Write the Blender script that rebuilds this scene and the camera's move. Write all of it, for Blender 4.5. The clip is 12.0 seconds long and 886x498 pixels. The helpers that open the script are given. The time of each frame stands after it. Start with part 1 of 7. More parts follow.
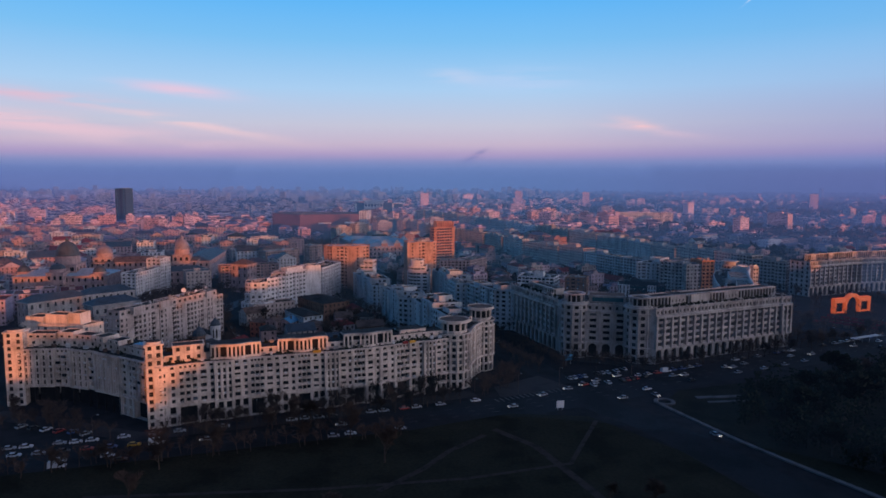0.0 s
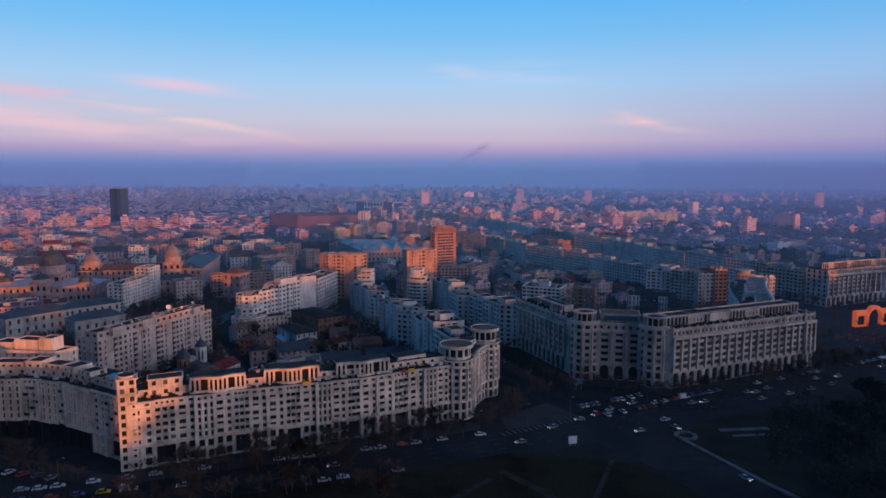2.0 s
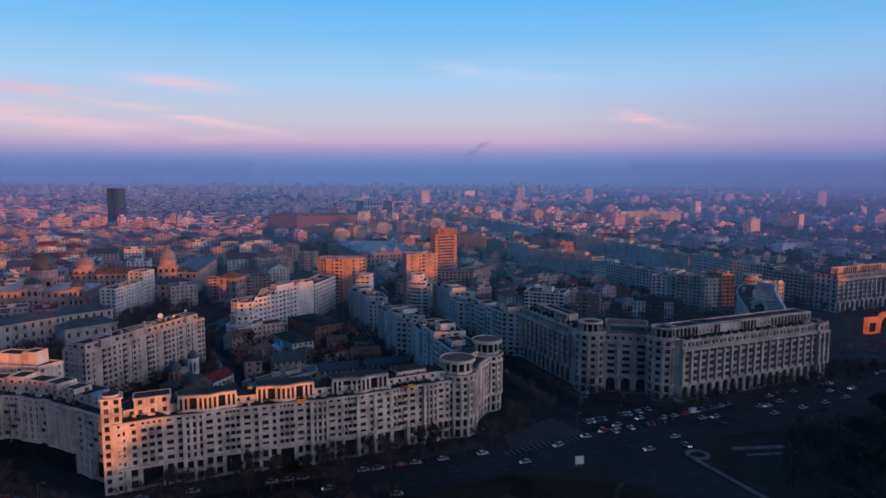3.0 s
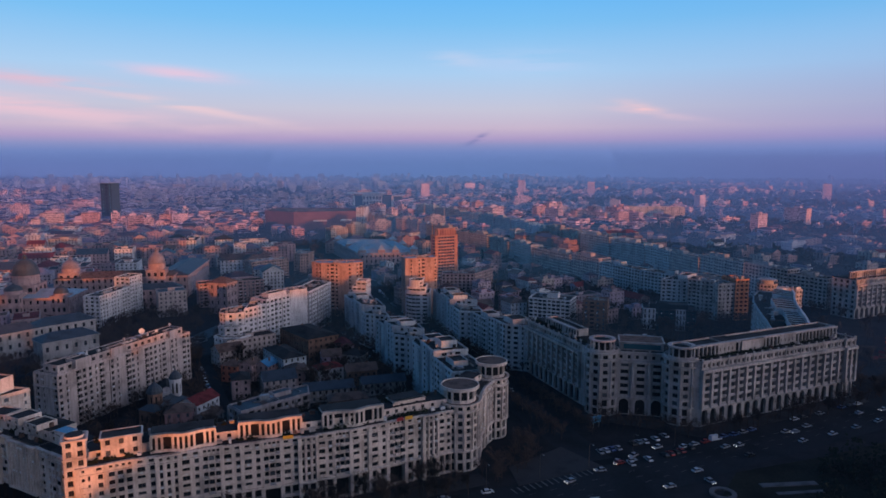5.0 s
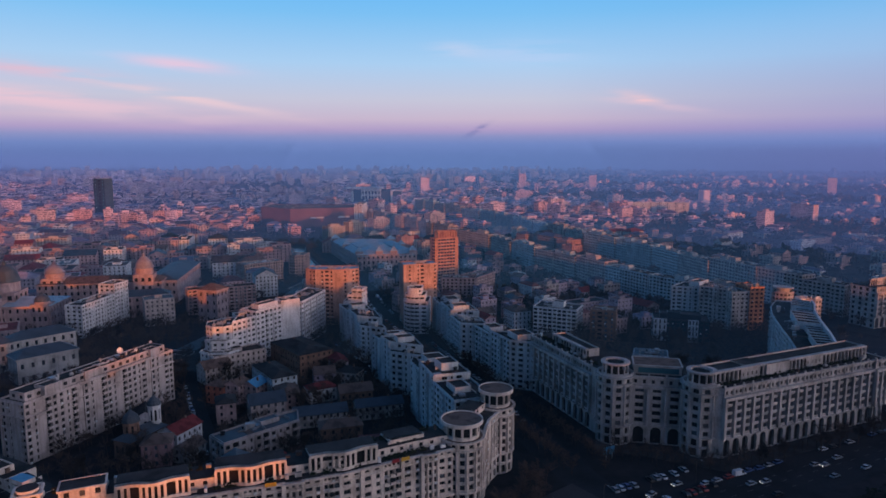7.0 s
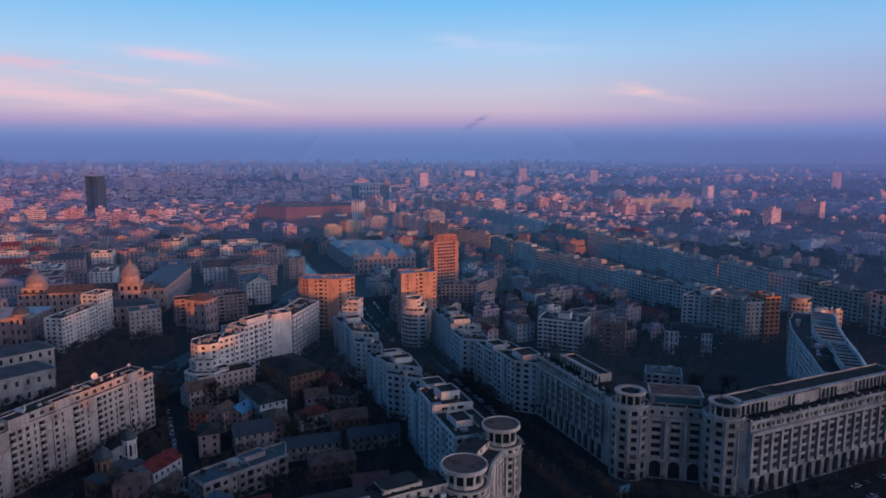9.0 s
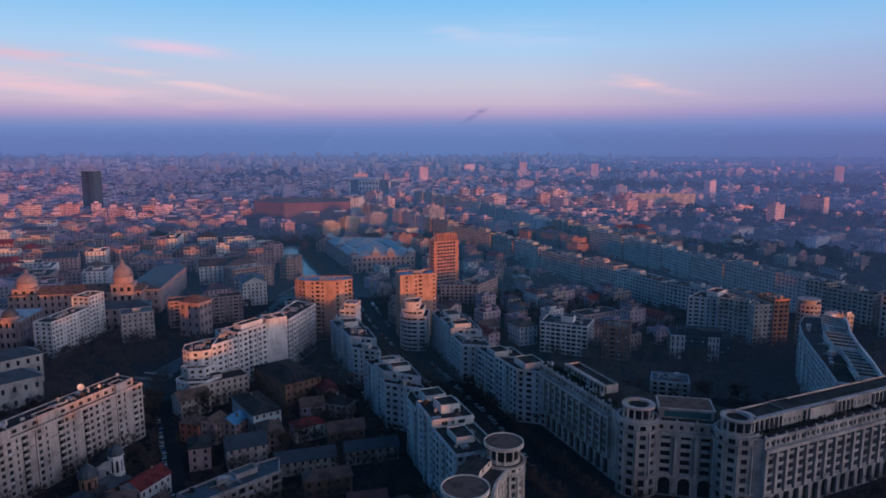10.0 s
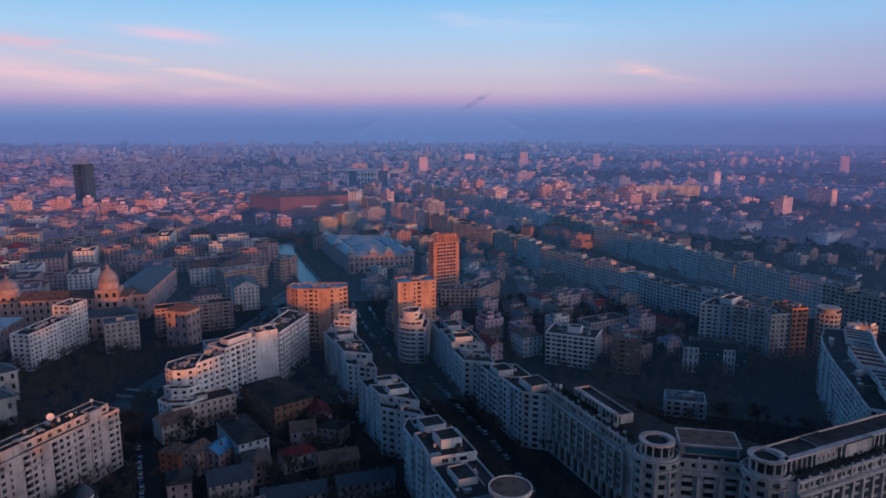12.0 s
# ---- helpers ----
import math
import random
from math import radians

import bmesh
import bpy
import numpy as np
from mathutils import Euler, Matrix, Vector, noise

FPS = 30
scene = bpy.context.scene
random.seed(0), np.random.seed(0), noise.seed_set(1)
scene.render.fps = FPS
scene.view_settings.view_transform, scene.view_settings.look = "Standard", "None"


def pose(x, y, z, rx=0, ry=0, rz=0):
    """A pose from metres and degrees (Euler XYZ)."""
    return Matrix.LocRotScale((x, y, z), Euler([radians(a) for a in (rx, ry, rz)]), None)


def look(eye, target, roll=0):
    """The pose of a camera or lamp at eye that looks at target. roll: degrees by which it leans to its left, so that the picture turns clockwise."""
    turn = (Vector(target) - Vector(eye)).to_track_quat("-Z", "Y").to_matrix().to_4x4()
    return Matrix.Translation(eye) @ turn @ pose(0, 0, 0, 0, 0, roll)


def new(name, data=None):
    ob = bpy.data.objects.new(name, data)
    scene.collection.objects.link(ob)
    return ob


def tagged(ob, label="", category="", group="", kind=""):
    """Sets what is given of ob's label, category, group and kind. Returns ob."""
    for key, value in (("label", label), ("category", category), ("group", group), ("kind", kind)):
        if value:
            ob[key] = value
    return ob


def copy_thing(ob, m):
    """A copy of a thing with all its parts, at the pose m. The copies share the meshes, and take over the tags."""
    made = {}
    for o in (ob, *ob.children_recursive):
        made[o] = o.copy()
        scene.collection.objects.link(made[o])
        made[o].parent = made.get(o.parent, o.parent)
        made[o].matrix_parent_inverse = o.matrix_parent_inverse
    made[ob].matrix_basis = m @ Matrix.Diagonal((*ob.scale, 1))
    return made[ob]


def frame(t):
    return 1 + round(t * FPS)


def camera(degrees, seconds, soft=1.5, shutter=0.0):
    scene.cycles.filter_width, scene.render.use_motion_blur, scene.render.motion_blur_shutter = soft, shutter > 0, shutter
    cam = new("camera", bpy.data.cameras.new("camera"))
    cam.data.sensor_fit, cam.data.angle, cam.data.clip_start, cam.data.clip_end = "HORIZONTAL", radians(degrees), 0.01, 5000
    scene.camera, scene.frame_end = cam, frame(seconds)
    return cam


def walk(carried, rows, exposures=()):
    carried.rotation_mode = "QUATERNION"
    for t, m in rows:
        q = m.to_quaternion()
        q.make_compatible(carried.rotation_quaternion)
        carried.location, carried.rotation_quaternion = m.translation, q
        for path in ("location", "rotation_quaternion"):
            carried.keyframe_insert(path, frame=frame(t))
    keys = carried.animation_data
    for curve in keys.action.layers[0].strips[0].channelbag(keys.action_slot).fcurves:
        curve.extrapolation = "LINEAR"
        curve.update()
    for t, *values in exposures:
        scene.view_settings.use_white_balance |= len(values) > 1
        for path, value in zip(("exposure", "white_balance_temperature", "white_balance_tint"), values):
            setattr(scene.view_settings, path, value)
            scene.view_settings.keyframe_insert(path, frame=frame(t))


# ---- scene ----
cam = camera(65.79, 12.0, soft=1.65)
PATH = [
    (0.0, pose(0.00, 0.00, 97.27, 84.112, 0, -0.003) @ pose(0, 0, 0, 0, 0, 0.111)),
    (0.5, pose(-0.11, 6.33, 99.15, 84.006, 0, 0.019) @ pose(0, 0, 0, 0, 0, 0.089)),
    (1.0, pose(-0.21, 12.67, 101.01, 83.920, 0, 0.026) @ pose(0, 0, 0, 0, 0, 0.082)),
    (1.5, pose(-0.31, 19.00, 102.86, 83.836, 0, 0.032) @ pose(0, 0, 0, 0, 0, 0.079)),
    (2.0, pose(-0.40, 25.33, 104.70, 83.773, 0, 0.047) @ pose(0, 0, 0, 0, 0, 0.056)),
    (2.5, pose(-0.50, 31.66, 106.53, 83.666, 0, 0.060) @ pose(0, 0, 0, 0, 0, 0.046)),
    (3.0, pose(-0.58, 37.99, 108.36, 83.576, 0, 0.076) @ pose(0, 0, 0, 0, 0, 0.065)),
    (5.0, pose(-0.89, 63.29, 115.60, 82.779, 0, 0.082) @ pose(0, 0, 0, 0, 0, -0.005)),
    (5.5, pose(-0.96, 69.61, 117.41, 82.575, 0, 0.083) @ pose(0, 0, 0, 0, 0, 0.025)),
    (6.0, pose(-1.02, 75.93, 119.22, 82.390, 0, 0.063) @ pose(0, 0, 0, 0, 0, 0.025)),
    (6.5, pose(-1.07, 82.24, 121.04, 82.217, 0, 0.043) @ pose(0, 0, 0, 0, 0, 0.031)),
    (7.0, pose(-1.12, 88.56, 122.86, 82.050, 0, 0.063) @ pose(0, 0, 0, 0, 0, 0.014)),
    (9.0, pose(-1.25, 113.77, 130.21, 81.409, 0, 0.021) @ pose(0, 0, 0, 0, 0, -0.090)),
    (9.5, pose(-1.27, 120.06, 132.08, 81.134, 0, 0.015) @ pose(0, 0, 0, 0, 0, -0.083)),
    (10.0, pose(-1.28, 126.35, 133.96, 80.798, 0, 0.011) @ pose(0, 0, 0, 0, 0, -0.100)),
    (10.5, pose(-1.28, 132.63, 135.86, 80.407, 0, 0.009) @ pose(0, 0, 0, 0, 0, -0.115)),
    (11.0, pose(-1.28, 138.91, 137.77, 80.010, 0, -0.002) @ pose(0, 0, 0, 0, 0, -0.122)),
    (11.5, pose(-1.26, 145.18, 139.70, 79.625, 0, 0.020) @ pose(0, 0, 0, 0, 0, -0.141)),
    (12.0, pose(-1.24, 151.45, 141.66, 79.749, 0, 0.009) @ pose(0, 0, 0, 0, 0, -0.170)),
]
walk(cam, PATH)

# ---------------------------------------------------------------- world and sun
SUN_TURN = 19.0      # degrees, to the right of straight behind the flight
SUN_RISE = 2.6
sun_to = Vector((math.sin(radians(SUN_TURN)) * math.cos(radians(SUN_RISE)),
                 -math.cos(radians(SUN_TURN)) * math.cos(radians(SUN_RISE)), math.sin(radians(SUN_RISE))))


def rgb(r, g, b):
    """sRGB bytes as linear colour."""
    f = lambda c: c / 12.92 if c <= 0.04045 else ((c + 0.055) / 1.055) ** 2.4
    return (f(r / 255), f(g / 255), f(b / 255), 1.0)


def ramp(nt, stops, inp, mode="EASE"):
    n = nt.nodes.new("ShaderNodeValToRGB")
    n.color_ramp.interpolation = mode
    e = n.color_ramp.elements
    while len(e) < len(stops):
        e.new(0.5)
    for k, (p, c) in enumerate(stops):
        e[k].position, e[k].color = p, c
    nt.links.new(inp, n.inputs[0])
    return n.outputs[0]


def math_node(nt, op, a, b=None, clamp=False):
    n = nt.nodes.new("ShaderNodeMath")
    n.operation, n.use_clamp = op, clamp
    for k, v in enumerate((a, b)):
        if v is None:
            continue
        if isinstance(v, (int, float)):
            n.inputs[k].default_value = v
        else:
            nt.links.new(v, n.inputs[k])
    return n.outputs[0]


def mix_node(nt, fac, a, b, mode="MIX"):
    n = nt.nodes.new("ShaderNodeMix")
    n.data_type, n.blend_type = "RGBA", mode
    for k, v in ((0, fac), (6, a), (7, b)):
        if isinstance(v, (int, float)):
            n.inputs[k].default_value = v
        elif isinstance(v, tuple):
            n.inputs[k].default_value = v
        else:
            nt.links.new(v, n.inputs[k])
    return n.outputs[2]


def make_world():
    w = bpy.data.worlds.new("evening_sky")
    scene.world = w
    w.use_nodes = True
    nt = w.node_tree
    nt.nodes.clear()
    out = nt.nodes.new("ShaderNodeOutputWorld")
    tc = nt.nodes.new("ShaderNodeTexCoord")
    sep = nt.nodes.new("ShaderNodeSeparateXYZ")
    nt.links.new(tc.outputs["Generated"], sep.inputs[0])
    x, y, z = sep.outputs
    pos = lambda v: (v + 0.05) / 0.35
    lift = math_node(nt, "MULTIPLY", math_node(nt, "ADD", z, 0.05), 1 / 0.35, True)
    # the sky opposite the sun: the dull blue shadow band, the rose belt above it, then blue
    east = ramp(nt, [(pos(-0.05), rgb(102, 124, 178)), (pos(0.0), rgb(108, 130, 184)), (pos(0.014), rgb(116, 136, 188)),
                     (pos(0.024), rgb(140, 146, 190)), (pos(0.034), rgb(178, 158, 194)), (pos(0.048), rgb(202, 182, 200)),
                     (pos(0.075), rgb(200, 198, 212)), (pos(0.125), rgb(172, 206, 234)), (pos(0.19), rgb(126, 192, 236)),
                     (pos(0.25), rgb(92, 180, 240)), (1.0, rgb(78, 165, 235))], lift, "LINEAR")
    # the duller, more purple right-hand side of the belt
    side = math_node(nt, "MULTIPLY", math_node(nt, "ADD", x, -0.15), 1.0, True)
    low = ramp(nt, [(0.0, (1, 1, 1, 1)), (pos(0.06), (0.85, 0.85, 0.85, 1)), (pos(0.17), (0, 0, 0, 1))], lift)
    east = mix_node(nt, math_node(nt, "MULTIPLY", side, low), east, rgb(128, 128, 180))
    # and a deeper blue above it
    deep = math_node(nt, "MULTIPLY", math_node(nt, "ADD", x, -0.12), 0.4, True)
    east = mix_node(nt, deep, east, rgb(86, 138, 206))
    # a strong glow added behind to the right, off the sun, brightening the fronts
    west = ramp(nt, [(0.0, (0.10, 0.07, 0.07, 1)), (pos(0.0), (3.7, 2.05, 1.5, 1)), (pos(0.06), (5.4, 3.65, 3.2, 1)),
                     (pos(0.16), (4.3, 3.6, 3.6, 1)), (1.0, (1.8, 1.75, 2.0, 1))], lift)
    toward = math_node(nt, "ADD", math_node(nt, "MULTIPLY", x, 0.93), math_node(nt, "MULTIPLY", y, -0.37))
    back = math_node(nt, "MULTIPLY", math_node(nt, "ADD", toward, -0.52), 2.1, True)
    # the unseen sky behind is dimmed so that left-facing fronts get less light
    off = math_node(nt, "MULTIPLY", math_node(nt, "ADD", math_node(nt, "MULTIPLY", y, -1.0), -0.1), 1.6, True)
    east = mix_node(nt, math_node(nt, "MULTIPLY", off, 0.76), east, (0.03, 0.05, 0.12, 1))
    sky = mix_node(nt, back, east, west)
    # the upper sky, much dimmer blue
    high = math_node(nt, "MULTIPLY", math_node(nt, "ADD", z, -0.24), 1.6, True)
    high = math_node(nt, "MULTIPLY", high, math_node(nt, "SUBTRACT", 1.0, math_node(nt, "MULTIPLY", back, 0.45)))
    st = nt.nodes.new("ShaderNodeTexSky")
    st.sky_type, st.sun_disc = "NISHITA", False
    st.sun_elevation, st.sun_rotation = radians(SUN_RISE), radians(180 - SUN_TURN)
    dome = mix_node(nt, 1.0, mix_node(nt, 1.0, st.outputs[0], (0.06, 0.065, 0.07, 1), "MULTIPLY"), (0.004, 0.036, 0.146, 1), "ADD")
    sky = mix_node(nt, high, sky, dome)
    # thin streaks of cloud over the rose belt, each a soft ragged ellipse
    fore = math_node(nt, "MAXIMUM", y, 0.05)
    ax, az = math_node(nt, "DIVIDE", x, fore), math_node(nt, "DIVIDE", z, fore)
    mp = nt.nodes.new("ShaderNodeMapping")
    mp.inputs["Scale"].default_value = (1.0, 1.0, 9.0)
    mp.inputs["Rotation"].default_value = (0.0, radians(10), 0.0)
    nt.links.new(tc.outputs["Generated"], mp.inputs[0])
    ns = nt.nodes.new("ShaderNodeTexNoise")
    ns.inputs["Scale"].default_value, ns.inputs["Detail"].default_value = 9.0, 6.0
    nt.links.new(mp.outputs[0], ns.inputs["Vector"])
    rag = ramp(nt, [(0.32, (0, 0, 0, 1)), (0.60, (1, 1, 1, 1))], ns.outputs[0])
    ahead = math_node(nt, "MULTIPLY", y, 4.0, True)
    for x0, z0, wide, tall, lean, amount, tone in ((-0.60, 0.120, 0.14, 0.010, -0.12, 0.85, (226, 190, 204)), (-0.38, 0.1262, 0.072, 0.0085, -0.11, 0.9, (232, 200, 216)),
                                                   (-0.37, 0.079, 0.13, 0.0065, -0.178, 0.7, (244, 206, 206)), (-0.60, 0.080, 0.22, 0.015, -0.12, 0.9, (236, 198, 206)),
                                                   (0.022, 0.1445, 0.036, 0.010, -0.1, 0.85, (190, 208, 232)), (0.12, 0.140, 0.075, 0.016, 0.0, 0.6, (190, 208, 236)),
                                                   (0.284, 0.0765, 0.030, 0.0075, -0.2, 0.95, (246, 200, 200)), (0.30, 0.069, 0.07, 0.005, -0.12, 0.5, (232, 196, 206)),
                                                   (0.049, 0.034, 0.015, 0.004, 0.55, 0.75, (92, 108, 166)), (0.438, 0.256, 0.011, 0.0016, 0.85, 0.8, (216, 226, 242))):
        dx = math_node(nt, "SUBTRACT", ax, x0)
        dz = math_node(nt, "SUBTRACT", math_node(nt, "SUBTRACT", az, z0), math_node(nt, "MULTIPLY", dx, lean))
        qx, qz = math_node(nt, "MULTIPLY", dx, 1 / wide), math_node(nt, "MULTIPLY", dz, 1 / tall)
        far = math_node(nt, "ADD", math_node(nt, "MULTIPLY", qx, qx), math_node(nt, "MULTIPLY", qz, qz))
        soft = math_node(nt, "EXPONENT", math_node(nt, "MULTIPLY", far, -1.0))
        k = math_node(nt, "MULTIPLY", math_node(nt, "MULTIPLY", soft, rag), math_node(nt, "MULTIPLY", ahead, amount))
        sky = mix_node(nt, k, sky, rgb(*tone))
    bg = nt.nodes.new("ShaderNodeBackground")
    sky = mix_node(nt, 1.0, sky, (0.94, 0.965, 1.03, 1), "MULTIPLY")
    nt.links.new(sky, bg.inputs[0])
    bg.inputs[1].default_value = 1.04
    nt.links.new(bg.outputs[0], out.inputs[0])


make_world()
lamp = bpy.data.lights.new("sun", "SUN")
lamp.energy, lamp.angle, lamp.color = 3.6, radians(0.7), (1.0, 0.27, 0.035)
sun = new("sun", lamp)
sun.matrix_world = look((0, 0, 300), Vector((0, 0, 300)) - sun_to)

# ---------------------------------------------------------------- materials
MATS = {}


def mat(name, color, rough=0.85, vary=0.25, scale=0.25, stain=0.25, bump=0.15, metal=0.0, islands=False, each=0.0, tint=None):
    """A weathered surface: broad stains, fine grain and a slight difference from piece to piece."""
    m = MATS[name] = bpy.data.materials.new(name)
    m.use_nodes = True
    nt = m.node_tree
    b = nt.nodes["Principled BSDF"]
    b.inputs["Roughness"].default_value, b.inputs["Metallic"].default_value = rough, metal
    b.inputs["Specular IOR Level"].default_value = 0.3 if rough < 0.8 else 0.08
    geo = nt.nodes.new("ShaderNodeNewGeometry")
    n1 = nt.nodes.new("ShaderNodeTexNoise")
    n1.inputs["Scale"].default_value, n1.inputs["Detail"].default_value = scale, 4.0
    n2 = nt.nodes.new("ShaderNodeTexNoise")
    n2.inputs["Scale"].default_value, n2.inputs["Detail"].default_value = scale * 14, 3.0
    for n in (n1, n2):
        nt.links.new(geo.outputs["Position"], n.inputs["Vector"])
    c = (*color, 1.0)
    dark = (*[v * (1 - stain) for v in color], 1.0)
    pale = (*[min(1, v * (1 + vary * 0.5)) for v in color], 1.0)
    col = ramp(nt, [(0.34, dark), (0.52, c), (0.72, pale)], n1.outputs[0])
    grain = ramp(nt, [(0.3, (1 - vary, 1 - vary, 1 - vary, 1)), (0.62, (1, 1, 1, 1))], n2.outputs[0])
    col = mix_node(nt, 0.6, col, grain, "MULTIPLY")
    if "plaster" in name or "stone" in name:
        mp = nt.nodes.new("ShaderNodeMapping")
        mp.inputs["Scale"].default_value = (1.0, 1.0, 0.09)
        nt.links.new(geo.outputs["Position"], mp.inputs[0])
        n3 = nt.nodes.new("ShaderNodeTexNoise")
        n3.inputs["Scale"].default_value, n3.inputs["Detail"].default_value = 0.9, 3.0
        nt.links.new(mp.outputs[0], n3.inputs["Vector"])
        col = mix_node(nt, 0.5, col, ramp(nt, [(0.36, (0.62, 0.6, 0.58, 1)), (0.56, (1, 1, 1, 1))], n3.outputs[0]), "MULTIPLY")
    if islands or each:
        if islands:
            r = geo.outputs["Random Per Island"]
        else:
            oi = nt.nodes.new("ShaderNodeObjectInfo")
            r = oi.outputs["Random"]
        t = tint or ((1 - (each or 0.3)), 1.0, 1 + (each or 0.3) * 0.3)
        if isinstance(t[0], tuple):
            k = ramp(nt, [(i / len(t), (*q, 1)) for i, q in enumerate(t)], r, "CONSTANT")
        else:
            k = ramp(nt, [(0.0, (t[0],) * 3 + (1,)), (0.5, (t[1],) * 3 + (1,)), (1.0, (t[2],) * 3 + (1,))], r, "LINEAR")
        col = mix_node(nt, 1.0, col, k, "MULTIPLY")
    nt.links.new(col, b.inputs["Base Color"])
    if bump:
        bp = nt.nodes.new("ShaderNodeBump")
        bp.inputs["Strength"].default_value, bp.inputs["Distance"].default_value = bump, 0.06
        nt.links.new(n2.outputs[0], bp.inputs["Height"])
        nt.links.new(bp.outputs[0], b.inputs["Normal"])
    return m


def glass(name, color, rough=0.12):
    m = MATS[name] = bpy.data.materials.new(name)
    m.use_nodes = True
    nt = m.node_tree
    b = nt.nodes["Principled BSDF"]
    oi = nt.nodes.new("ShaderNodeObjectInfo")
    k = ramp(nt, [(0.0, (*[v * 0.5 for v in color], 1)), (0.7, (*color, 1)), (0.9, (*[v * 2.2 for v in color], 1)), (1.0, (*[v * 5 for v in color], 1))], oi.outputs["Random"], "LINEAR")
    nt.links.new(k, b.inputs["Base Color"])
    b.inputs["Roughness"].default_value = rough
    b.inputs["Specular IOR Level"].default_value = 0.12
    return m


mat("cream_stone", (0.585, 0.50, 0.44), scale=0.12, stain=0.3, vary=0.3)
mat("grey_stone", (0.385, 0.355, 0.34), scale=0.12, stain=0.32, vary=0.3)
mat("pink_plaster", (0.42, 0.35, 0.33), scale=0.15, stain=0.3)
mat("white_plaster", (0.560, 0.538, 0.538), scale=0.15, stain=0.22)
mat("blue_white_plaster", (0.403, 0.448, 0.470), scale=0.15, stain=0.22)
mat("ochre_plaster", (0.40, 0.25, 0.20), scale=0.2, stain=0.25)
mat("orange_brick", (0.42, 0.19, 0.105), scale=0.2, stain=0.25)
mat("yellow_plaster", (0.36, 0.255, 0.25), scale=0.2, stain=0.25)
mat("brown_brick", (0.20, 0.12, 0.09), scale=0.3, stain=0.3)
mat("maroon_panel", (0.17, 0.085, 0.09), scale=0.05, stain=0.2)
mat("dark_cladding", (0.016, 0.03, 0.042), rough=0.35, scale=0.1)
mat("red_plaster", (0.36, 0.13, 0.09), scale=0.3, stain=0.3)
mat("roof_felt", (0.04, 0.037, 0.037), rough=0.9, scale=0.15, stain=0.45, vary=0.45)
mat("roof_brown", (0.13, 0.085, 0.07), rough=0.9, scale=0.3, stain=0.4)
mat("roof_red", (0.16, 0.03, 0.03), rough=0.8, scale=0.4, stain=0.35)
mat("roof_blue", (0.06, 0.22, 0.36), rough=0.5, scale=0.2, stain=0.25)
mat("roof_slate", (0.045, 0.055, 0.068), rough=0.6, scale=0.2, stain=0.3)
# near-black painted into openings in place of the shade inside them
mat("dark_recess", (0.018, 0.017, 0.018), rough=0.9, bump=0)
mat("white_frame", (0.55, 0.55, 0.55), rough=0.5, bump=0)
mat("brown_frame", (0.08, 0.055, 0.045), rough=0.6, bump=0)
mat("metal_grey", (0.30, 0.31, 0.33), rough=0.45, metal=0.6, bump=0)
glass("window_glass", (0.02, 0.023, 0.027))
glass("teal_glass", (0.02, 0.06, 0.075))
mat("roof_lead", (0.21, 0.17, 0.18), rough=0.6, scale=0.2, stain=0.3)
mat("hedge", (0.02, 0.024, 0.014), rough=0.95, scale=0.8, bump=0.3)
mat("roof_zinc", (0.25, 0.33, 0.39), rough=0.5, scale=0.2, stain=0.25)
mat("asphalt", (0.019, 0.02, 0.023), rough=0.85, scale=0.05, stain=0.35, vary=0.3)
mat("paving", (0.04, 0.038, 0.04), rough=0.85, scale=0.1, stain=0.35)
mat("pale_paving", (0.12, 0.11, 0.112), rough=0.85, scale=0.2, stain=0.3)
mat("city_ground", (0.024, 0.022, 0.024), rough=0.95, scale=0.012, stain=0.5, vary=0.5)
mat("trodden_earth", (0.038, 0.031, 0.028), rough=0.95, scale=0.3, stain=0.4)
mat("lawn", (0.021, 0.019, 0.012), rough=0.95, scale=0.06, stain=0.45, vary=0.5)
mat("bark", (0.06, 0.045, 0.038), rough=0.95, scale=1.0, bump=0.3)
mat("twig", (0.07, 0.05, 0.042), rough=0.95, scale=0.6, bump=0, each=0.35)
mat("needle", (0.016, 0.022, 0.014), rough=0.95, scale=0.5, bump=0, each=0.3)
mat("road_paint", (0.075, 0.075, 0.08), rough=0.7, scale=0.5, stain=0.4)
# same river, coloured darker and rougher for the dark buildings it would mirror
mat("canal_water", (0.012, 0.03, 0.036), rough=0.6, scale=0.1, bump=0.05)
mat("river_water", (0.02, 0.05, 0.055), rough=0.2, scale=0.1, bump=0.05)
for n, c in (("car_white", (0.42, 0.44, 0.47)), ("car_silver", (0.22, 0.24, 0.27)), ("car_black", (0.02, 0.02, 0.022)), ("car_red", (0.25, 0.03, 0.03)), ("car_blue", (0.04, 0.08, 0.2)), ("car_yellow", (0.5, 0.28, 0.03))):
    mat(n, c, rough=0.3, vary=0.08, stain=0.08, bump=0)
mat("tyre", (0.015, 0.015, 0.015), rough=0.9, bump=0)
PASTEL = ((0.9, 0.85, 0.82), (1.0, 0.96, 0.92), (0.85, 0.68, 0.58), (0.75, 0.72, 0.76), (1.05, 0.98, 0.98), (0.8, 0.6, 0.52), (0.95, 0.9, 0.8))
mat("city_plaster", (0.46, 0.37, 0.43), scale=0.08, stain=0.25, each=0.3, tint=PASTEL)
mat("city_roof", (0.11, 0.095, 0.105), scale=0.08, stain=0.3, each=0.3, tint=((0.8, 0.8, 0.9), (1.5, 0.8, 0.7), (1.1, 1.2, 1.5), (1.0, 1.0, 1.05), (2.9, 2.6, 2.8), (1.4, 0.7, 0.6)))
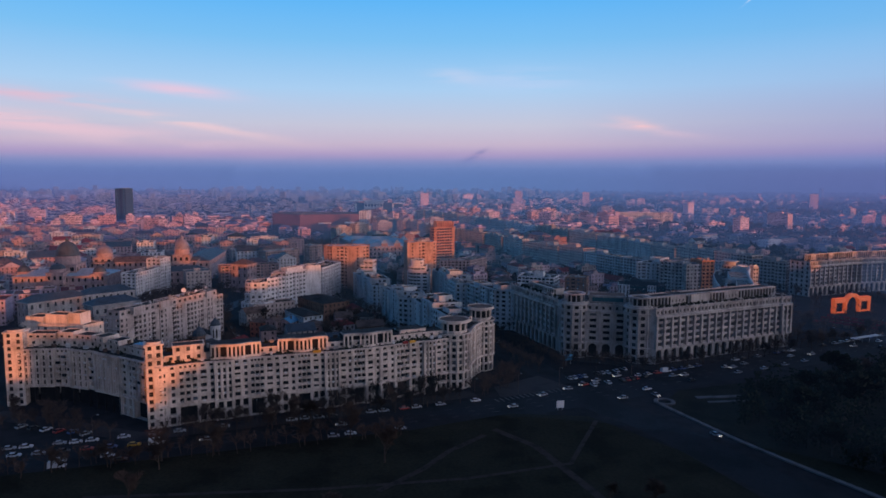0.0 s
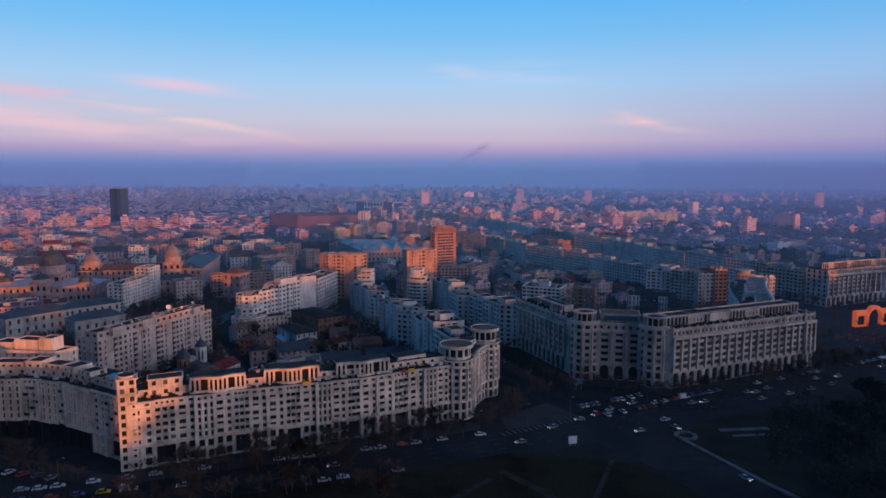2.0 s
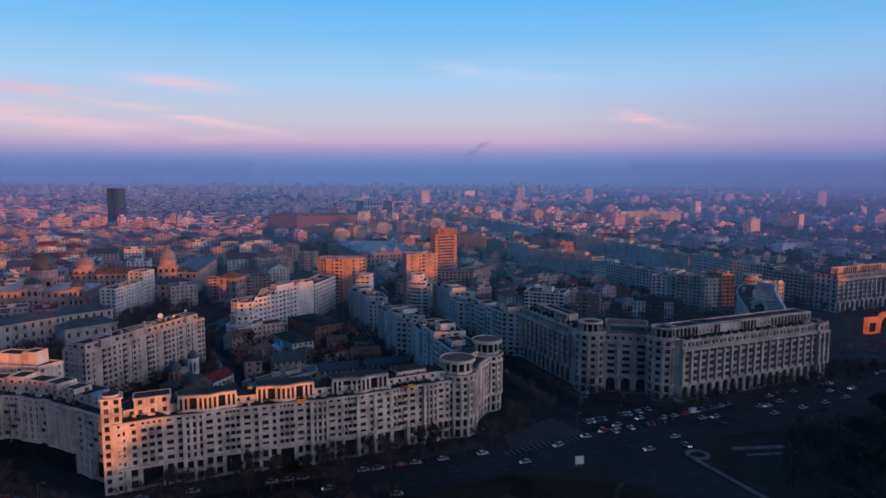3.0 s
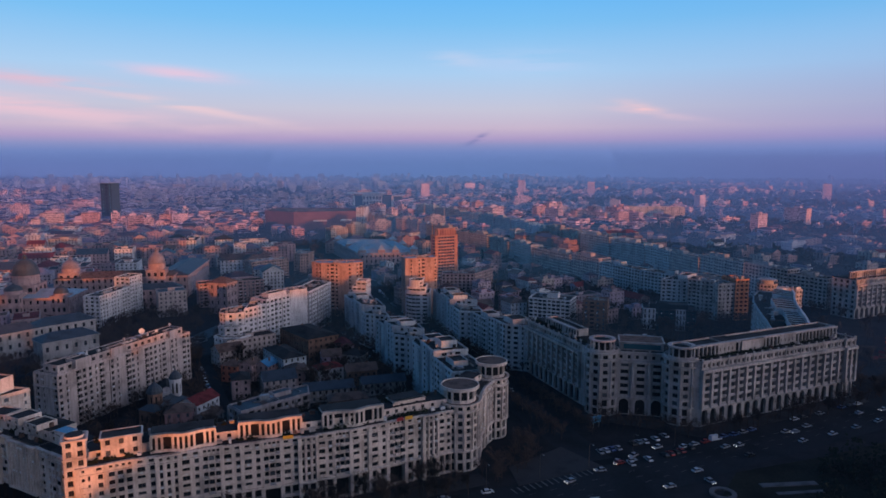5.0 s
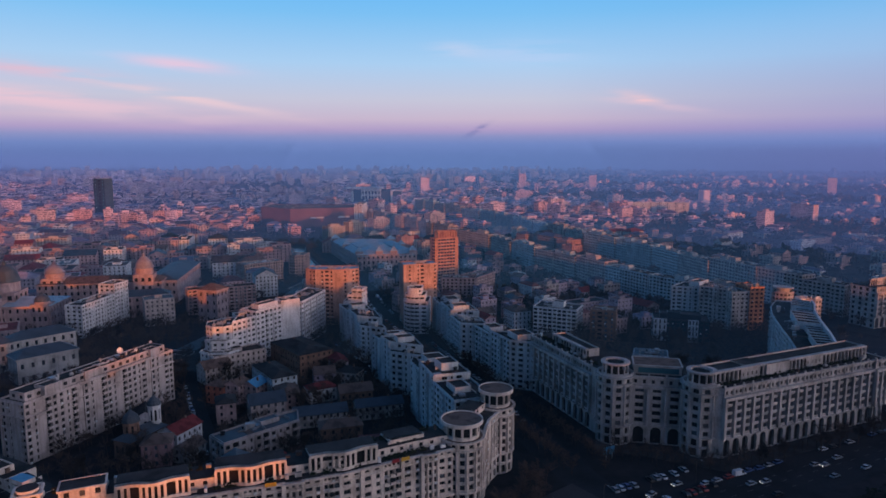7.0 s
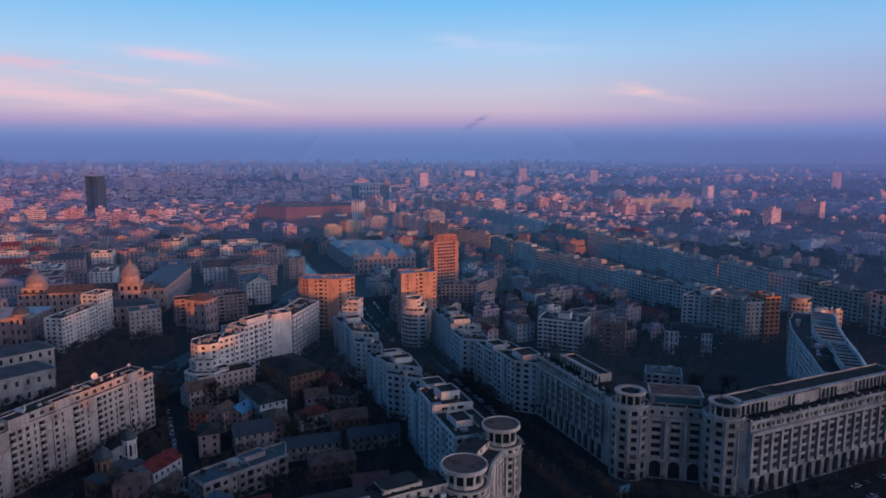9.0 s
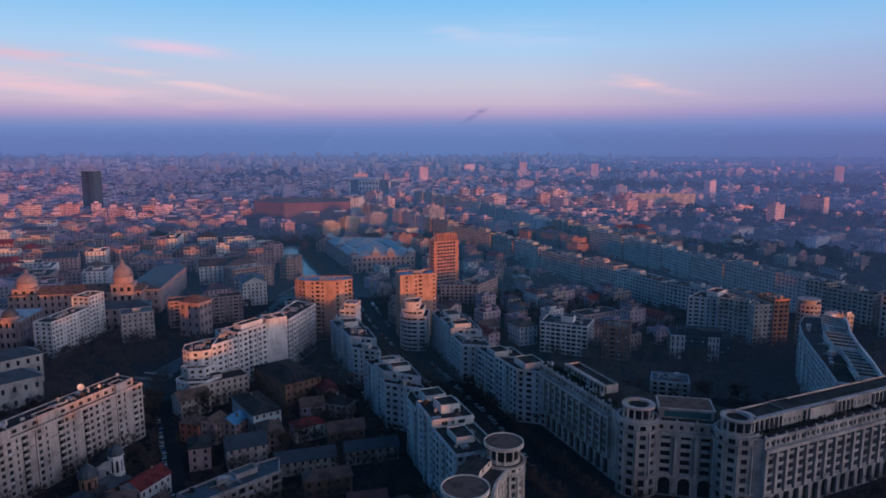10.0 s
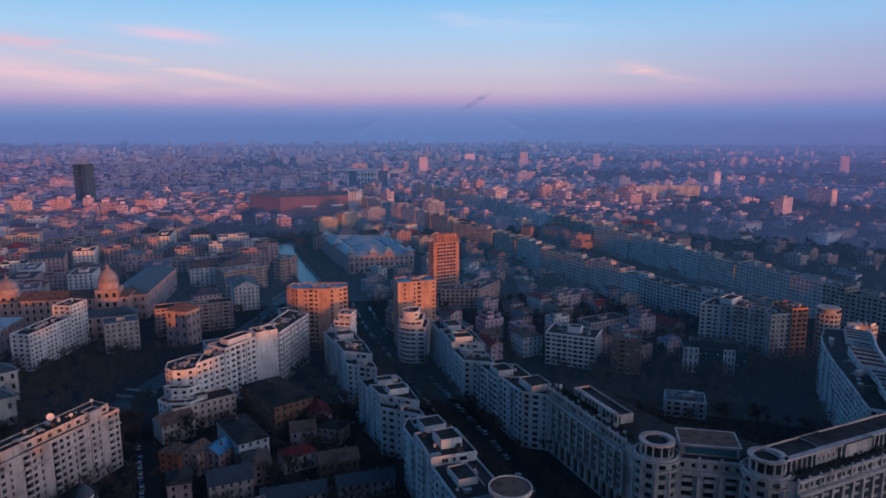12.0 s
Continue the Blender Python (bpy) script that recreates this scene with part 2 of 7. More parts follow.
# far walls and roofs carry the tint of distance haze in their base colour
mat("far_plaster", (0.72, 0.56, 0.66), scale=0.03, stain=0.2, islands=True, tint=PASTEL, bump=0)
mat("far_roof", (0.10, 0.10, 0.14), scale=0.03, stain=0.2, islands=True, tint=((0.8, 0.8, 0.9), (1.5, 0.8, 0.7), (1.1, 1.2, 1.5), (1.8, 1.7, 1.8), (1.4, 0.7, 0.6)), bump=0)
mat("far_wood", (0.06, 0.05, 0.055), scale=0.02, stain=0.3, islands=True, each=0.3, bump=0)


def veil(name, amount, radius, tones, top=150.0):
    """Haze painted as a glowing see-through sheet, thinning out upwards and denser to the right."""
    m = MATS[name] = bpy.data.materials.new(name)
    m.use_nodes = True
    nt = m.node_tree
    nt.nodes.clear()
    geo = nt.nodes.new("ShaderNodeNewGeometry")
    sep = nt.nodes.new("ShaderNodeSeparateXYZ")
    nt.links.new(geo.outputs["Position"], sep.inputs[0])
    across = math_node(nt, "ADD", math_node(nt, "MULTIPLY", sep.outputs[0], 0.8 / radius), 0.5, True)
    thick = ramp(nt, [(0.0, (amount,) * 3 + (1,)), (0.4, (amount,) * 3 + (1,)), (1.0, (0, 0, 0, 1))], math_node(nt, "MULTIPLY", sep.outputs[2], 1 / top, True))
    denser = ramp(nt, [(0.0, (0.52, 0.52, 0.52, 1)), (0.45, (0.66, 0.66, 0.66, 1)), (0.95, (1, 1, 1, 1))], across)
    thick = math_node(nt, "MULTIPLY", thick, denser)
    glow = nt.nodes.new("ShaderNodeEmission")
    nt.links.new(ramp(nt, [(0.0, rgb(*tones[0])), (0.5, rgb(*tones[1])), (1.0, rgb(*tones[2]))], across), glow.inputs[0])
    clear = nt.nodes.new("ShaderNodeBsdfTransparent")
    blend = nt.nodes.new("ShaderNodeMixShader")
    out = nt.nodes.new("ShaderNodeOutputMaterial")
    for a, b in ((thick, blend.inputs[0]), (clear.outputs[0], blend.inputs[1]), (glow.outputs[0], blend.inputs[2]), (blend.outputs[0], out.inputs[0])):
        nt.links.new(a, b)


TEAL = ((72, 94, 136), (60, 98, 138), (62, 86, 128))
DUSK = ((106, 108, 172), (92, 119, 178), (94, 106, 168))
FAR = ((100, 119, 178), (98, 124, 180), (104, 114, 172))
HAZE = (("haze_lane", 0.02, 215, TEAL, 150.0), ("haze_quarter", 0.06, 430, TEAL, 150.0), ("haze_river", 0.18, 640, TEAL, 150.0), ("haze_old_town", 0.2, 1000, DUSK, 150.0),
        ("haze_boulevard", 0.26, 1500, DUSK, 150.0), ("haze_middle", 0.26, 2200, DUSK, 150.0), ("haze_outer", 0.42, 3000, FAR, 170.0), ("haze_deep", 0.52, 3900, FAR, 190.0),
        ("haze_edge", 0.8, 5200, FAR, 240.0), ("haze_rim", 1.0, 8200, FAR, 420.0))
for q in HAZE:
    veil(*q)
neon = MATS["arch_light"] = bpy.data.materials.new("arch_light")
neon.use_nodes = True
neon.node_tree.nodes["Principled BSDF"].inputs["Base Color"].default_value = (0.42, 0.09, 0.03, 1)
neon.node_tree.nodes["Principled BSDF"].inputs["Emission Color"].default_value = (1.0, 0.16, 0.03, 1)
neon.node_tree.nodes["Principled BSDF"].inputs["Emission Strength"].default_value = 0.36
head = MATS["car_lamp"] = bpy.data.materials.new("car_lamp")
head.use_nodes = True
head.node_tree.nodes["Principled BSDF"].inputs["Emission Color"].default_value = (1.0, 0.85, 0.65, 1)
head.node_tree.nodes["Principled BSDF"].inputs["Emission Strength"].default_value = 2.0

# ---------------------------------------------------------------- mesh building


class Geo:
    def __init__(self):
        self.v, self.f, self.m = [], [], []

    def face(self, pts, mi=0):
        k = len(self.v)
        self.v.extend(pts)
        self.f.append(tuple(range(k, k + len(pts))))
        self.m.append(mi)

    def prism(self, poly, z0, z1, side=0, top=0, bottom=False):
        n = len(poly)
        for i in range(n):
            (ax, ay), (bx, by) = poly[i], poly[(i + 1) % n]
            self.face([(ax, ay, z0), (bx, by, z0), (bx, by, z1), (ax, ay, z1)], side)
        self.face([(x, y, z1) for x, y in poly], top)
        if bottom:
            self.face([(x, y, z0) for x, y in reversed(poly)], side)

    def box(self, c, along, sx, sy, z0, z1, side=0, top=None):
        """A box at c, sx long in the direction along, sy across it."""
        d = Vector(along).normalized() * sx / 2
        e = Vector((-d.y, d.x)).normalized() * sy / 2
        c = Vector(c)
        self.prism([tuple(c + a * d + b * e) for a, b in ((-1, -1), (1, -1), (1, 1), (-1, 1))], z0, z1, side, side if top is None else top, True)

    def drum(self, c, r, z0, z1, n=20, side=0, top=0, a0=0.0):
        self.prism([(c[0] + r * math.cos(a0 + math.tau * i / n), c[1] + r * math.sin(a0 + math.tau * i / n)) for i in range(n)], z0, z1, side, top, True)

    def ring(self, c, r0, r1, z0, z1, n=24, mi=0):
        for i in range(n):
            a, b = math.tau * i / n, math.tau * (i + 1) / n
            p = lambda r, t, z: (c[0] + r * math.cos(t), c[1] + r * math.sin(t), z)
            self.face([p(r1, a, z0), p(r1, b, z0), p(r1, b, z1), p(r1, a, z1)], mi)
            self.face([p(r0, b, z0), p(r0, a, z0), p(r0, a, z1), p(r0, b, z1)], mi)
            self.face([p(r0, a, z1), p(r1, a, z1), p(r1, b, z1), p(r0, b, z1)], mi)
            self.face([p(r1, a, z0), p(r0, a, z0), p(r0, b, z0), p(r1, b, z0)], mi)

    def mesh(self, name, mats):
        me = bpy.data.meshes.new(name)
        seen, verts, faces = {}, [], []
        for f in self.f:
            q = []
            for i in f:
                x, y, z = self.v[i]
                k = (round(x, 3), round(y, 3), round(z, 3))
                if k not in seen:
                    seen[k] = len(verts)
                    verts.append(k)
                q.append(seen[k])
            faces.append(q)
        me.from_pydata(verts, [], faces)
        for q in mats:
            me.materials.append(MATS[q])
        me.polygons.foreach_set("material_index", self.m)
        me.update()
        return me


FOOT = []


def thing(name, at, label, category, group="", kind=""):
    ob = new(name)
    ob.empty_display_size = 0.5
    ob.location = (*at, 0.0) if len(at) == 2 else at
    tagged(ob, label, category, group, kind)
    return ob


def part(name, geo, mats, parent, label=""):
    ob = new(name, geo.mesh(name, mats))
    ob.parent = parent
    if parent is not None and parent.data is None:
        ob.matrix_parent_inverse = Matrix.Translation(parent.location).inverted()
    if label:
        ob["label"] = label
    return ob


def right_of(p, q):
    d = (Vector(q) - Vector(p)).normalized()
    return d, Vector((d.y, -d.x))


def facade(g, p0, p1, z0, z1, nb, nr, ww, wh, sill, mi=0, depth=0.35, ends=0.0, back=None, arched=False):
    """A wall from p0 to p1, its outside on the right, with nb x nr real openings. Gives their places."""
    p0, p1 = Vector(p0), Vector(p1)
    d, n = right_of(p0, p1)
    L = (p1 - p0).length
    P = lambda s, z, o=0.0: (p0.x + d.x * s - n.x * o, p0.y + d.y * s - n.y * o, z)
    if nb < 1 or nr < 1:
        g.face([P(0, z0), P(L, z0), P(L, z1), P(0, z1)], mi)
        return []
    bay, row = (L - 2 * ends) / nb, (z1 - z0) / nr
    ww = min(ww, bay * 0.86)
    s_at, found = 0.0, []
    for i in range(nb):
        a = ends + bay * i + (bay - ww) / 2
        b = a + ww
        g.face([P(s_at, z0), P(a, z0), P(a, z1), P(s_at, z1)], mi)
        s_at = b
        low = z0
        for k in range(nr):
            za = z0 + row * k + sill
            zb = za + wh
            if za > low + 1e-3:
                g.face([P(a, low), P(b, low), P(b, za), P(a, za)], mi)
            low = zb
            if arched:
                steps = [(a + ww / 2 - ww / 2 * math.cos(math.pi * t / 8), zb - ww / 2 + ww / 2 * math.sin(math.pi * t / 8)) for t in range(9)]
                for (sa, ta), (sb, tb) in zip(steps, steps[1:]):
                    g.face([P(sa, ta), P(sb, tb), P(sb, zb), P(sa, zb)], mi)
                    g.face([P(sa, ta, depth), P(sb, tb, depth), P(sb, tb), P(sa, ta)], mi)
                zs = zb - ww / 2
            else:
                g.face([P(a, zb, depth), P(b, zb, depth), P(b, zb), P(a, zb)], mi)
                zs = zb
            g.face([P(a, za), P(a, za, depth), P(a, zs, depth), P(a, zs)], mi)
            g.face([P(b, za, depth), P(b, za), P(b, zs), P(b, zs, depth)], mi)
            g.face([P(a, za), P(b, za), P(b, za, depth), P(a, za, depth)], mi)
            if back is not None:
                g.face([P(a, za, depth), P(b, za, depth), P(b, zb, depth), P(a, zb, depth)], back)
            found.append((P((a + b) / 2, za, depth), d, ww, wh, i, k))
        if z1 > low + 1e-3:
            g.face([P(a, low), P(b, low), P(b, z1), P(a, z1)], mi)
    g.face([P(s_at, z0), P(L, z0), P(L, z1), P(s_at, z1)], mi)
    return found


PANES = {}


def window_mesh(w, h, frame, pane):
    """A glazed window, its sill at the origin: outer frame, a mullion, a transom and the pane behind them."""
    key = (round(w, 2), round(h, 2), frame, pane)
    if key not in PANES:
        g = Geo()
        q = 0.07
        for x0, x1, za, zb in ((-w / 2, -w / 2 + q, 0, h), (w / 2 - q, w / 2, 0, h), (-q / 2, q / 2, q, h - q), (-w / 2 + q, w / 2 - q, 0, q), (-w / 2 + q, w / 2 - q, h - q, h)):
            g.face([(x0, -0.08, za), (x1, -0.08, za), (x1, -0.08, zb), (x0, -0.08, zb)], 0)
            g.face([(x1, -0.08, za), (x1, 0, za), (x1, 0, zb), (x1, -0.08, zb)], 0)
            g.face([(x0, 0, za), (x0, -0.08, za), (x0, -0.08, zb), (x0, 0, zb)], 0)
        g.face([(-w / 2, -0.015, 0), (w / 2, -0.015, 0), (w / 2, -0.015, h), (-w / 2, -0.015, h)], 1)
        PANES[key] = g.mesh("window", (frame, pane))
    return PANES[key]


def glaze(wall, found, frame="brown_frame", pane="window_glass", cap=300, label=""):
    """A window of its own in each opening, the first cap of them; the rest as one mesh."""
    for place, d, w, h, *_ in found[:cap]:
        o = new("window", window_mesh(w, h, frame, pane))
        o.parent = wall
        o.matrix_basis = Matrix(((d.x, -d.y, 0, place[0]), (d.y, d.x, 0, place[1]), (0, 0, 1, place[2]), (0, 0, 0, 1)))
    if len(found) > cap:
        far_windows(wall, found[cap:], pane)


def far_windows(wall, found, pane="window_glass"):
    g = Geo()
    for (x, y, z), d, w, h, *_ in found:
        e = d * w / 2
        g.face([(x - e.x, y - e.y, z), (x + e.x, y + e.y, z), (x + e.x, y + e.y, z + h), (x - e.x, y - e.y, z + h)])
    o = part("window_panes", g, (pane,), wall)
    tagged(o, kind="stuff")
    return o


def seen_from_path(p, q):
    """Whether the outside of a wall can face the flight."""
    _, n = right_of(p, q)
    mid = (Vector(p) + Vector(q)) / 2
    return any(n.dot(Vector((0, y)) - mid) > 0 for y in (0, 75, 150))


def inset(poly, by):
    """The polygon drawn in by some metres (convex or nearly so)."""
    out, n = [], len(poly)
    for i in range(n):
        a, b, c = Vector(poly[i - 1]), Vector(poly[i]), Vector(poly[(i + 1) % n])
        _, n1 = right_of(a, b)
        _, n2 = right_of(b, c)
        m = n1 + n2
        m = m / max(0.35, m.dot(n1))
        out.append(tuple(b - m * by))
    return out


def parapet(g, poly, z, h=0.9, t=0.24, mi=0):
    inner = inset(poly, t)
    n = len(poly)
    for i in range(n):
        a, b, c, d = poly[i], poly[(i + 1) % n], inner[(i + 1) % n], inner[i]
        g.face([(*a, z + h), (*b, z + h), (*c, z + h), (*d, z + h)], mi)
        g.face([(*d, z + h), (*c, z + h), (*c, z), (*d, z)], mi)
        g.face([(*a, z), (*b, z), (*b, z + h), (*a, z + h)], mi)


def ledge(g, pts, z0, z1, out, mi=0, closed=False, inn=0.1):
    """A moulding along a line of points, standing out to the right."""
    n = len(pts)
    segs = n if closed else n - 1
    for i in range(segs):
        a, b = Vector(pts[i]), Vector(pts[(i + 1) % n])
        d, m = right_of(a, b)
        a, b = a - d * out * 0.4, b + d * out * 0.4
        g.prism([tuple(a + m * out), tuple(b + m * out), tuple(b - m * inn), tuple(a - m * inn)], z0, z1, mi, mi, True)


def rect(c, along, sx, sy):
    d = Vector(along).normalized()
    e = Vector((-d.y, d.x))
    c = Vector(c)
    return [tuple(c + a * d * sx / 2 + b * e * sy / 2) for a, b in ((-1, -1), (1, -1), (1, 1), (-1, 1))]

# ---------------------------------------------------------------- ground, streets, water


def sheet(name, poly, z, material, label="", kind="structure", thick=0.0):
    g = Geo()
    if thick:
        g.prism(poly, z - thick, z, 0, 0)
    else:
        g.face([(x, y, z) for x, y in poly])
    o = part(name, g, (material,), None)
    tagged(o, label, name.rstrip("_0123456789").replace("_", " "), kind=kind)
    return o


def strip(line, half):
    """The outline of a band of even width along a line of points."""
    left, right = [], []
    for i, p in enumerate(line):
        a, b = Vector(line[max(i - 1, 0)]), Vector(line[min(i + 1, len(line) - 1)])
        d, n = right_of(a, b)
        right.append(tuple(Vector(p) + n * half))
        left.append(tuple(Vector(p) - n * half))
    return right + left[::-1]


def band(name, line, half, z, material, label="", thick=0.0):
    """A band laid quad by quad, so that bends stay flat."""
    out = strip(line, half)
    n = len(line)
    g = Geo()
    for i in range(n - 1):
        q = [out[i], out[i + 1], out[2 * n - 2 - i], out[2 * n - 1 - i]]
        if thick:
            g.prism(q, z - thick, z)
        else:
            g.face([(x, y, z) for x, y in q])
    o = part(name, g, (material,), None)
    tagged(o, label, name.rstrip("_0123456789").replace("_", " "), kind="structure")
    return o


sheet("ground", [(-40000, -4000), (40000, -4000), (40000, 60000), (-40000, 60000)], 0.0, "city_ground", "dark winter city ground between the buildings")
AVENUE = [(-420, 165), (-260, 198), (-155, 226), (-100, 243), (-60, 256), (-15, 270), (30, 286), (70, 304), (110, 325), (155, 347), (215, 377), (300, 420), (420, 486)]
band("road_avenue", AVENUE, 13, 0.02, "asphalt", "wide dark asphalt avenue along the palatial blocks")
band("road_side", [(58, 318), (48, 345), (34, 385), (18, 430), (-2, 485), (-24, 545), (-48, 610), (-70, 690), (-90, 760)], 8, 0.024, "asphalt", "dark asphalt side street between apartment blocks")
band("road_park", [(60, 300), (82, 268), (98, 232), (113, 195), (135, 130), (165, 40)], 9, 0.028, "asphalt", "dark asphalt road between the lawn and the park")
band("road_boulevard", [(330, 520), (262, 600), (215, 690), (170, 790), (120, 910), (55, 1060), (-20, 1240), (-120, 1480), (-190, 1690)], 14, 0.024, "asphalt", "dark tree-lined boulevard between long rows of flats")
band("road_lane", [(-80, 300), (-93, 350), (-115, 395), (-136, 440), (-150, 470)], 4, 0.02, "asphalt", "narrow asphalt lane between old houses")
band("pavement_blocks", [(-185, 274), (-150, 262), (-116, 250), (-95, 257), (-76, 264), (-52, 273), (-30, 281), (-6, 294), (14, 303)], 4.5, 0.14, "paving", "broad paved pavement under the arcade", 0.13)
band("pavement_palace", [(63, 366), (84, 358), (108, 345), (150, 364), (205, 389)], 4.5, 0.14, "paving", "broad paved pavement under the arched ground storey", 0.13)
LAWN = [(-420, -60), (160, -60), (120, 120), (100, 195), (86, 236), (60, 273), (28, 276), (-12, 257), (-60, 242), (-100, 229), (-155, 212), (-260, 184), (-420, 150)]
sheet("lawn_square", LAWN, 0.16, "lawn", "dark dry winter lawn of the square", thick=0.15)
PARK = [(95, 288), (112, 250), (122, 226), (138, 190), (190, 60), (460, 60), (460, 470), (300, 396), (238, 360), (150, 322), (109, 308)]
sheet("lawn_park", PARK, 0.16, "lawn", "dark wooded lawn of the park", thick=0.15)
sheet("traffic_island", [(26, 297), (60, 313), (47, 331), (24, 312)], 0.18, "paving", "triangular paved traffic island", thick=0.17)
band("path_lawn", [(20, 258), (34, 241), (47, 205), (60, 165), (80, 100)], 1.5, 0.17, "trodden_earth", "narrow trodden path across the lawn")
band("path_lawn_west", [(16, 252), (2, 236), (-6, 222), (-20, 205)], 1.2, 0.171, "trodden_earth", "narrow trodden path across the lawn")
band("path_lawn_cross", [(62, 268), (44, 226), (8, 214), (-40, 206), (-110, 200)], 0.9, 0.172, "trodden_earth", "narrow trodden path across the lawn")
band("park_kerb", [(93, 291), (95, 286), (109.5, 248.5), (120, 227), (133.5, 202), (160, 140), (185, 70)], 0.9, 0.55, "pale_paving", "pale stone kerb wall edging the park", 0.54)
g = Geo()
g.ring((97, 291), 3.0, 4.6, 0, 0.7, 24)
tagged(part("trim_kerb_circle", g, ("pale_paving",), None), "round pale stone kerb at the park corner", "kerb", kind="structure")
band("park_terrace", [(113, 297), (134, 299)], 1.3, 0.5, "pale_paving", "pale stone park terrace step", 0.49)
band("park_terrace_lower", [(116, 291), (134, 293)], 0.9, 0.4, "pale_paving", "pale stone park terrace step", 0.39)
LOWER_RIVER = [(-180, 436), (-169, 475), (-164, 505), (-156, 545), (-143, 600), (-136, 650), (-133, 699)]
band("water_lower_river", LOWER_RIVER, 6.5, 0.03, "canal_water", "still river between the old houses")
RIVER = [(-133, 700), (-122, 762), (-152, 842), (-182, 925), (-192, 975)]
band("water_river", RIVER, 9, 0.03, "river_water", "still river between stone embankments")
for q in (-9.9, 9.9):
    line = [tuple(Vector(p) + right_of(RIVER[max(i - 1, 0)], RIVER[min(i + 1, 4)])[1] * q) for i, p in enumerate(RIVER)]
    band("trim_embankment", line, 0.9, 0.9, "pale_paving", "stone river embankment wall", 0.89)

# painted lane marks and a crossing
g = Geo()
for (a, b) in zip(AVENUE[2:], AVENUE[3:]):
    d, n = right_of(a, b)
    L = (Vector(b) - Vector(a)).length
    for k in range(int(L / 9)):
        for off in (-4.5, 0.0, 4.5):
            c = Vector(a) + d * (k * 9 + 2) + n * off
            e, m = d * 1.5, n * 0.09
            g.face([(*(c - e + m), 0.032), (*(c + e + m), 0.032), (*(c + e - m), 0.032), (*(c - e - m), 0.032)])
for k in range(16):
    c = Vector((24, 293)) + Vector((1.0, 0.52)) * k * 2.3
    e, m = Vector((-0.46, 0.89)) * 2.0, Vector((0.89, 0.46)) * 0.3
    g.face([(*(c - e + m), 0.034), (*(c + e + m), 0.034), (*(c + e - m), 0.034), (*(c - e - m), 0.034)])
tagged(part("road_marking", g, ("road_paint",), None), "worn white lane marks and a crossing", "road marking", kind="stuff")

# ---------------------------------------------------------------- the great palace behind, unseen, which shades the square
ca, sa = math.cos(radians(SUN_TURN)), math.sin(radians(SUN_TURN))
uv = lambda u, s: (u * ca - s * sa, u * sa + s * ca)
palace = thing("palace", uv(80, -170), "vast pale stone palace of stepped blocks", "palace")
# wing heights and gaps are made up to steer where sun and shade fall
for u0, u1, h, s0, s1 in ((-500, -122, 40, -210, -120), (-122, -100, 69, -210, -121), (-100, -84, 45, -210, -122), (-84, -75, 32, -190, -120), (-75, -47, 50, -200, -121), (-47, -25.5, 60, -220, -120),
                          (-25.5, -17.5, 27, -190, -121), (-17.5, -12, 35, -190, -122), (-12, -4, 40.5, -190, -123), (-4, 2, 56, -200, -120), (2, 47, 44.5, -210, -121), (47, 88, 58, -330, -120), (88, 106, 61, -330, -121), (106, 115, 58, -330, -122), (115, 123, 49, -330, -120),
                          (123, 145, 57, -300, -121), (145, 182, 52, -300, -120), (182, 376, 56, -300, -121), (376, 398, 35, -250, -120), (398, 480, 48, -240, -121), (480, 850, 56, -240, -120)):
    g = Geo()
    p = [uv(u0, s0), uv(u1, s0), uv(u1, s1), uv(u0, s1)]
    g.prism(p, 0, h - 1.2)
    ledge(g, p, h - 1.2, h, 0.5, 0, True)
    g.face([(*q, h - 0.6) for q in p])
    part("wing", g, ("cream_stone",), palace)

# ---------------------------------------------------------------- the palatial block with the pavilions


def resample(line, step):
    pts, acc = [Vector(line[0])], 0.0
    for a, b in zip(line, line[1:]):
        a, b = Vector(a), Vector(b)
        L = (b - a).length
        n = max(1, round(L / step))
        pts += [a.lerp(b, (i + 1) / n) for i in range(n)]
    return [tuple(p) for p in pts]


def pilaster(g, p, d, n, z0, z1, w=0.8, out=0.45, mi=0):
    p = Vector(p)
    a, b = p - d * w / 2, p + d * w / 2
    g.prism([tuple(a + n * out), tuple(b + n * out), tuple(b - n * 0.15), tuple(a - n * 0.15)], z0, z1, mi, mi, True)


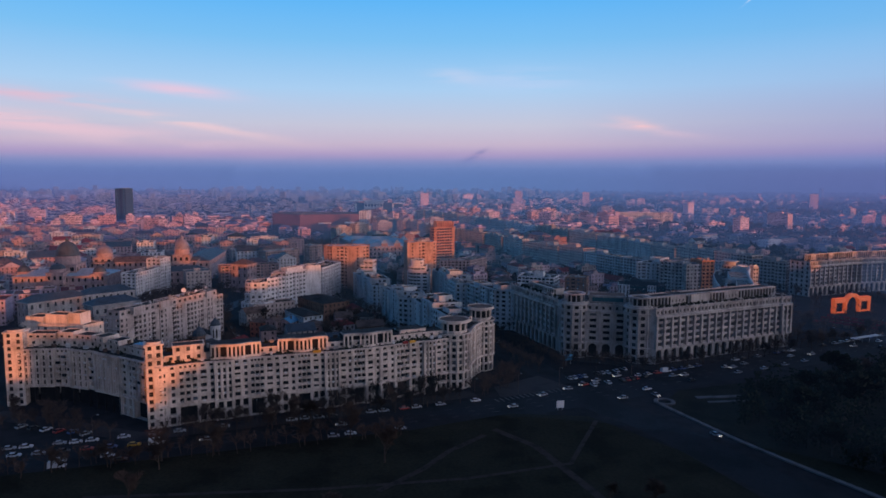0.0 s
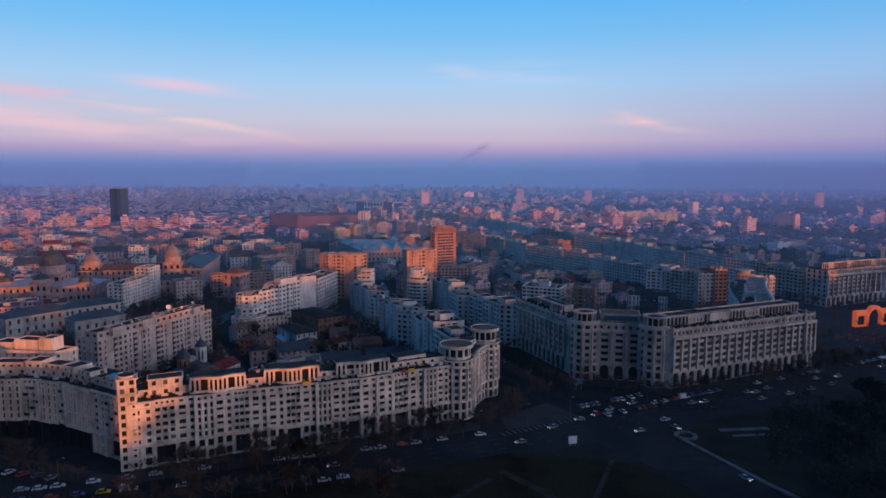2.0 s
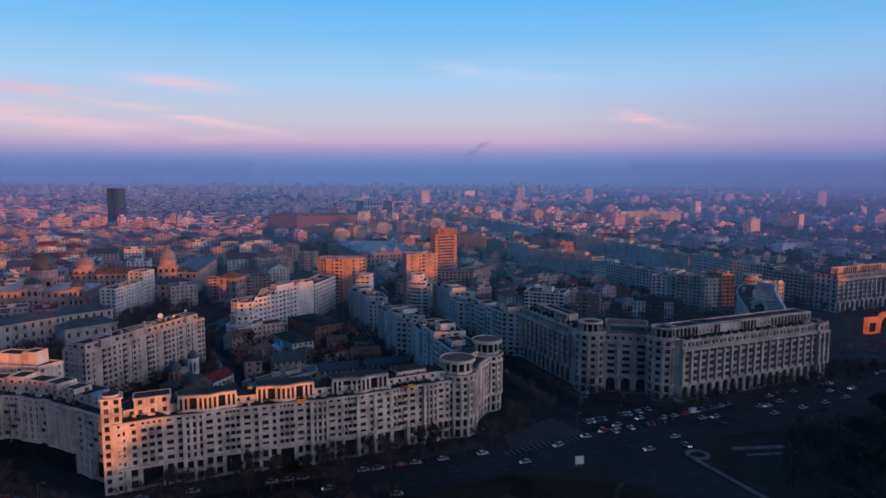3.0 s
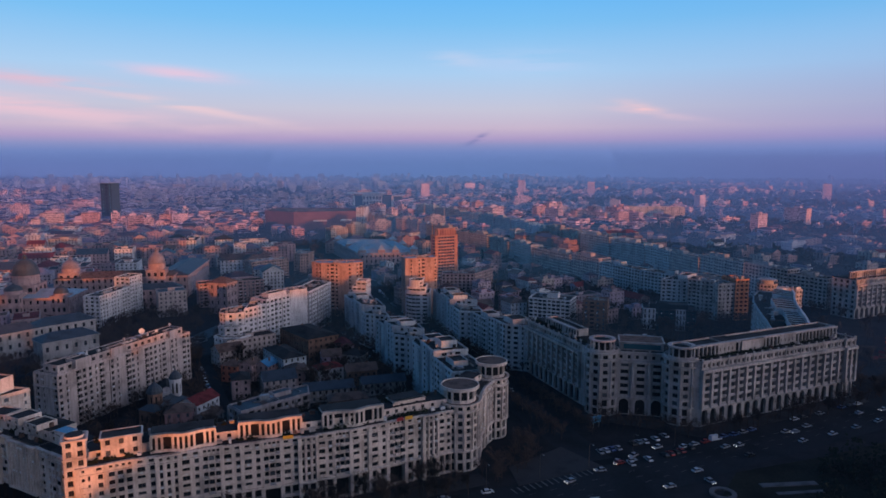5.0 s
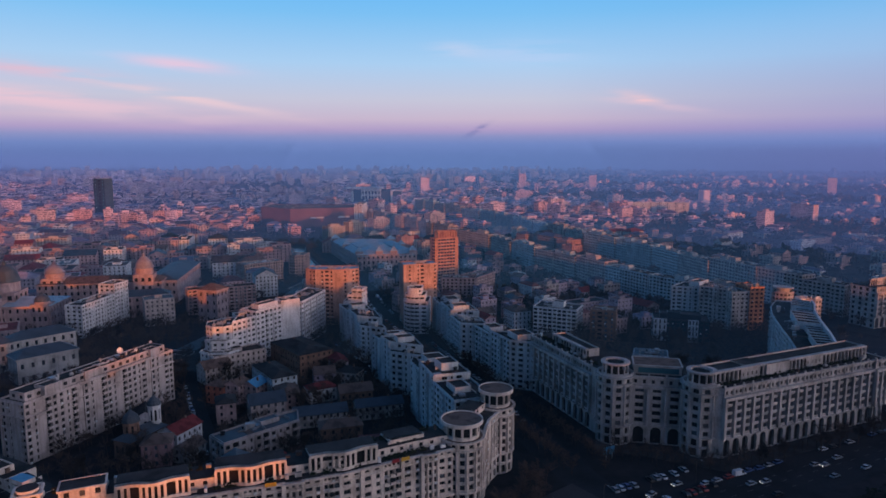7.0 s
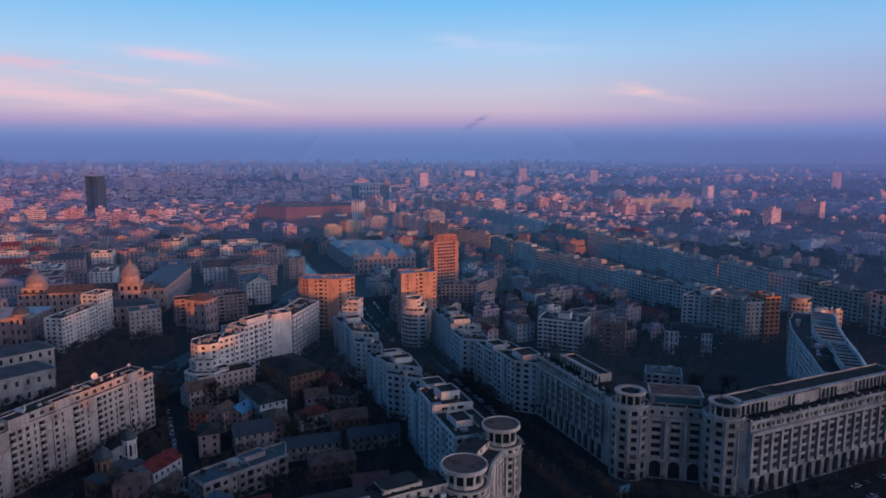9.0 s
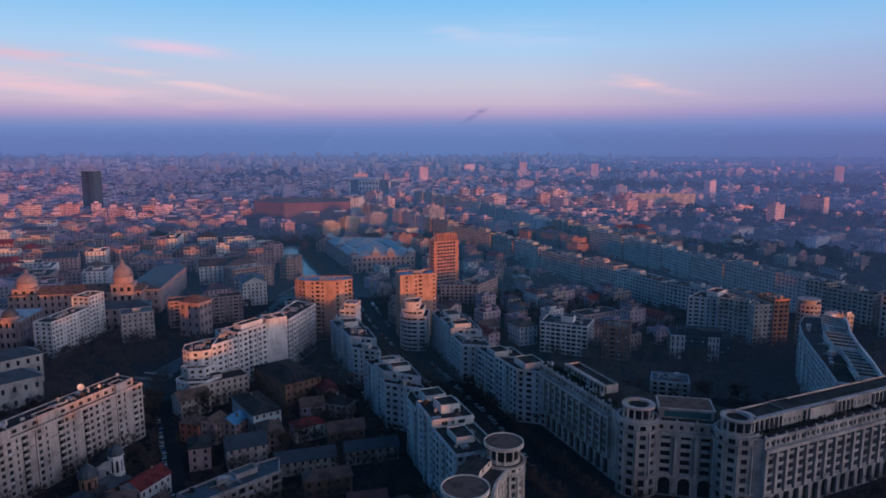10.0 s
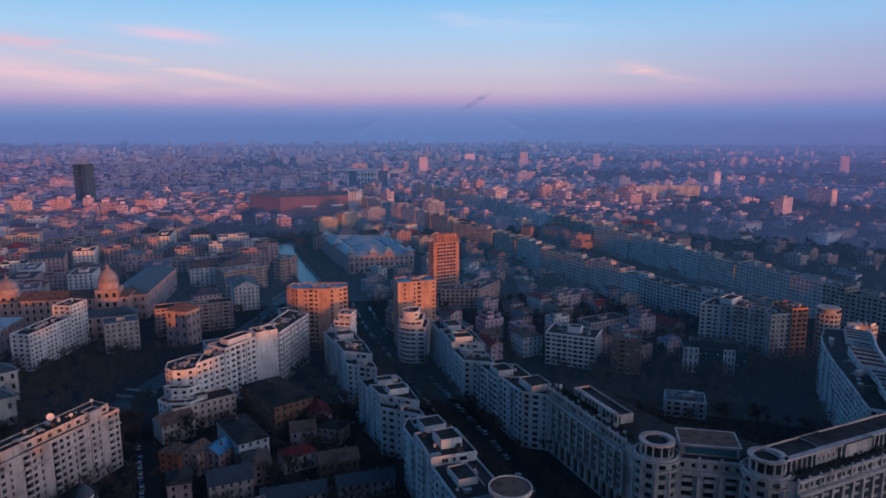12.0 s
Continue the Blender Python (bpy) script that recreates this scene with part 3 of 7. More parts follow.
def grand_front(parent, line, z_arc, z_top, nr, pattern, wall_mat, sunk=False):
    """A base of two storeys, window and loggia bays between piers, a top storey of small windows, ledges and pilasters."""
    pts = resample(line, 6.4)
    row = (z_top - z_arc) / nr
    z_up = z_top - row
    base, wall = Geo(), Geo()
    lines = {k: Geo() for k in ("string_course", "upper_ledge", "cornice")}
    wins, doors, ribs = [], [], []

    def own():
        ribs.append(Geo())
        return ribs[-1]

    for i, (a, b) in enumerate(zip(pts, pts[1:])):
        d, n = right_of(a, b)
        L = (Vector(b) - Vector(a)).length
        kind = pattern[i % len(pattern)]
        push = n * {"T": 0.9, "B": -0.35}.get(kind, 0.0)
        a2, b2 = Vector(a) + push, Vector(b) + push
        if push.length > 0:
            for q, r in ((Vector(a), a2), (b2, Vector(b))):
                for gg, za, zb in ((base, 0, z_arc), (wall, z_arc, z_top)):
                    gg.face([(*q, za), (*r, za), (*r, zb), (*q, zb)])
        cut = lambda f: tuple(a2.lerp(b2, f))
        if kind == "B":
            w = facade(wall, cut(0), cut(1), z_arc, z_up, 3, nr - 1, 1.6, 1.95, 0.35, 0, 1.2, 0.25, 2)
            doors += [(d, n, q[0], (k * 7 + i) % 3) for k, q in enumerate(w)]
            wins += facade(wall, cut(0), cut(1), z_up, z_top, 4, 1, 0.9, 1.1, 0.95, 0, 0.3, 0.4)
        elif kind == "T":
            wins += facade(wall, cut(0), cut(1), z_arc, z_up, 3, nr - 1, 1.0, 1.9, 0.5, 0, 0.6)
            wins += facade(wall, cut(0), cut(1), z_up, z_top, 3, 1, 0.9, 1.2, 0.9, 0, 0.4)
            for f in (0.04, 1 / 3, 2 / 3, 0.96):
                pilaster(own(), cut(f), d, n, z_arc, z_top - 0.7, 0.5, 0.42)
        else:
            w1 = facade(wall, cut(0), cut(0.58), z_arc, z_up, 1, nr - 1, 2.3, 1.6, 0.7, 0, 0.6)
            w2 = facade(wall, cut(0.58), cut(1), z_arc, z_up, 1, nr - 1, 1.35, 1.6, 0.7, 0, 0.6)
            wins += w1 + w2 + facade(wall, cut(0), cut(1), z_up, z_top, 2, 1, 1.5, 1.2, 0.9, 0, 0.4)
            doors += [(d, n, q[0], 3) for k, q in enumerate(w1) if (k + i) % 2]
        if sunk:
            # back wall, soffit and columns are coloured near-black for the shade underneath
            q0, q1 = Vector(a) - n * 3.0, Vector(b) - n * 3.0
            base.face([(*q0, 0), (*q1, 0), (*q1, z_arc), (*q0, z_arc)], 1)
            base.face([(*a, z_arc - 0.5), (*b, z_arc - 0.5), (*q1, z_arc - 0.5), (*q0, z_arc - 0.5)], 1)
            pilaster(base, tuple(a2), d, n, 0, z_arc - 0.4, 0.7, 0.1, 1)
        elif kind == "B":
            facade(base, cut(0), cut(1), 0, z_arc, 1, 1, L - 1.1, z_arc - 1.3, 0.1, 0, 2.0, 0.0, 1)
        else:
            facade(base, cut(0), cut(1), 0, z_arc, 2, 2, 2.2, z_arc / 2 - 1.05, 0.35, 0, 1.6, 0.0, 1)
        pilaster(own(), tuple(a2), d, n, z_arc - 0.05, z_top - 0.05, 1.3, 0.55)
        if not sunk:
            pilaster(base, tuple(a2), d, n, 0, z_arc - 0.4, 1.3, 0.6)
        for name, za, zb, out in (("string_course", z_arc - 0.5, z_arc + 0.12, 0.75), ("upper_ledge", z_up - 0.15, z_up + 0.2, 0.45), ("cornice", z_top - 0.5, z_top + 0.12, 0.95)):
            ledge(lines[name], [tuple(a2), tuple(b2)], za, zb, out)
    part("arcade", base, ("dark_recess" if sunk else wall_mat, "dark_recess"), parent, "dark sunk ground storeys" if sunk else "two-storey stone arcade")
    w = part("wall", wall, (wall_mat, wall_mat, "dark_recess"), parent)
    for g in ribs:
        part("pilaster", g, (wall_mat,), w)
    for name, g in lines.items():
        part(name, g, (wall_mat,), parent)
    glaze(w, wins)
    rnd = random.Random(len(wins))
    units = Geo()
    for place, d, *_ in rnd.sample(wins, len(wins) // 6):
        m = Vector((d.y, -d.x))
        units.box((place[0] + m.x * 0.85, place[1] + m.y * 0.85), d, 0.95, 0.4, place[2] - 0.5, place[2] + 0.15)
    tagged(part("air_conditioners", units, ("white_frame",), w), kind="stuff")
    # balconies: solid, railed, glazed in, or a shallow window ledge
    shelf = []
    for kind in range(4):
        g = Geo()
        q = 2.5 if kind == 3 else 1.75
        out = 0.7 if kind == 3 else 1.0
        g.box((0, -out / 2), (1, 0), q, out, -0.16, 0.0)
        if kind == 1:
            for k in range(9):
                g.box((-q / 2 + 0.06 + k * (q - 0.12) / 8, -out + 0.06), (1, 0), 0.05, 0.05, 0, 0.95, 1)
            g.box((0, -out + 0.06), (1, 0), q, 0.07, 0.95, 1.02, 1)
        else:
            g.box((0, -out + 0.06), (1, 0), q, 0.12, 0.0, 0.9)
            for x in (-q / 2 + 0.06, q / 2 - 0.06):
                g.box((x, -out / 2), (1, 0), 0.12, out, 0.0, 0.9)
        if kind == 2:
            g.box((0, -out + 0.1), (1, 0), q - 0.1, 0.1, 0.9, 2.1, 2)
        shelf.append(g.mesh("balcony", (wall_mat, "white_frame", "window_glass")))
    for d, n, pl, kind in doors:
        o = new("balcony", shelf[kind])
        o.parent = w
        c = Vector(pl[:2]) + n * (0.5 if kind == 3 else 1.2)
        o.matrix_basis = Matrix(((d.x, -d.y, 0, c.x), (d.y, d.x, 0, c.y), (0, 0, 1, pl[2] + 0.02), (0, 0, 0, 1)))
    return pts


def pavilion(parent, p0, p1, z0, z1, deep, material, bow=1.6):
    """An attic loggia with a bowed front: end piers, columns, an entablature over them and a room behind painted
    near-black for shade.
    """
    p0, p1 = Vector(p0), Vector(p1)
    d, n = right_of(p0, p1)
    L = (p1 - p0).length
    g = Geo()
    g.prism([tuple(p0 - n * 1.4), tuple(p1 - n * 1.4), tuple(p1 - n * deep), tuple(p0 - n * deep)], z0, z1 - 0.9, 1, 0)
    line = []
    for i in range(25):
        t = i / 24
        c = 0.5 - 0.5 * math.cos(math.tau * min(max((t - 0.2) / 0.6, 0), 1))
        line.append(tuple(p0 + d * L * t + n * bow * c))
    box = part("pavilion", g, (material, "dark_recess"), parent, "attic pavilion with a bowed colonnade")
    g = Geo()
    ledge(g, line, z1 - 1.0, z1 - 0.25, 0.35, 0, False, 1.0)
    ledge(g, line, z1 - 0.25, z1, 0.6, 0, False, 1.0)
    part("entablature", g, (material,), box)
    g = Geo()
    g.face([(*q, z1 - 0.1) for q in line] + [(*(p1 - n * deep), z1 - 0.1), (*(p0 - n * deep), z1 - 0.1)], 0)
    part("roof", g, ("roof_felt",), box)
    col = Geo()
    col.box((0, 0), (1, 0), 0.75, 0.75, 0, z1 - z0 - 1.0)
    me = col.mesh("column", (material,))
    for i in range(0, 25, 2):
        if i in (6, 18):
            continue
        o = new("column", me)
        o.parent = box
        q = Vector(line[i]) - n * 0.4
        o.matrix_basis = Matrix(((d.x, -d.y, 0, q.x), (d.y, d.x, 0, q.y), (0, 0, 1, z0), (0, 0, 0, 1)))
    g = Geo()
    ledge(g, line, z0, z0 + 0.9, 0.1, 0, False, 0.25)
    part("parapet", g, (material,), box)


def square_tower(parent, c, along, size, z0, z1, material, rows):
    g = Geo()
    d = Vector(along).normalized()
    e = Vector((-d.y, d.x))
    c = Vector(c)
    h = size / 2
    p = [tuple(c + a * d * h + b * e * h) for a, b in ((-1, -1), (1, -1), (1, 1), (-1, 1))]
    wins = []
    for i in range(4):
        if seen_from_path(p[i], p[(i + 1) % 4]):
            wins += facade(g, p[i], p[(i + 1) % 4], z0, z1, 2, rows, 1.5, 1.9, 0.7, 0, 0.6)
        else:
            g.face([(*p[i], z0), (*p[(i + 1) % 4], z0), (*p[(i + 1) % 4], z1), (*p[i], z1)])
    ledge(g, p, z1 - 0.5, z1 + 0.1, 0.6, 0, True)
    ledge(g, p, z1 - 6.2, z1 - 5.8, 0.4, 0, True)
    g.drum(tuple(c), size * 0.44, z1, z1 + 0.8, 20, 0, 1)
    w = part("corner_tower", g, (material, "roof_felt"), parent)
    glaze(w, wins)
    return w


def rotunda(parent, c, r, z_arc, z_top, z_crown, nr, material, open_crown=True, faces=14, a0=-2.6, a1=1.0, ww=1.7):
    """A rounded corner: windowed drum, ledges, and a crown of piers under a flat round roof."""
    pt = lambda t, q: (c[0] + q * math.cos(t), c[1] + q * math.sin(t))
    g, base, wins = Geo(), Geo(), []
    for i in range(faces):
        a, b = math.tau * i / faces, math.tau * (i + 1) / faces
        p, q = pt(a, r), pt(b, r)
        mid = ((a + b) / 2 + math.pi) % math.tau - math.pi
        if a0 < mid < a1:
            wins += facade(g, p, q, z_arc, z_top, 1, nr, ww, 2.0, 0.6, 0, 0.7)
            dd, nn = right_of(p, q)
            pilaster(g, p, dd, nn, z_arc, z_top - 3.2, 0.8, 0.5)
            facade(base, p, q, 0, z_arc, 1, 2, ww + 0.2, z_arc / 2 - 0.9, 0.3, 0, 0.8, 0, 1)
        else:
            g.face([(*p, z_arc), (*q, z_arc), (*q, z_top), (*p, z_top)])
            base.face([(*p, 0), (*q, 0), (*q, z_arc), (*p, z_arc)])
    ring = [pt(math.tau * i / 24, r) for i in range(24)]
    for name, za, zb, out in (("string_course", z_arc - 0.4, z_arc + 0.1, 0.7), ("upper_ledge", z_top - 3.2, z_top - 2.7, 0.7), ("cornice", z_top - 0.4, z_top + 0.15, 0.9)):
        q = Geo()
        ledge(q, ring, za, zb, out, 0, True)
        part(name, q, (material,), parent)
    part("arcade", base, (material, "dark_recess"), parent)
    w = part("wall", g, (material,), parent, "rounded corner wall")
    glaze(w, wins)
    g = Geo()
    q = r * (0.76 if open_crown else 0.97)
    g.face([(*pt(math.tau * i / 24, r), z_top + 0.02) for i in range(24)], 1)
    if open_crown:
        g.ring(c, r - 0.5, r, z_top, z_top + 1.0, 24)
        g.drum(c, q * 0.55, z_top, z_crown - 0.5, 12, 2, 2)
        g.ring(c, q - 1.5, q + 0.35, z_crown - 0.7, z_crown, 28)
        g.ring(c, q - 0.35, q, z_top, z_top + 1.0, 28)
    else:
        g.drum(c, q + 0.2, z_crown - 0.9, z_crown, 28, 0, 1)
        for i in range(12):
            a, b = pt(math.tau * i / 12, q * 0.86), pt(math.tau * (i + 1) / 12, q * 0.86)
            facade(g, a, b, z_top, z_crown - 0.8, 1, 1, 2.3, z_crown - z_top - 2.5, 1.1, 0, 0.7, 0, 2)
        g.ring(c, q - 0.2, q + 0.2, z_crown - 0.02, z_crown + 0.35, 28)
    crown = part("crown", g, (material, "roof_brown", "dark_recess"), parent, "round roof crown on square piers")
    col = Geo()
    col.box((0, 0), (1, 0), 0.55, 0.55, 0, z_crown - z_top - 0.6)
    me = col.mesh("pier", (material,))
    for i in range(12 if open_crown else 0):
        t = math.tau * i / 12
        o = new("pier", me)
        o.parent = crown
        x, y = pt(t, q - 0.4)
        o.matrix_basis = pose(x, y, z_top, 0, 0, math.degrees(t))
    return crown


L_FRONT = [(-111, 258.5), (-97, 265.6), (-79, 273.3), (-55, 281.5), (-33, 289.3), (-8.5, 303.2), (2, 308)]
L_WING = [(-182, 286.4), (-175.5, 288.0), (-167, 288.2), (-158.5, 287.0), (-150, 284.2), (-141, 279.8), (-132.5, 275)]
L_NECK = [(-132.5, 275), (-125.5, 270.4), (-117.5, 265.4)]
L_BEND = [(11.5, 313.5), (12.3, 322), (14.5, 331), (18.5, 338.5)]
block_l = thing("apartment_palace", (-60, 285), "cream stone apartment palace with arcade and roof pavilions", "apartment building", "palatial blocks")
grand_front(block_l, L_FRONT, 8.3, 24.4, 6, "WBWTWBW", "cream_stone")
grand_front(block_l, L_WING, 8.3, 24.4, 6, "TTBTBT", "cream_stone", True)
grand_front(block_l, L_NECK, 8.3, 24.4, 6, "WB", "cream_stone")
grand_front(block_l, L_BEND, 8.3, 25.6, 6, "T", "cream_stone")


def behind(line, by):
    out = []
    for i, p in enumerate(line):
        _, n = right_of(line[max(i - 1, 0)], line[min(i + 1, len(line) - 1)])
        out.append(tuple(Vector(p) - n * by))
    return out


def slab_roof(parent, line, deep, z, attic, material):
    """The flat roof behind a front, its back wall, and the low attic storey set back from the eaves."""
    back = behind(line, deep)
    g = Geo()
    for i in range(len(line) - 1):
        g.face([(*line[i], z), (*line[i + 1], z), (*back[i + 1], z), (*back[i], z)], 1)
        g.face([(*back[i + 1], 0), (*back[i], 0), (*back[i], z), (*back[i + 1], z)], 0)
    for i, (a, b) in ((0, (line[0], back[0])), (1, (back[-1], line[-1]))):
        g.face([(*b, 0), (*a, 0), (*a, z), (*b, z)], 0)
    part("roof", g, (material, "roof_felt"), parent)
    f0, f1 = behind(line, 4.2), behind(line, deep - 1.5)
    g = Geo()
    found = []
    for i in range(len(line) - 1):
        L = (Vector(f0[i + 1]) - Vector(f0[i])).length
        found += facade(g, f0[i], f0[i + 1], z, z + attic, max(1, int(L / 3.4)), 1, 1.3, 1.3, 0.9, 0, 0.3)
        g.face([(*f0[i], z + attic), (*f0[i + 1], z + attic), (*f1[i + 1], z + attic), (*f1[i], z + attic)], 1)
        g.face([(*f1[i + 1], z), (*f1[i], z), (*f1[i], z + attic), (*f1[i + 1], z + attic)], 0)
    for a, b in ((f0[0], f1[0]), (f1[-1], f0[-1])):
        g.face([(*b, z), (*a, z), (*a, z + attic), (*b, z + attic)], 0)
    w = part("attic", g, (material, "roof_felt"), parent, "low set-back attic storey")
    glaze(w, found)


def terrace(parent, line, off, z, seed, plants=0.7):
    """Planted boxes, awnings and small sheds along a roof terrace."""
    rnd = random.Random(seed)
    green, odd = Geo(), Geo()
    for a, b in zip(line, line[1:]):
        d, n = right_of(a, b)
        L = (Vector(b) - Vector(a)).length
        at = 0.5
        while at < L - 2:
            w = rnd.uniform(1.0, 3.6)
            p = Vector(a) + d * (at + w / 2) - n * (off + rnd.uniform(-0.5, 0.5))
            at += w + rnd.uniform(0.2, 2.4)
            if rnd.random() < plants:
                k = int(w / 0.35)
                for _ in range(k * 3):
                    c = p + d * rnd.uniform(-w / 2, w / 2) + n * rnd.gauss(0, 0.3)
                    zz = z + rnd.uniform(0.0, 1.0)
                    e = Vector((rnd.gauss(0, 1), rnd.gauss(0, 1), rnd.gauss(0.5, 0.8))).normalized()
                    f = e.orthogonal() * 0.3
                    c = Vector((c.x, c.y, zz))
                    green.face([tuple(c), tuple(c + e * 0.5 + f), tuple(c + e), tuple(c + e * 0.5 - f)])
                green.box(tuple(p), d, w, 0.6, z - 0.02, z + 0.5)
            else:
                odd.box(tuple(p), d, w * 0.6, rnd.uniform(0.6, 1.6), z - 0.02, z + rnd.uniform(0.6, 1.8), rnd.choice((0, 0, 1, 2)))
    tagged(part("terrace_plants", green, ("hedge",), parent, "dark planted boxes on the terrace"), kind="stuff")
    tagged(part("terrace_boxes", odd, ("grey_stone", "roof_brown", "white_frame"), parent), kind="stuff")


for line in (L_FRONT, L_WING, L_NECK, L_BEND):
    FOOT.append([tuple(q) for q in line] + behind(line, 16)[::-1])
slab_roof(block_l, L_FRONT, 15, 24.42, 3.0, "cream_stone")
slab_roof(block_l, L_WING, 15, 24.42, 3.4, "cream_stone")
slab_roof(block_l, L_NECK, 12, 24.42, 3.2, "cream_stone")
slab_roof(block_l, L_BEND, 13, 25.6, 2.6, "cream_stone")
for a, b in (((-93.0, 269.0), (-75.0, 275.8)), ((-68.5, 279.8), (-49.3, 286.4)), ((-42.3, 288.8), (-22.5, 297.0))):
    pavilion(block_l, a, b, 24.5, 30.6, 8, "cream_stone")
pavilion(block_l, (-19.0, 304.0), (-8.2, 310.0), 24.5, 29.0, 8, "cream_stone", 0.0)
square_tower(block_l, (-112.6, 261.2), (0.9, 0.42), 6.2, 0, 33.4, "cream_stone", 11)
square_tower(block_l, (-183.0, 288.5), (0.97, 0.2), 7.4, 0, 32, "cream_stone", 11)
g = Geo()
p = [(-106.5, 264.5), (-96, 269.5), (-98.5, 275.5), (-109, 270.5)]
found = facade(g, p[0], p[1], 24.5, 31.2, 3, 2, 1.4, 1.7, 0.9, 0, 0.5)
for a, b in ((1, 2), (2, 3), (3, 0)):
    g.face([(*p[a], 24.5), (*p[b], 24.5), (*p[b], 31.2), (*p[a], 31.2)])
g.face([(*q, 31.2) for q in p], 1)
ledge(g, p, 30.8, 31.3, 0.4, 0, True)
w = part("penthouse", g, ("cream_stone", "roof_felt"), block_l, "stepped penthouse beside the corner tower")
glaze(w, found)
# the stepped roof storeys of the curved wing
for (x, y), along, sx, sy, z0, z1 in (((-174, 294.5), (1.0, 0.02), 12, 7, 27.8, 29.8), ((-163, 295), (0.99, -0.12), 7, 8, 27.8, 30.4), ((-154, 292.5), (0.94, -0.33), 9, 7, 27.8, 29.6), ((-144.5, 288.3), (0.88, -0.46), 7, 8, 27.8, 30.0), ((-136, 283.5), (0.87, -0.48), 7, 7, 27.8, 29.4)):
    g = Geo()
    q = rect((x, y), along, sx, sy)
    found = facade(g, q[0], q[1], z0, z1, max(2, int(sx / 2.6)), 1, 1.5, 1.0, 0.5, 0, 0.5)
    for a, b in ((1, 2), (2, 3), (3, 0)):
        g.face([(*q[a], z0), (*q[b], z0), (*q[b], z1), (*q[a], z1)])
    parapet(g, q, z1, 0.4)
    g.face([(*v, z1 + 0.05) for v in inset(q, 0.3)], 1)
    glaze(part("penthouse", g, ("cream_stone", "roof_felt"), block_l, "stepped penthouse on the curved wing"), found)
for k, (x, y) in enumerate(((-148.5, 291.5), (-140, 286.8), (-124, 277))):
    g = Geo()
    g.box((x, y), (0.9, -0.43), 6, 4, 27.8, 29.2, 0, 1)
    part("roof_shed", g, ("cream_stone", ("roof_blue", "roof_red", "roof_blue")[k]), block_l, ("shed with a blue metal roof", "shed with a red metal roof", "shed with a blue metal roof")[k])
terrace(block_l, L_FRONT, 2.2, 24.44, 3)
terrace(block_l, L_WING, 2.2, 24.44, 4, 0.4)
terrace(block_l, L_WING, 7.5, 27.84, 5, 0.3)
terrace(block_l, L_FRONT, 11.0, 27.44, 6, 0.25)
for x, y, d, w, colour in ((-14.0, 299.4, (0.87, 0.49), 3.0, "car_yellow"), (-17.0, 297.7, (0.87, 0.49), 2.6, "car_red"), (-53, 281.8, (0.94, 0.33), 3.4, "car_yellow")):
    g = Geo()
    g.box((x + d[1] * 1.1, y - d[0] * 1.1), d, w, 0.2, 24.55, 25.7)
    part("sign_board", g, (colour,), block_l, "small coloured sign board on the eaves")
rotunda(block_l, (5.2, 315.4), 7.4, 8.3, 26.0, 31.8, 6, "cream_stone", False)
rotunda(block_l, (19.2, 345.5), 6.8, 8.3, 26.0, 32.2, 6, "cream_stone", False)

# ---------------------------------------------------------------- the palatial corner block across the side street


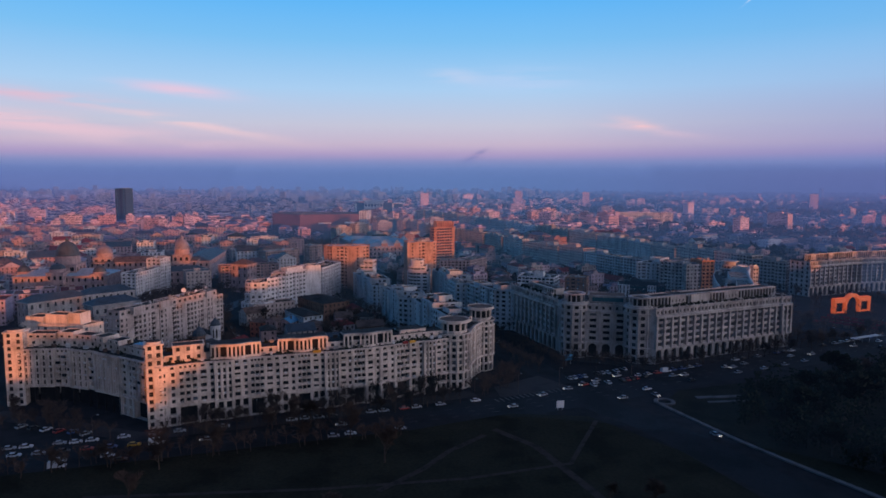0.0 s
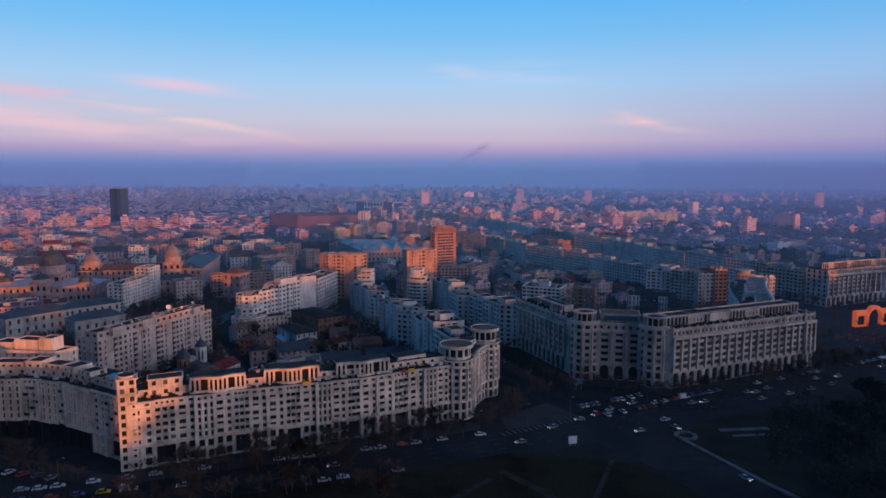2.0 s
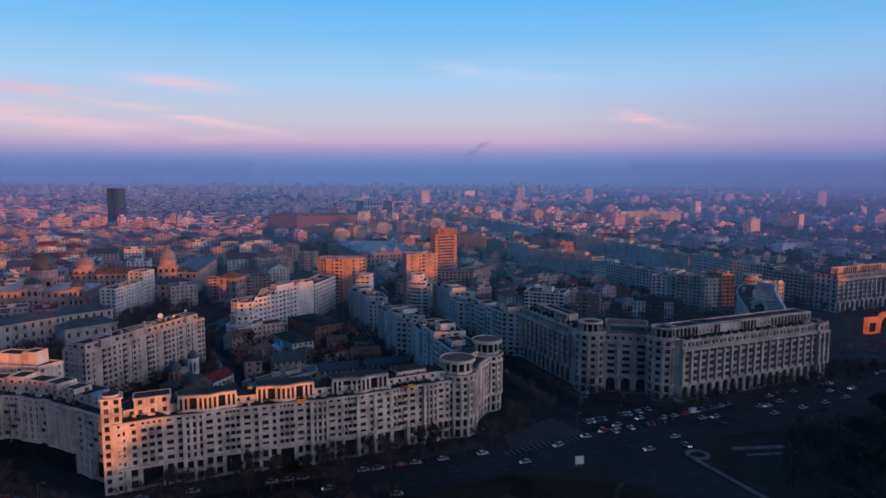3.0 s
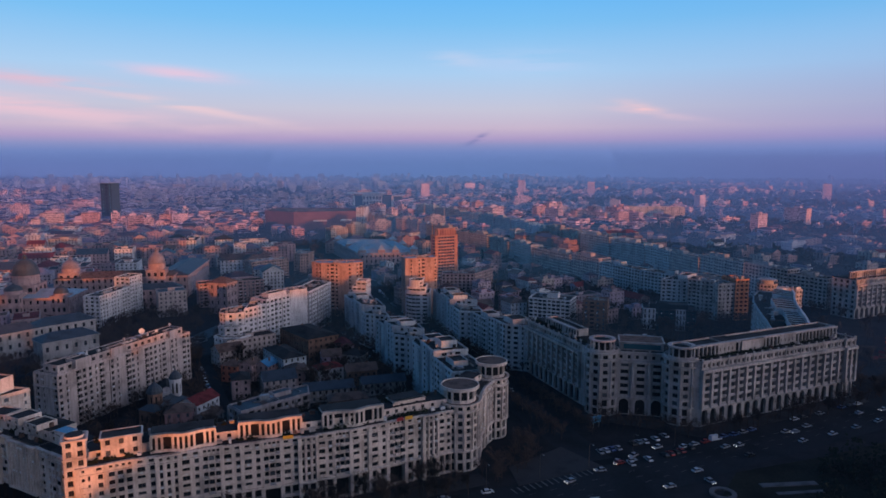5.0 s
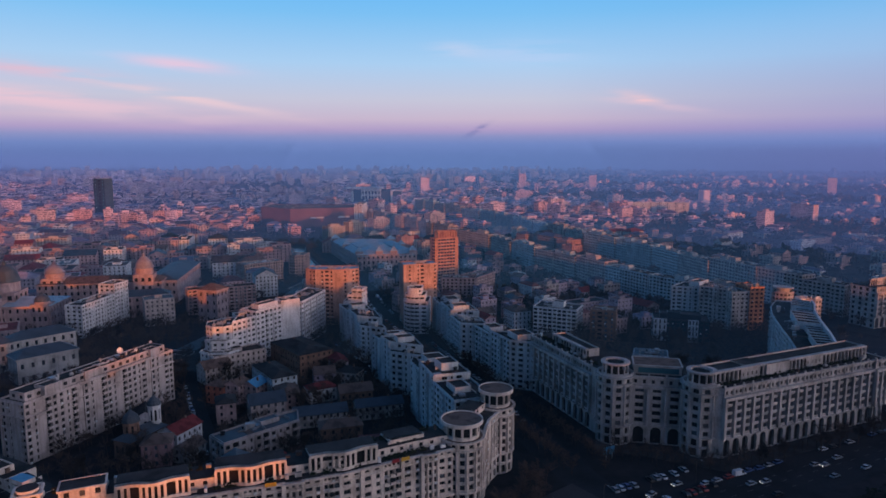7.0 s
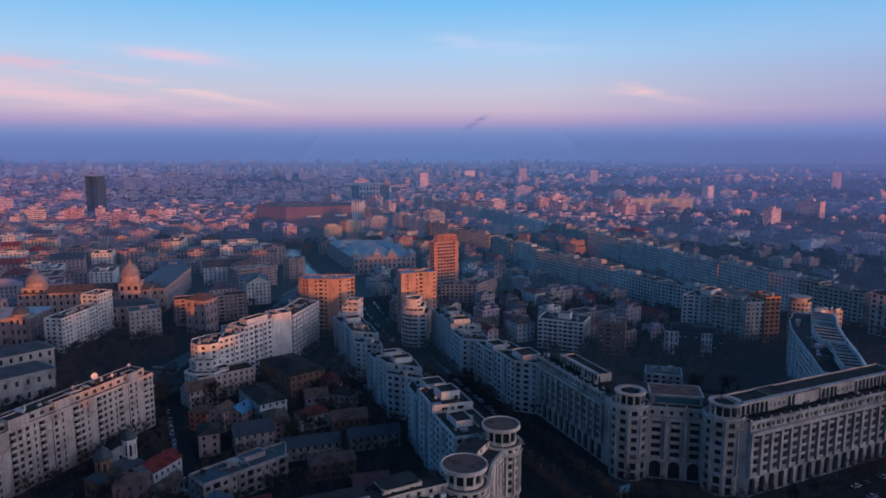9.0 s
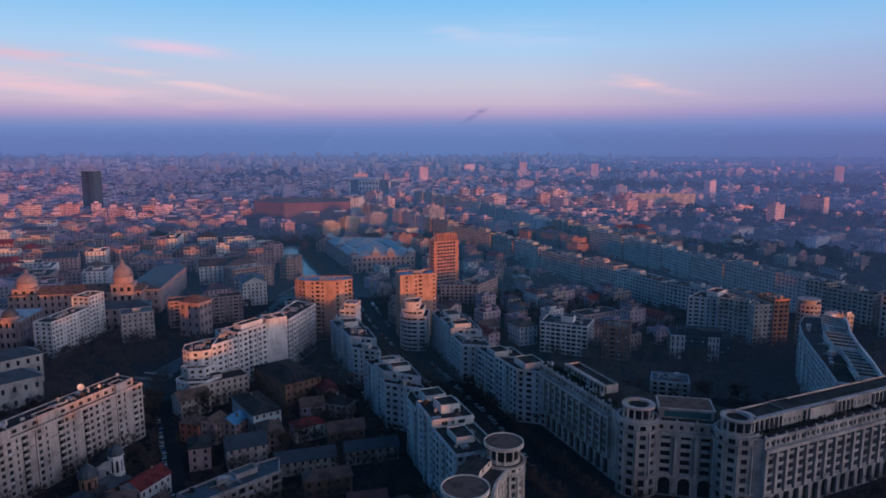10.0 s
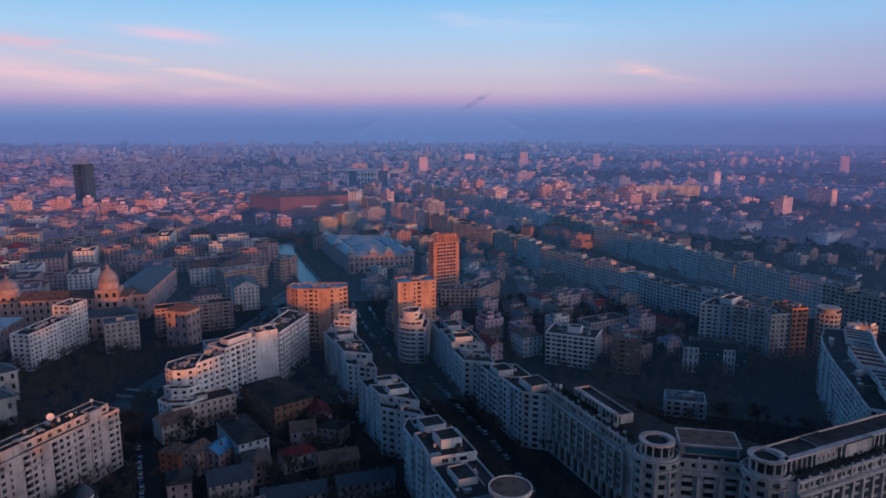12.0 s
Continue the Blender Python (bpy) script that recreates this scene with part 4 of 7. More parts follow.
def giant_front(parent, line, nb, material, pent=(0.0, 1.0, 35.0), cap=260):
    """Tall arches, five storeys of windows between giant pilasters, a deep cornice, an attic and a pergola above it."""
    base, wall = Geo(), Geo()
    lines = {q: Geo() for q in ("string_course", "great_cornice", "cornice")}
    wins, shelves, ribs = [], [], []
    for a, b in zip(line, line[1:]):
        d, n = right_of(a, b)
        L = (Vector(b) - Vector(a)).length
        k = max(1, round(L / (sum((Vector(q) - Vector(p)).length for p, q in zip(line, line[1:])) / nb)))
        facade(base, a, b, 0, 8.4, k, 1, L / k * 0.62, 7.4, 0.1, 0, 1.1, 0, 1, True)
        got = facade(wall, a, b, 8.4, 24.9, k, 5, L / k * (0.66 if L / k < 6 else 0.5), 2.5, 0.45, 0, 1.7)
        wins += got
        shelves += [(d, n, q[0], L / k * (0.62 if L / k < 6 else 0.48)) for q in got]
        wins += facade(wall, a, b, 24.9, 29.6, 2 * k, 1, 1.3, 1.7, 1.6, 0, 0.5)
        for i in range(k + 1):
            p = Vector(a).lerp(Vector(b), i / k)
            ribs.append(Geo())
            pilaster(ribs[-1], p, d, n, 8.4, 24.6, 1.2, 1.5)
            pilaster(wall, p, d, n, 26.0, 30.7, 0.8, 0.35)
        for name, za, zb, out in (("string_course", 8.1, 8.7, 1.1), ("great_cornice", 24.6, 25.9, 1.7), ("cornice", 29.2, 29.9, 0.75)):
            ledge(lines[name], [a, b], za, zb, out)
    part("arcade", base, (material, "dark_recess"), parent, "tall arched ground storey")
    w = part("wall", wall, (material,), parent)
    for q in ribs:
        part("pilaster", q, (material,), w)
    for name, q in lines.items():
        part(name, q, (material,), parent)
    glaze(w, wins, cap=cap)
    shared = {}
    for d, n, pl, width in shelves[:cap]:
        key = round(width, 1)
        if key not in shared:
            q = Geo()
            q.box((0, -0.5), (1, 0), width + 0.2, 1.0, -0.2, 0.0)
            q.box((0, -0.95), (1, 0), width + 0.2, 0.16, 0.0, 0.95)
            shared[key] = q.mesh("balcony", (material,))
        o = new("balcony", shared[key])
        o.parent = w
        c = Vector(pl[:2]) + n * 1.35
        o.matrix_basis = Matrix(((d.x, -d.y, 0, c.x), (d.y, d.x, 0, c.y), (0, 0, 1, pl[2] + 0.02), (0, 0, 0, 1)))
    if not pent:
        return
    f0, f1, top = pent
    if len(line) == 2:
        line = [tuple(Vector(line[0]).lerp(Vector(line[1]), k)) for k in (f0, f1)]
    f = behind(line, 5.0)
    g = Geo()
    ledge(g, f, top - 0.8, top, 0.5, 0, False, 1.2)
    bk = behind(line, 6.2)
    for i in range(len(f) - 1):
        g.face([(*bk[i], 29.9), (*bk[i + 1], 29.9), (*bk[i + 1], top - 0.8), (*bk[i], top - 0.8)], 1)
    per = part("pergola", g, (material, "dark_recess"), parent, "colonnaded roof pergola")
    col = Geo()
    col.box((0, 0), (1, 0), 0.6, 0.6, 0, top - 30.6)
    me = col.mesh("column", (material,))
    for a, b in zip(f, f[1:]):
        d, n = right_of(a, b)
        L = (Vector(b) - Vector(a)).length
        k = int(L / 2.4)
        for i in range(k + 1):
            o = new("column", me)
            o.parent = per
            q = Vector(a).lerp(Vector(b), i / k)
            o.matrix_basis = Matrix(((d.x, -d.y, 0, q.x), (d.y, d.x, 0, q.y), (0, 0, 1, 29.85), (0, 0, 0, 1)))
        for t in (0.2, 0.62):
            c = Vector(a).lerp(Vector(b), t) + n * 0.2
            s = Geo()
            found = facade(s, tuple(c - d * L * 0.05), tuple(c + d * L * 0.06), 29.9, top - 0.8, max(2, int(L * 0.11 / 2.2)), 1, 1.0, 1.6, 1.2, 0, 0.3)
            glaze(part("attic", s, (material,), parent), found)


R_LONG = [(111.5, 352.5), (196.0, 391.5)]
R_SIDE = [(44.5, 434.5), (64.5, 382.0)]
block_r = thing("corner_palace", (110, 390), "grey stone corner palace with arches, turrets and pergolas", "apartment building", "palatial blocks")
giant_front(block_r, R_LONG, 18, "grey_stone")
giant_front(block_r, R_SIDE, 11, "grey_stone", (0.24, 0.78, 33.4))
giant_front(block_r, [(195.5, 390), (201.8, 392.9)], 2, "grey_stone", None)
giant_front(block_r, [(78.5, 368.8), (99.5, 364.2)], 3, "grey_stone", None)
giant_front(block_r, [(201.8, 392.9), (195.6, 407.6)], 3, "grey_stone", None)
g = Geo()
p = [(64.5, 382), (66.5, 377), (78.5, 369.0), (99.5, 364.4), (111.5, 352.7), (201.7, 393.1), (195.4, 408), (118, 373), (97, 392), (84, 396), (62, 441), (44.5, 434.5)]
g.face([(x, y, 29.6) for x, y in p], 1)
for a, b in zip(p[6:], p[7:]):
    g.face([(*a, 0), (*b, 0), (*b, 29.6), (*a, 29.6)], 0)
g.face([(64.5, 382, 0), (66.5, 377, 0), (66.5, 377, 29.6), (64.5, 382, 29.6)], 0)
part("roof", g, ("grey_stone", "roof_felt"), block_r)
FOOT.append(p)
R_SHORT = [tuple(Vector(R_SIDE[0]).lerp(Vector(R_SIDE[1]), k)) for k in (0.24, 0.78)]
for line, deep, top in ((R_LONG, 15, 34.3), (R_SHORT, 12, 32.6)):
    f0, f1 = behind(line, 6.25), behind(line, deep)
    g = Geo()
    g.prism([f0[0], f0[1], f1[1], f1[0]], 29.6, top, 0, 1)
    parapet(g, [f0[0], f0[1], f1[1], f1[0]], top, 0.7)
    part("penthouse", g, ("grey_stone", "roof_felt"), block_r)
g = Geo()
cen = [(80.5, 372), (99.5, 368), (102, 380), (83, 384)]
g.prism(cen, 29.6, 33.4, 0, 1)
g.prism([(82, 371.4), (98.3, 367.9), (98.5, 368.8), (82.2, 372.3)], 30.3, 32.6, 2, 0)
ledge(g, cen, 33.0, 33.6, 0.5, 0, True)
part("roof_house", g, ("grey_stone", "roof_brown", "teal_glass"), block_r, "central roof house with a blue glazed band")
g = Geo()
for k, (c, w) in enumerate((((140, 374), 14), ((128, 372), 9))):
    g.box(c, (0.9, 0.42), w, 7, 29.6, 34.6, 0, 1)
    g.box(c, (0.9, 0.42), w + 0.8, 7.6, 34.6, 34.9, 0, 1)
part("stair_house", g, ("grey_stone", "roof_felt"), block_r)
terrace(block_r, R_LONG, 3.2, 29.62, 8, 0.85)
terrace(block_r, R_SIDE, 3.2, 29.62, 9, 0.6)
rotunda(block_r, (72.5, 372.5), 7.6, 8.4, 29.6, 35.0, 6, "grey_stone", True, 10, -3.0, 0.3, 2.3)
rotunda(block_r, (105, 360.5), 7.6, 8.4, 29.6, 35.0, 6, "grey_stone", True, 10, -3.0, 0.3, 2.3)
g = Geo()
g.face([(103, 355.5, 0), (112, 352.3, 0), (112, 352.3, 29.6), (103, 355.5, 29.6)])
g.face([(65.5, 380, 0), (67, 376, 0), (67, 376, 29.6), (65.5, 380, 29.6)])
part("pier_wall", g, ("grey_stone",), block_r)

# ---------------------------------------------------------------- apartment blocks
SHELF = {}


def balcony_mesh(w, material):
    key = (round(w, 1), material)
    if key not in SHELF:
        g = Geo()
        g.box((0, -0.55), (1, 0), w, 1.1, -0.14, 0.0)
        g.box((0, -1.05), (1, 0), w, 0.12, 0.0, 0.95)
        for x in (-w / 2 + 0.06, w / 2 - 0.06):
            g.box((x, -0.5), (1, 0), 0.12, 1.0, 0.0, 0.95)
        SHELF[key] = g.mesh("balcony", (material,))
    return SHELF[key]


VENTS = {}


def vent_mesh(k):
    if k not in VENTS:
        g = Geo()
        if k == 0:
            g.box((0, 0), (1, 0), 1.6, 1.0, 0, 1.3)
            g.box((0, 0), (1, 0), 1.9, 1.3, 1.3, 1.45)
        elif k == 1:
            g.box((0, 0), (1, 0), 3.4, 2.2, 0, 2.1)
            g.box((0, 0), (1, 0), 3.7, 2.5, 2.1, 2.28)
        else:
            g.drum((0, 0), 0.05, 0, 4.5, 5)
            g.box((0, 0), (1, 0), 1.4, 0.05, 3.6, 3.66)
            g.box((0, 0), (1, 0), 1.0, 0.05, 4.1, 4.16)
        VENTS[k] = g.mesh(("vent", "hatch", "antenna")[k], ("roof_felt" if k == 0 else "grey_stone" if k == 1 else "metal_grey",))
    return VENTS[k]


def clutter(parent, poly, z, by, avoid, rnd, most=26):
    """The small stuff of a flat roof: ducts, low walls, felt patches, chimneys and boxes."""
    area = inset(poly, by)
    c = sum((Vector(p) for p in area), Vector((0, 0))) / len(area)
    e0 = max(((Vector(b) - Vector(a)) for a, b in zip(poly, poly[1:])), key=lambda v: v.length).normalized()
    size = sum(abs((Vector(a) - c).cross(Vector(b) - c)) for a, b in zip(area, area[1:] + area[:1])) / 2
    g = Geo()
    for k in range(min(most, int(size / 11))):
        i = rnd.randrange(len(area))
        v = Vector(area[i]).lerp(Vector(area[(i + 1) % len(area)]), rnd.random()).lerp(c, rnd.random() ** 0.6)
        if any((v - q).length < r for q, r in avoid):
            continue
        kind = rnd.random()
        turn = e0 if rnd.random() < 0.6 else Vector((-e0.y, e0.x))
        if kind < 0.3:
            g.box(tuple(v), turn, rnd.uniform(2.5, 6.0), 0.3, z, z + rnd.uniform(0.4, 0.9), 0)
        elif kind < 0.55:
            g.box(tuple(v), turn, rnd.uniform(0.8, 1.6), 0.8, z, z + rnd.uniform(0.9, 1.9), 0)
        elif kind < 0.72:
            g.box(tuple(v), turn, rnd.uniform(1.5, 3.5), rnd.uniform(1.2, 2.4), z, z + rnd.uniform(0.5, 1.2), 2)
        elif kind < 0.88:
            g.box(tuple(v), turn, rnd.uniform(2.0, 5.0), rnd.uniform(1.6, 3.0), z, z + 0.12, 1)
        else:
            g.drum(tuple(v), 0.05, z, z + rnd.uniform(2.0, 4.0), 4, 3, 3)
    if g.f:
        tagged(part("roof_clutter", g, ("grey_stone", "roof_brown", "metal_grey", "metal_grey"), parent), kind="stuff")


def block(name, poly, h, label, wall="white_plaster", roof="roof_felt", bay=3.3, storey=2.9, ww=1.7, wh=1.55, group="apartment blocks",
          boxes=(), own=True, frame="brown_frame", pent=0.0, plain=(), category="apartment building", pane="window_glass", base=0.0, style="wLwn|", tier=0):
    """A flat-roofed block on a footprint that runs anticlockwise. style: its bays in turn: w window, W wide, n narrow, L loggia, o blank, | a rib."""
    c = sum((Vector(p) for p in poly), Vector((0, 0))) / len(poly)
    t = thing(name, tuple(c), label, category, group)
    FOOT.append(poly)
    g, wins, shelves = Geo(), [], []
    n = len(poly)
    nr = max(1, round((h - base) / storey))
    kinds = style.replace("|", "")
    for i in range(n):
        a, b = poly[i], poly[(i + 1) % n]
        L = (Vector(b) - Vector(a)).length
        if seen_from_path(a, b) and L > 2.5 and i not in plain:
            d, m = right_of(a, b)
            nb = max(1, int(L / bay))
            for k in range(nb):
                kind = kinds[k % len(kinds)] if nb > 2 else "w"
                p, q = tuple(Vector(a).lerp(Vector(b), k / nb)), tuple(Vector(a).lerp(Vector(b), (k + 1) / nb))
                if kind == "o":
                    g.face([(*p, base), (*q, base), (*q, h), (*p, h)])
                elif kind == "L":
                    shelves += facade(g, p, q, base, h, 1, nr, bay * 0.84, (h - base) / nr * 0.78, 0.3, 0, 1.0, 0, 1)
                else:
                    wins += facade(g, p, q, base, h, 1, nr, {"w": ww, "W": ww * 1.4, "n": ww * 0.55}[kind], wh, 0.8, 0, 0.32)
                if "|" in style and k % len(kinds) == 0:
                    pilaster(g, p, d, m, base, h + 0.3, 0.6, 0.45)
            ledge(g, [a, b], base + (h - base) / nr - 0.2, base + (h - base) / nr + 0.1, 0.3)
            ledge(g, [a, b], h - 0.3, h + 0.12, 0.4)
            if tier:
                ledge(g, [a, b], h - tier * (h - base) / nr - 0.25, h - tier * (h - base) / nr + 0.15, 0.75)
        else:
            g.face([(*a, 0), (*b, 0), (*b, h), (*a, h)])
        if base:
            g.face([(*a, 0), (*b, 0), (*b, base), (*a, base)])
    parapet(g, poly, h, 0.8)
    keep = 36 if own else 0
    for place, d, w, hh, i, k in shelves[keep:]:
        m = Vector((d.y, -d.x))
        g.box((place[0] + m.x * 1.0, place[1] + m.y * 1.0), d, w, 0.14, place[2], place[2] + 0.9)
    wl = part("wall", g, (wall, "dark_recess"), t)
    g = Geo()
    inner = inset(poly, 0.3)
    g.face([(*q, h + 0.05) for q in inner])
    part("roof", g, (roof,), t)
    if own:
        glaze(wl, wins, frame, pane)
    else:
        far_windows(wl, wins, pane)
    for place, d, w, hh, i, k in shelves[:keep]:
        o = new("balcony", balcony_mesh(w, wall))
        o.parent = wl
        m = Vector((d.y, -d.x))
        x, y = place[0] + m.x * 0.75, place[1] + m.y * 0.75
        o.matrix_basis = Matrix(((d.x, -d.y, 0, x), (d.y, d.x, 0, y), (0, 0, 1, place[2]), (0, 0, 0, 1)))
    if pent:
        p = inset(poly, pent if pent < 5 else 3)
        g = Geo()
        found = []
        for i in range(n):
            a, b = p[i], p[(i + 1) % n]
            L = (Vector(b) - Vector(a)).length
            if seen_from_path(a, b) and L > 3:
                found += facade(g, a, b, h, h + 3.1, max(1, int(L / 4)), 1, 1.9, 1.5, 0.9, 0, 0.25)
            else:
                g.face([(*a, h), (*b, h), (*b, h + 3.1), (*a, h + 3.1)])
        parapet(g, p, h + 3.1, 0.5)
        g.face([(*q, h + 3.15) for q in inset(p, 0.3)], 1)
        pw = part("penthouse", g, (wall, roof), t)
        (glaze if own else far_windows)(pw, found)
    for (x, y), along, sx, sy, hh in boxes:
        g = Geo()
        q = rect((x, y), along, sx, sy)
        g.prism(q, h, h + hh, 0, 0)
        g.face([(*v, h + hh + 0.02) for v in q], 1)
        parapet(g, q, h + hh, 0.45, 0.25)
        part("stair_house", g, (wall, roof), t)
    rnd = random.Random(int(abs(c.x * 5 + c.y * 11)))
    if wins or shelves:
        units = Geo()
        for place, d, w, hh, i, k in rnd.sample(wins + shelves, (len(wins) + len(shelves)) // 7):
            m = Vector((d.y, -d.x))
            deep = 1.15 if (place, d, w, hh, i, k) in shelves else 0.5
            units.box((place[0] + m.x * deep + d.x * rnd.uniform(-0.6, 0.6), place[1] + m.y * deep + d.y * rnd.uniform(-0.6, 0.6)), d, 0.9, 0.36, place[2] - 0.55, place[2] + 0.05)
        tagged(part("air_conditioners", units, ("white_frame",), wl), kind="stuff")
    clutter(t, poly, h + (3.15 if pent else 0.05), 4.0 if pent else 1.5, [(Vector(bx[0]), max(bx[2], bx[3]) * 0.6) for bx in boxes], rnd)
    if own:
        rnd = random.Random(int(abs(c.x * 7 + c.y * 13)))
        top = h + (3.15 if pent else 0.05)
        area = inset(poly, 4.5 if pent else 2.0)
        for k in range(5):
            e = rnd.randrange(len(area))
            v = Vector(area[e]).lerp(c, rnd.uniform(0.1, 0.9))
            if any((v - Vector(bx[0])).length < max(bx[2], bx[3]) * 0.6 for bx in boxes):
                continue
            kind = rnd.choice((0, 0, 1, 2))
            o = new(("vent", "hatch", "antenna")[kind], vent_mesh(kind))
            o.parent = t
            o.matrix_parent_inverse = Matrix.Translation(t.location).inverted()
            o.matrix_basis = pose(v.x, v.y, top, 0, 0, rnd.choice((20, 65, 110)))
    return t


# the long block with the dishes
D = [(-166, 346), (-151.5, 383), (-137, 421), (-150, 426.5), (-179, 351.5)]
block("apartment_block", D, 25, "pale pink plaster apartment block with dishes on its roof", "pink_plaster", pent=2.6, bay=2.9, ww=1.5, wh=1.6, style="|wnoLwwnLo", tier=2,
      boxes=(((-164, 360), (0.36, 0.93), 8, 6, 4.0), ((-157, 380), (0.36, 0.93), 9, 4, 3.6), ((-144, 413), (0.36, 0.93), 6, 5, 3.4)))


def dish(at, r):
    ob = thing("satellite_dish", at, "white satellite dish on a short mast on the roof", "satellite dish", "roof dishes")
    g = Geo()
    n, rings = 20, 4
    pt = lambda k, i: (r * k / rings * math.cos(math.tau * i / n), -0.28 * r * (k / rings) ** 2, r * k / rings * math.sin(math.tau * i / n))
    for k in range(rings):
        for i in range(n):
            g.face([pt(k, i), pt(k, i + 1), pt(k + 1, i + 1), pt(k + 1, i)])
            g.face([(x, y + 0.05, z) for x, y, z in (pt(k + 1, i), pt(k + 1, i + 1), pt(k, i + 1), pt(k, i))])
    o = part("reflector", g, ("white_frame",), None)
    o.parent = ob
    o.matrix_basis = pose(0, 0, 1.4 + r, -25, 0, 20)
    g = Geo()
    g.drum((0, 0), 0.09, 0, 1.5 + r, 8)
    o = part("mast", g, ("metal_grey",), None)
    o.parent = ob
    return ob


dish((-153.5, 401.0, 28.1), 1.4)
dish((-147.5, 404.5, 28.1), 0.7)
dish((-146.5, 418.5, 28.1), 0.7)

# white blocks stepping up to the river
WT = "white plaster apartment block with stepped terraces"
block("apartment_block", [(-139, 478), (-137, 470), (-132, 465.5), (-126, 466), (-122, 470), (-124, 492), (-132, 488)], 25, "white rounded end of an apartment block", "white_plaster", style="Ww", own=False)
block("terrace_step", [(-136, 464), (-131, 460), (-123, 461), (-119, 467), (-125.5, 465.6), (-132.3, 465.2)], 18, WT, "white_plaster", style="W", own=False, category="terrace", group="stepped terraces")
block("terrace_step", [(-137, 459), (-131, 454.5), (-120.5, 455.5), (-116, 462), (-119.3, 466.6), (-123, 460.7), (-131.2, 459.6), (-136.2, 463.6)], 13, WT, "white_plaster", style="W", own=False, category="terrace", group="stepped terraces")
block("apartment_block", [(-121.8, 470), (-112.7, 485), (-123.5, 492), (-124, 491)], 27, WT, "white_plaster", style="wW|w", wh=1.4)
block("apartment_block", [(-112.5, 485.2), (-102, 505), (-113, 511), (-123.4, 492.2)], 29.5, WT, "white_plaster", style="wWL|w", wh=1.4, boxes=(((-111, 500), (0.52, 0.85), 16, 6, 2.6),))
block("apartment_block", [(-102, 505.2), (-92, 512.5), (-98, 522), (-108, 514)], 31.5, "white plaster stair tower with a blank wall", "white_plaster", plain=(0,), style="w", own=False)
block("apartment_block", [(-91.5, 514), (-83, 553), (-97, 562), (-104, 522)], 29, "white plaster apartment block beside the street", "white_plaster", style="WLw|", wh=1.5)
block("apartment_tower", [(-101, 577), (-93, 571), (-70, 571.5), (-62.5, 577.5), (-64, 588), (-99, 588)], 40, "ochre apartment tower with a blue roof", "ochre_plaster", own=False, roof="roof_blue", bay=3.0, ww=1.3, wh=1.4, style="owLwo")
for k, (x0, h) in enumerate(((-71, 20), (-68.5, 24), (-66, 28), (-63.5, 31.5))):
    block("terraced_block", [(x0, 537 + 2.2 * k), (x0 + 15 - 2.5 * k, 535 + 2.2 * k), (x0 + 17 - 2.5 * k, 552), (x0 + 1, 553)], h, "white terraced block stepping back", "white_plaster", wh=1.2, ww=2.6, category="apartment building", group="terraced block", style="w", own=False)
block("apartment_tower", [(-30, 573.5), (-6, 582.5), (-10, 597), (-34, 588)], 43, "ochre apartment tower with a rounded corner", "ochre_plaster", own=False, roof="roof_blue", bay=3.0, ww=1.2, wh=1.4, style="owowLo", plain=(3,))
for k, (r, h, cut) in enumerate(((9.6, 22, 0), (8.6, 26, 2.5), (6.8, 30.5, 5))):
    bow = [(-19.5 + r * math.cos(math.radians(q)), 556 + r * math.sin(math.radians(q))) for q in range(100, 281, 20)]
    block("round_block", bow + [(-11.5 - cut, 546.5 + cut), (-10.5 - cut, 565.5 - k)], h, "white block with a bowed end and continuous balconies", "white_plaster", wh=1.3, ww=3.2, bay=3.6, group="round block", style="w", own=False)
tower = block("office_tower", [(-9, 699.5), (12, 711), (8, 719), (-13.5, 707.5)], 46.5, "tall orange brick office tower", "orange_brick", bay=2.9, ww=2.0, style="oWWWWWWo", category="office tower", own=False,
              boxes=(((0, 711), (0.88, 0.48), 19, 6, 6.2),))
for k in range(9):
    g = Geo()
    c = Vector((-9, 699.5)).lerp(Vector((12, 711)), (k + 0.5) / 9) + Vector((-0.6, 1.1))
    g.box(tuple(c), (0.88, 0.48), 0.9, 1.2, 46.5, 52.0)
    part("fin", g, ("orange_brick",), tower)
block("office_wing", [(-3, 664), (26, 663), (27, 678), (-2, 680)], 17, "ochre office wing with rows of windows", "yellow_plaster", roof="roof_slate", group="office wings", category="office building", style="w", own=False)
block("office_wing", [(26.5, 663), (45, 695), (31, 704), (14, 680)], 17, "ochre office wing with rows of windows", "yellow_plaster", roof="roof_slate", group="office wings", category="office building", style="w", own=False)

# the two rows along the side street
RM = "pale blue-grey plaster apartment block with a stepped roof"
RS = dict(wall="blue_white_plaster", group="side street blocks")
block("apartment_block", [(3, 347), (19, 352), (10.5, 375), (-5.4, 370)], 26, RM, style="|wWnL", boxes=(((5, 362), (-0.36, 0.93), 10, 7, 2.2),), **RS)
block("apartment_block", [(-5.5, 370.2), (10.4, 375.2), (3.5, 394), (-12, 390)], 28.5, RM, style="|oWnL", boxes=(((0, 383), (-0.36, 0.93), 9, 8, 3.2),), **RS)
block("apartment_block", [(-17, 404), (-12, 390.5), (3, 394.5), (-4, 413), (-16, 412)], 24.5, RM, style="wonL", boxes=(((-6, 402), (-0.36, 0.93), 9, 9, 3.6),), **RS)
block("apartment_block", [(-28.5, 430), (-9, 421), (-11.5, 428), (-30, 436)], 21.5, RM, style="wWn", **RS)
block("apartment_block", [(-29.5, 436.2), (-11.6, 428.2), (-18, 448), (-35, 447)], 25, RM, style="ownL", boxes=(((-22, 440), (-0.36, 0.93), 7, 9, 2.4),), **RS)
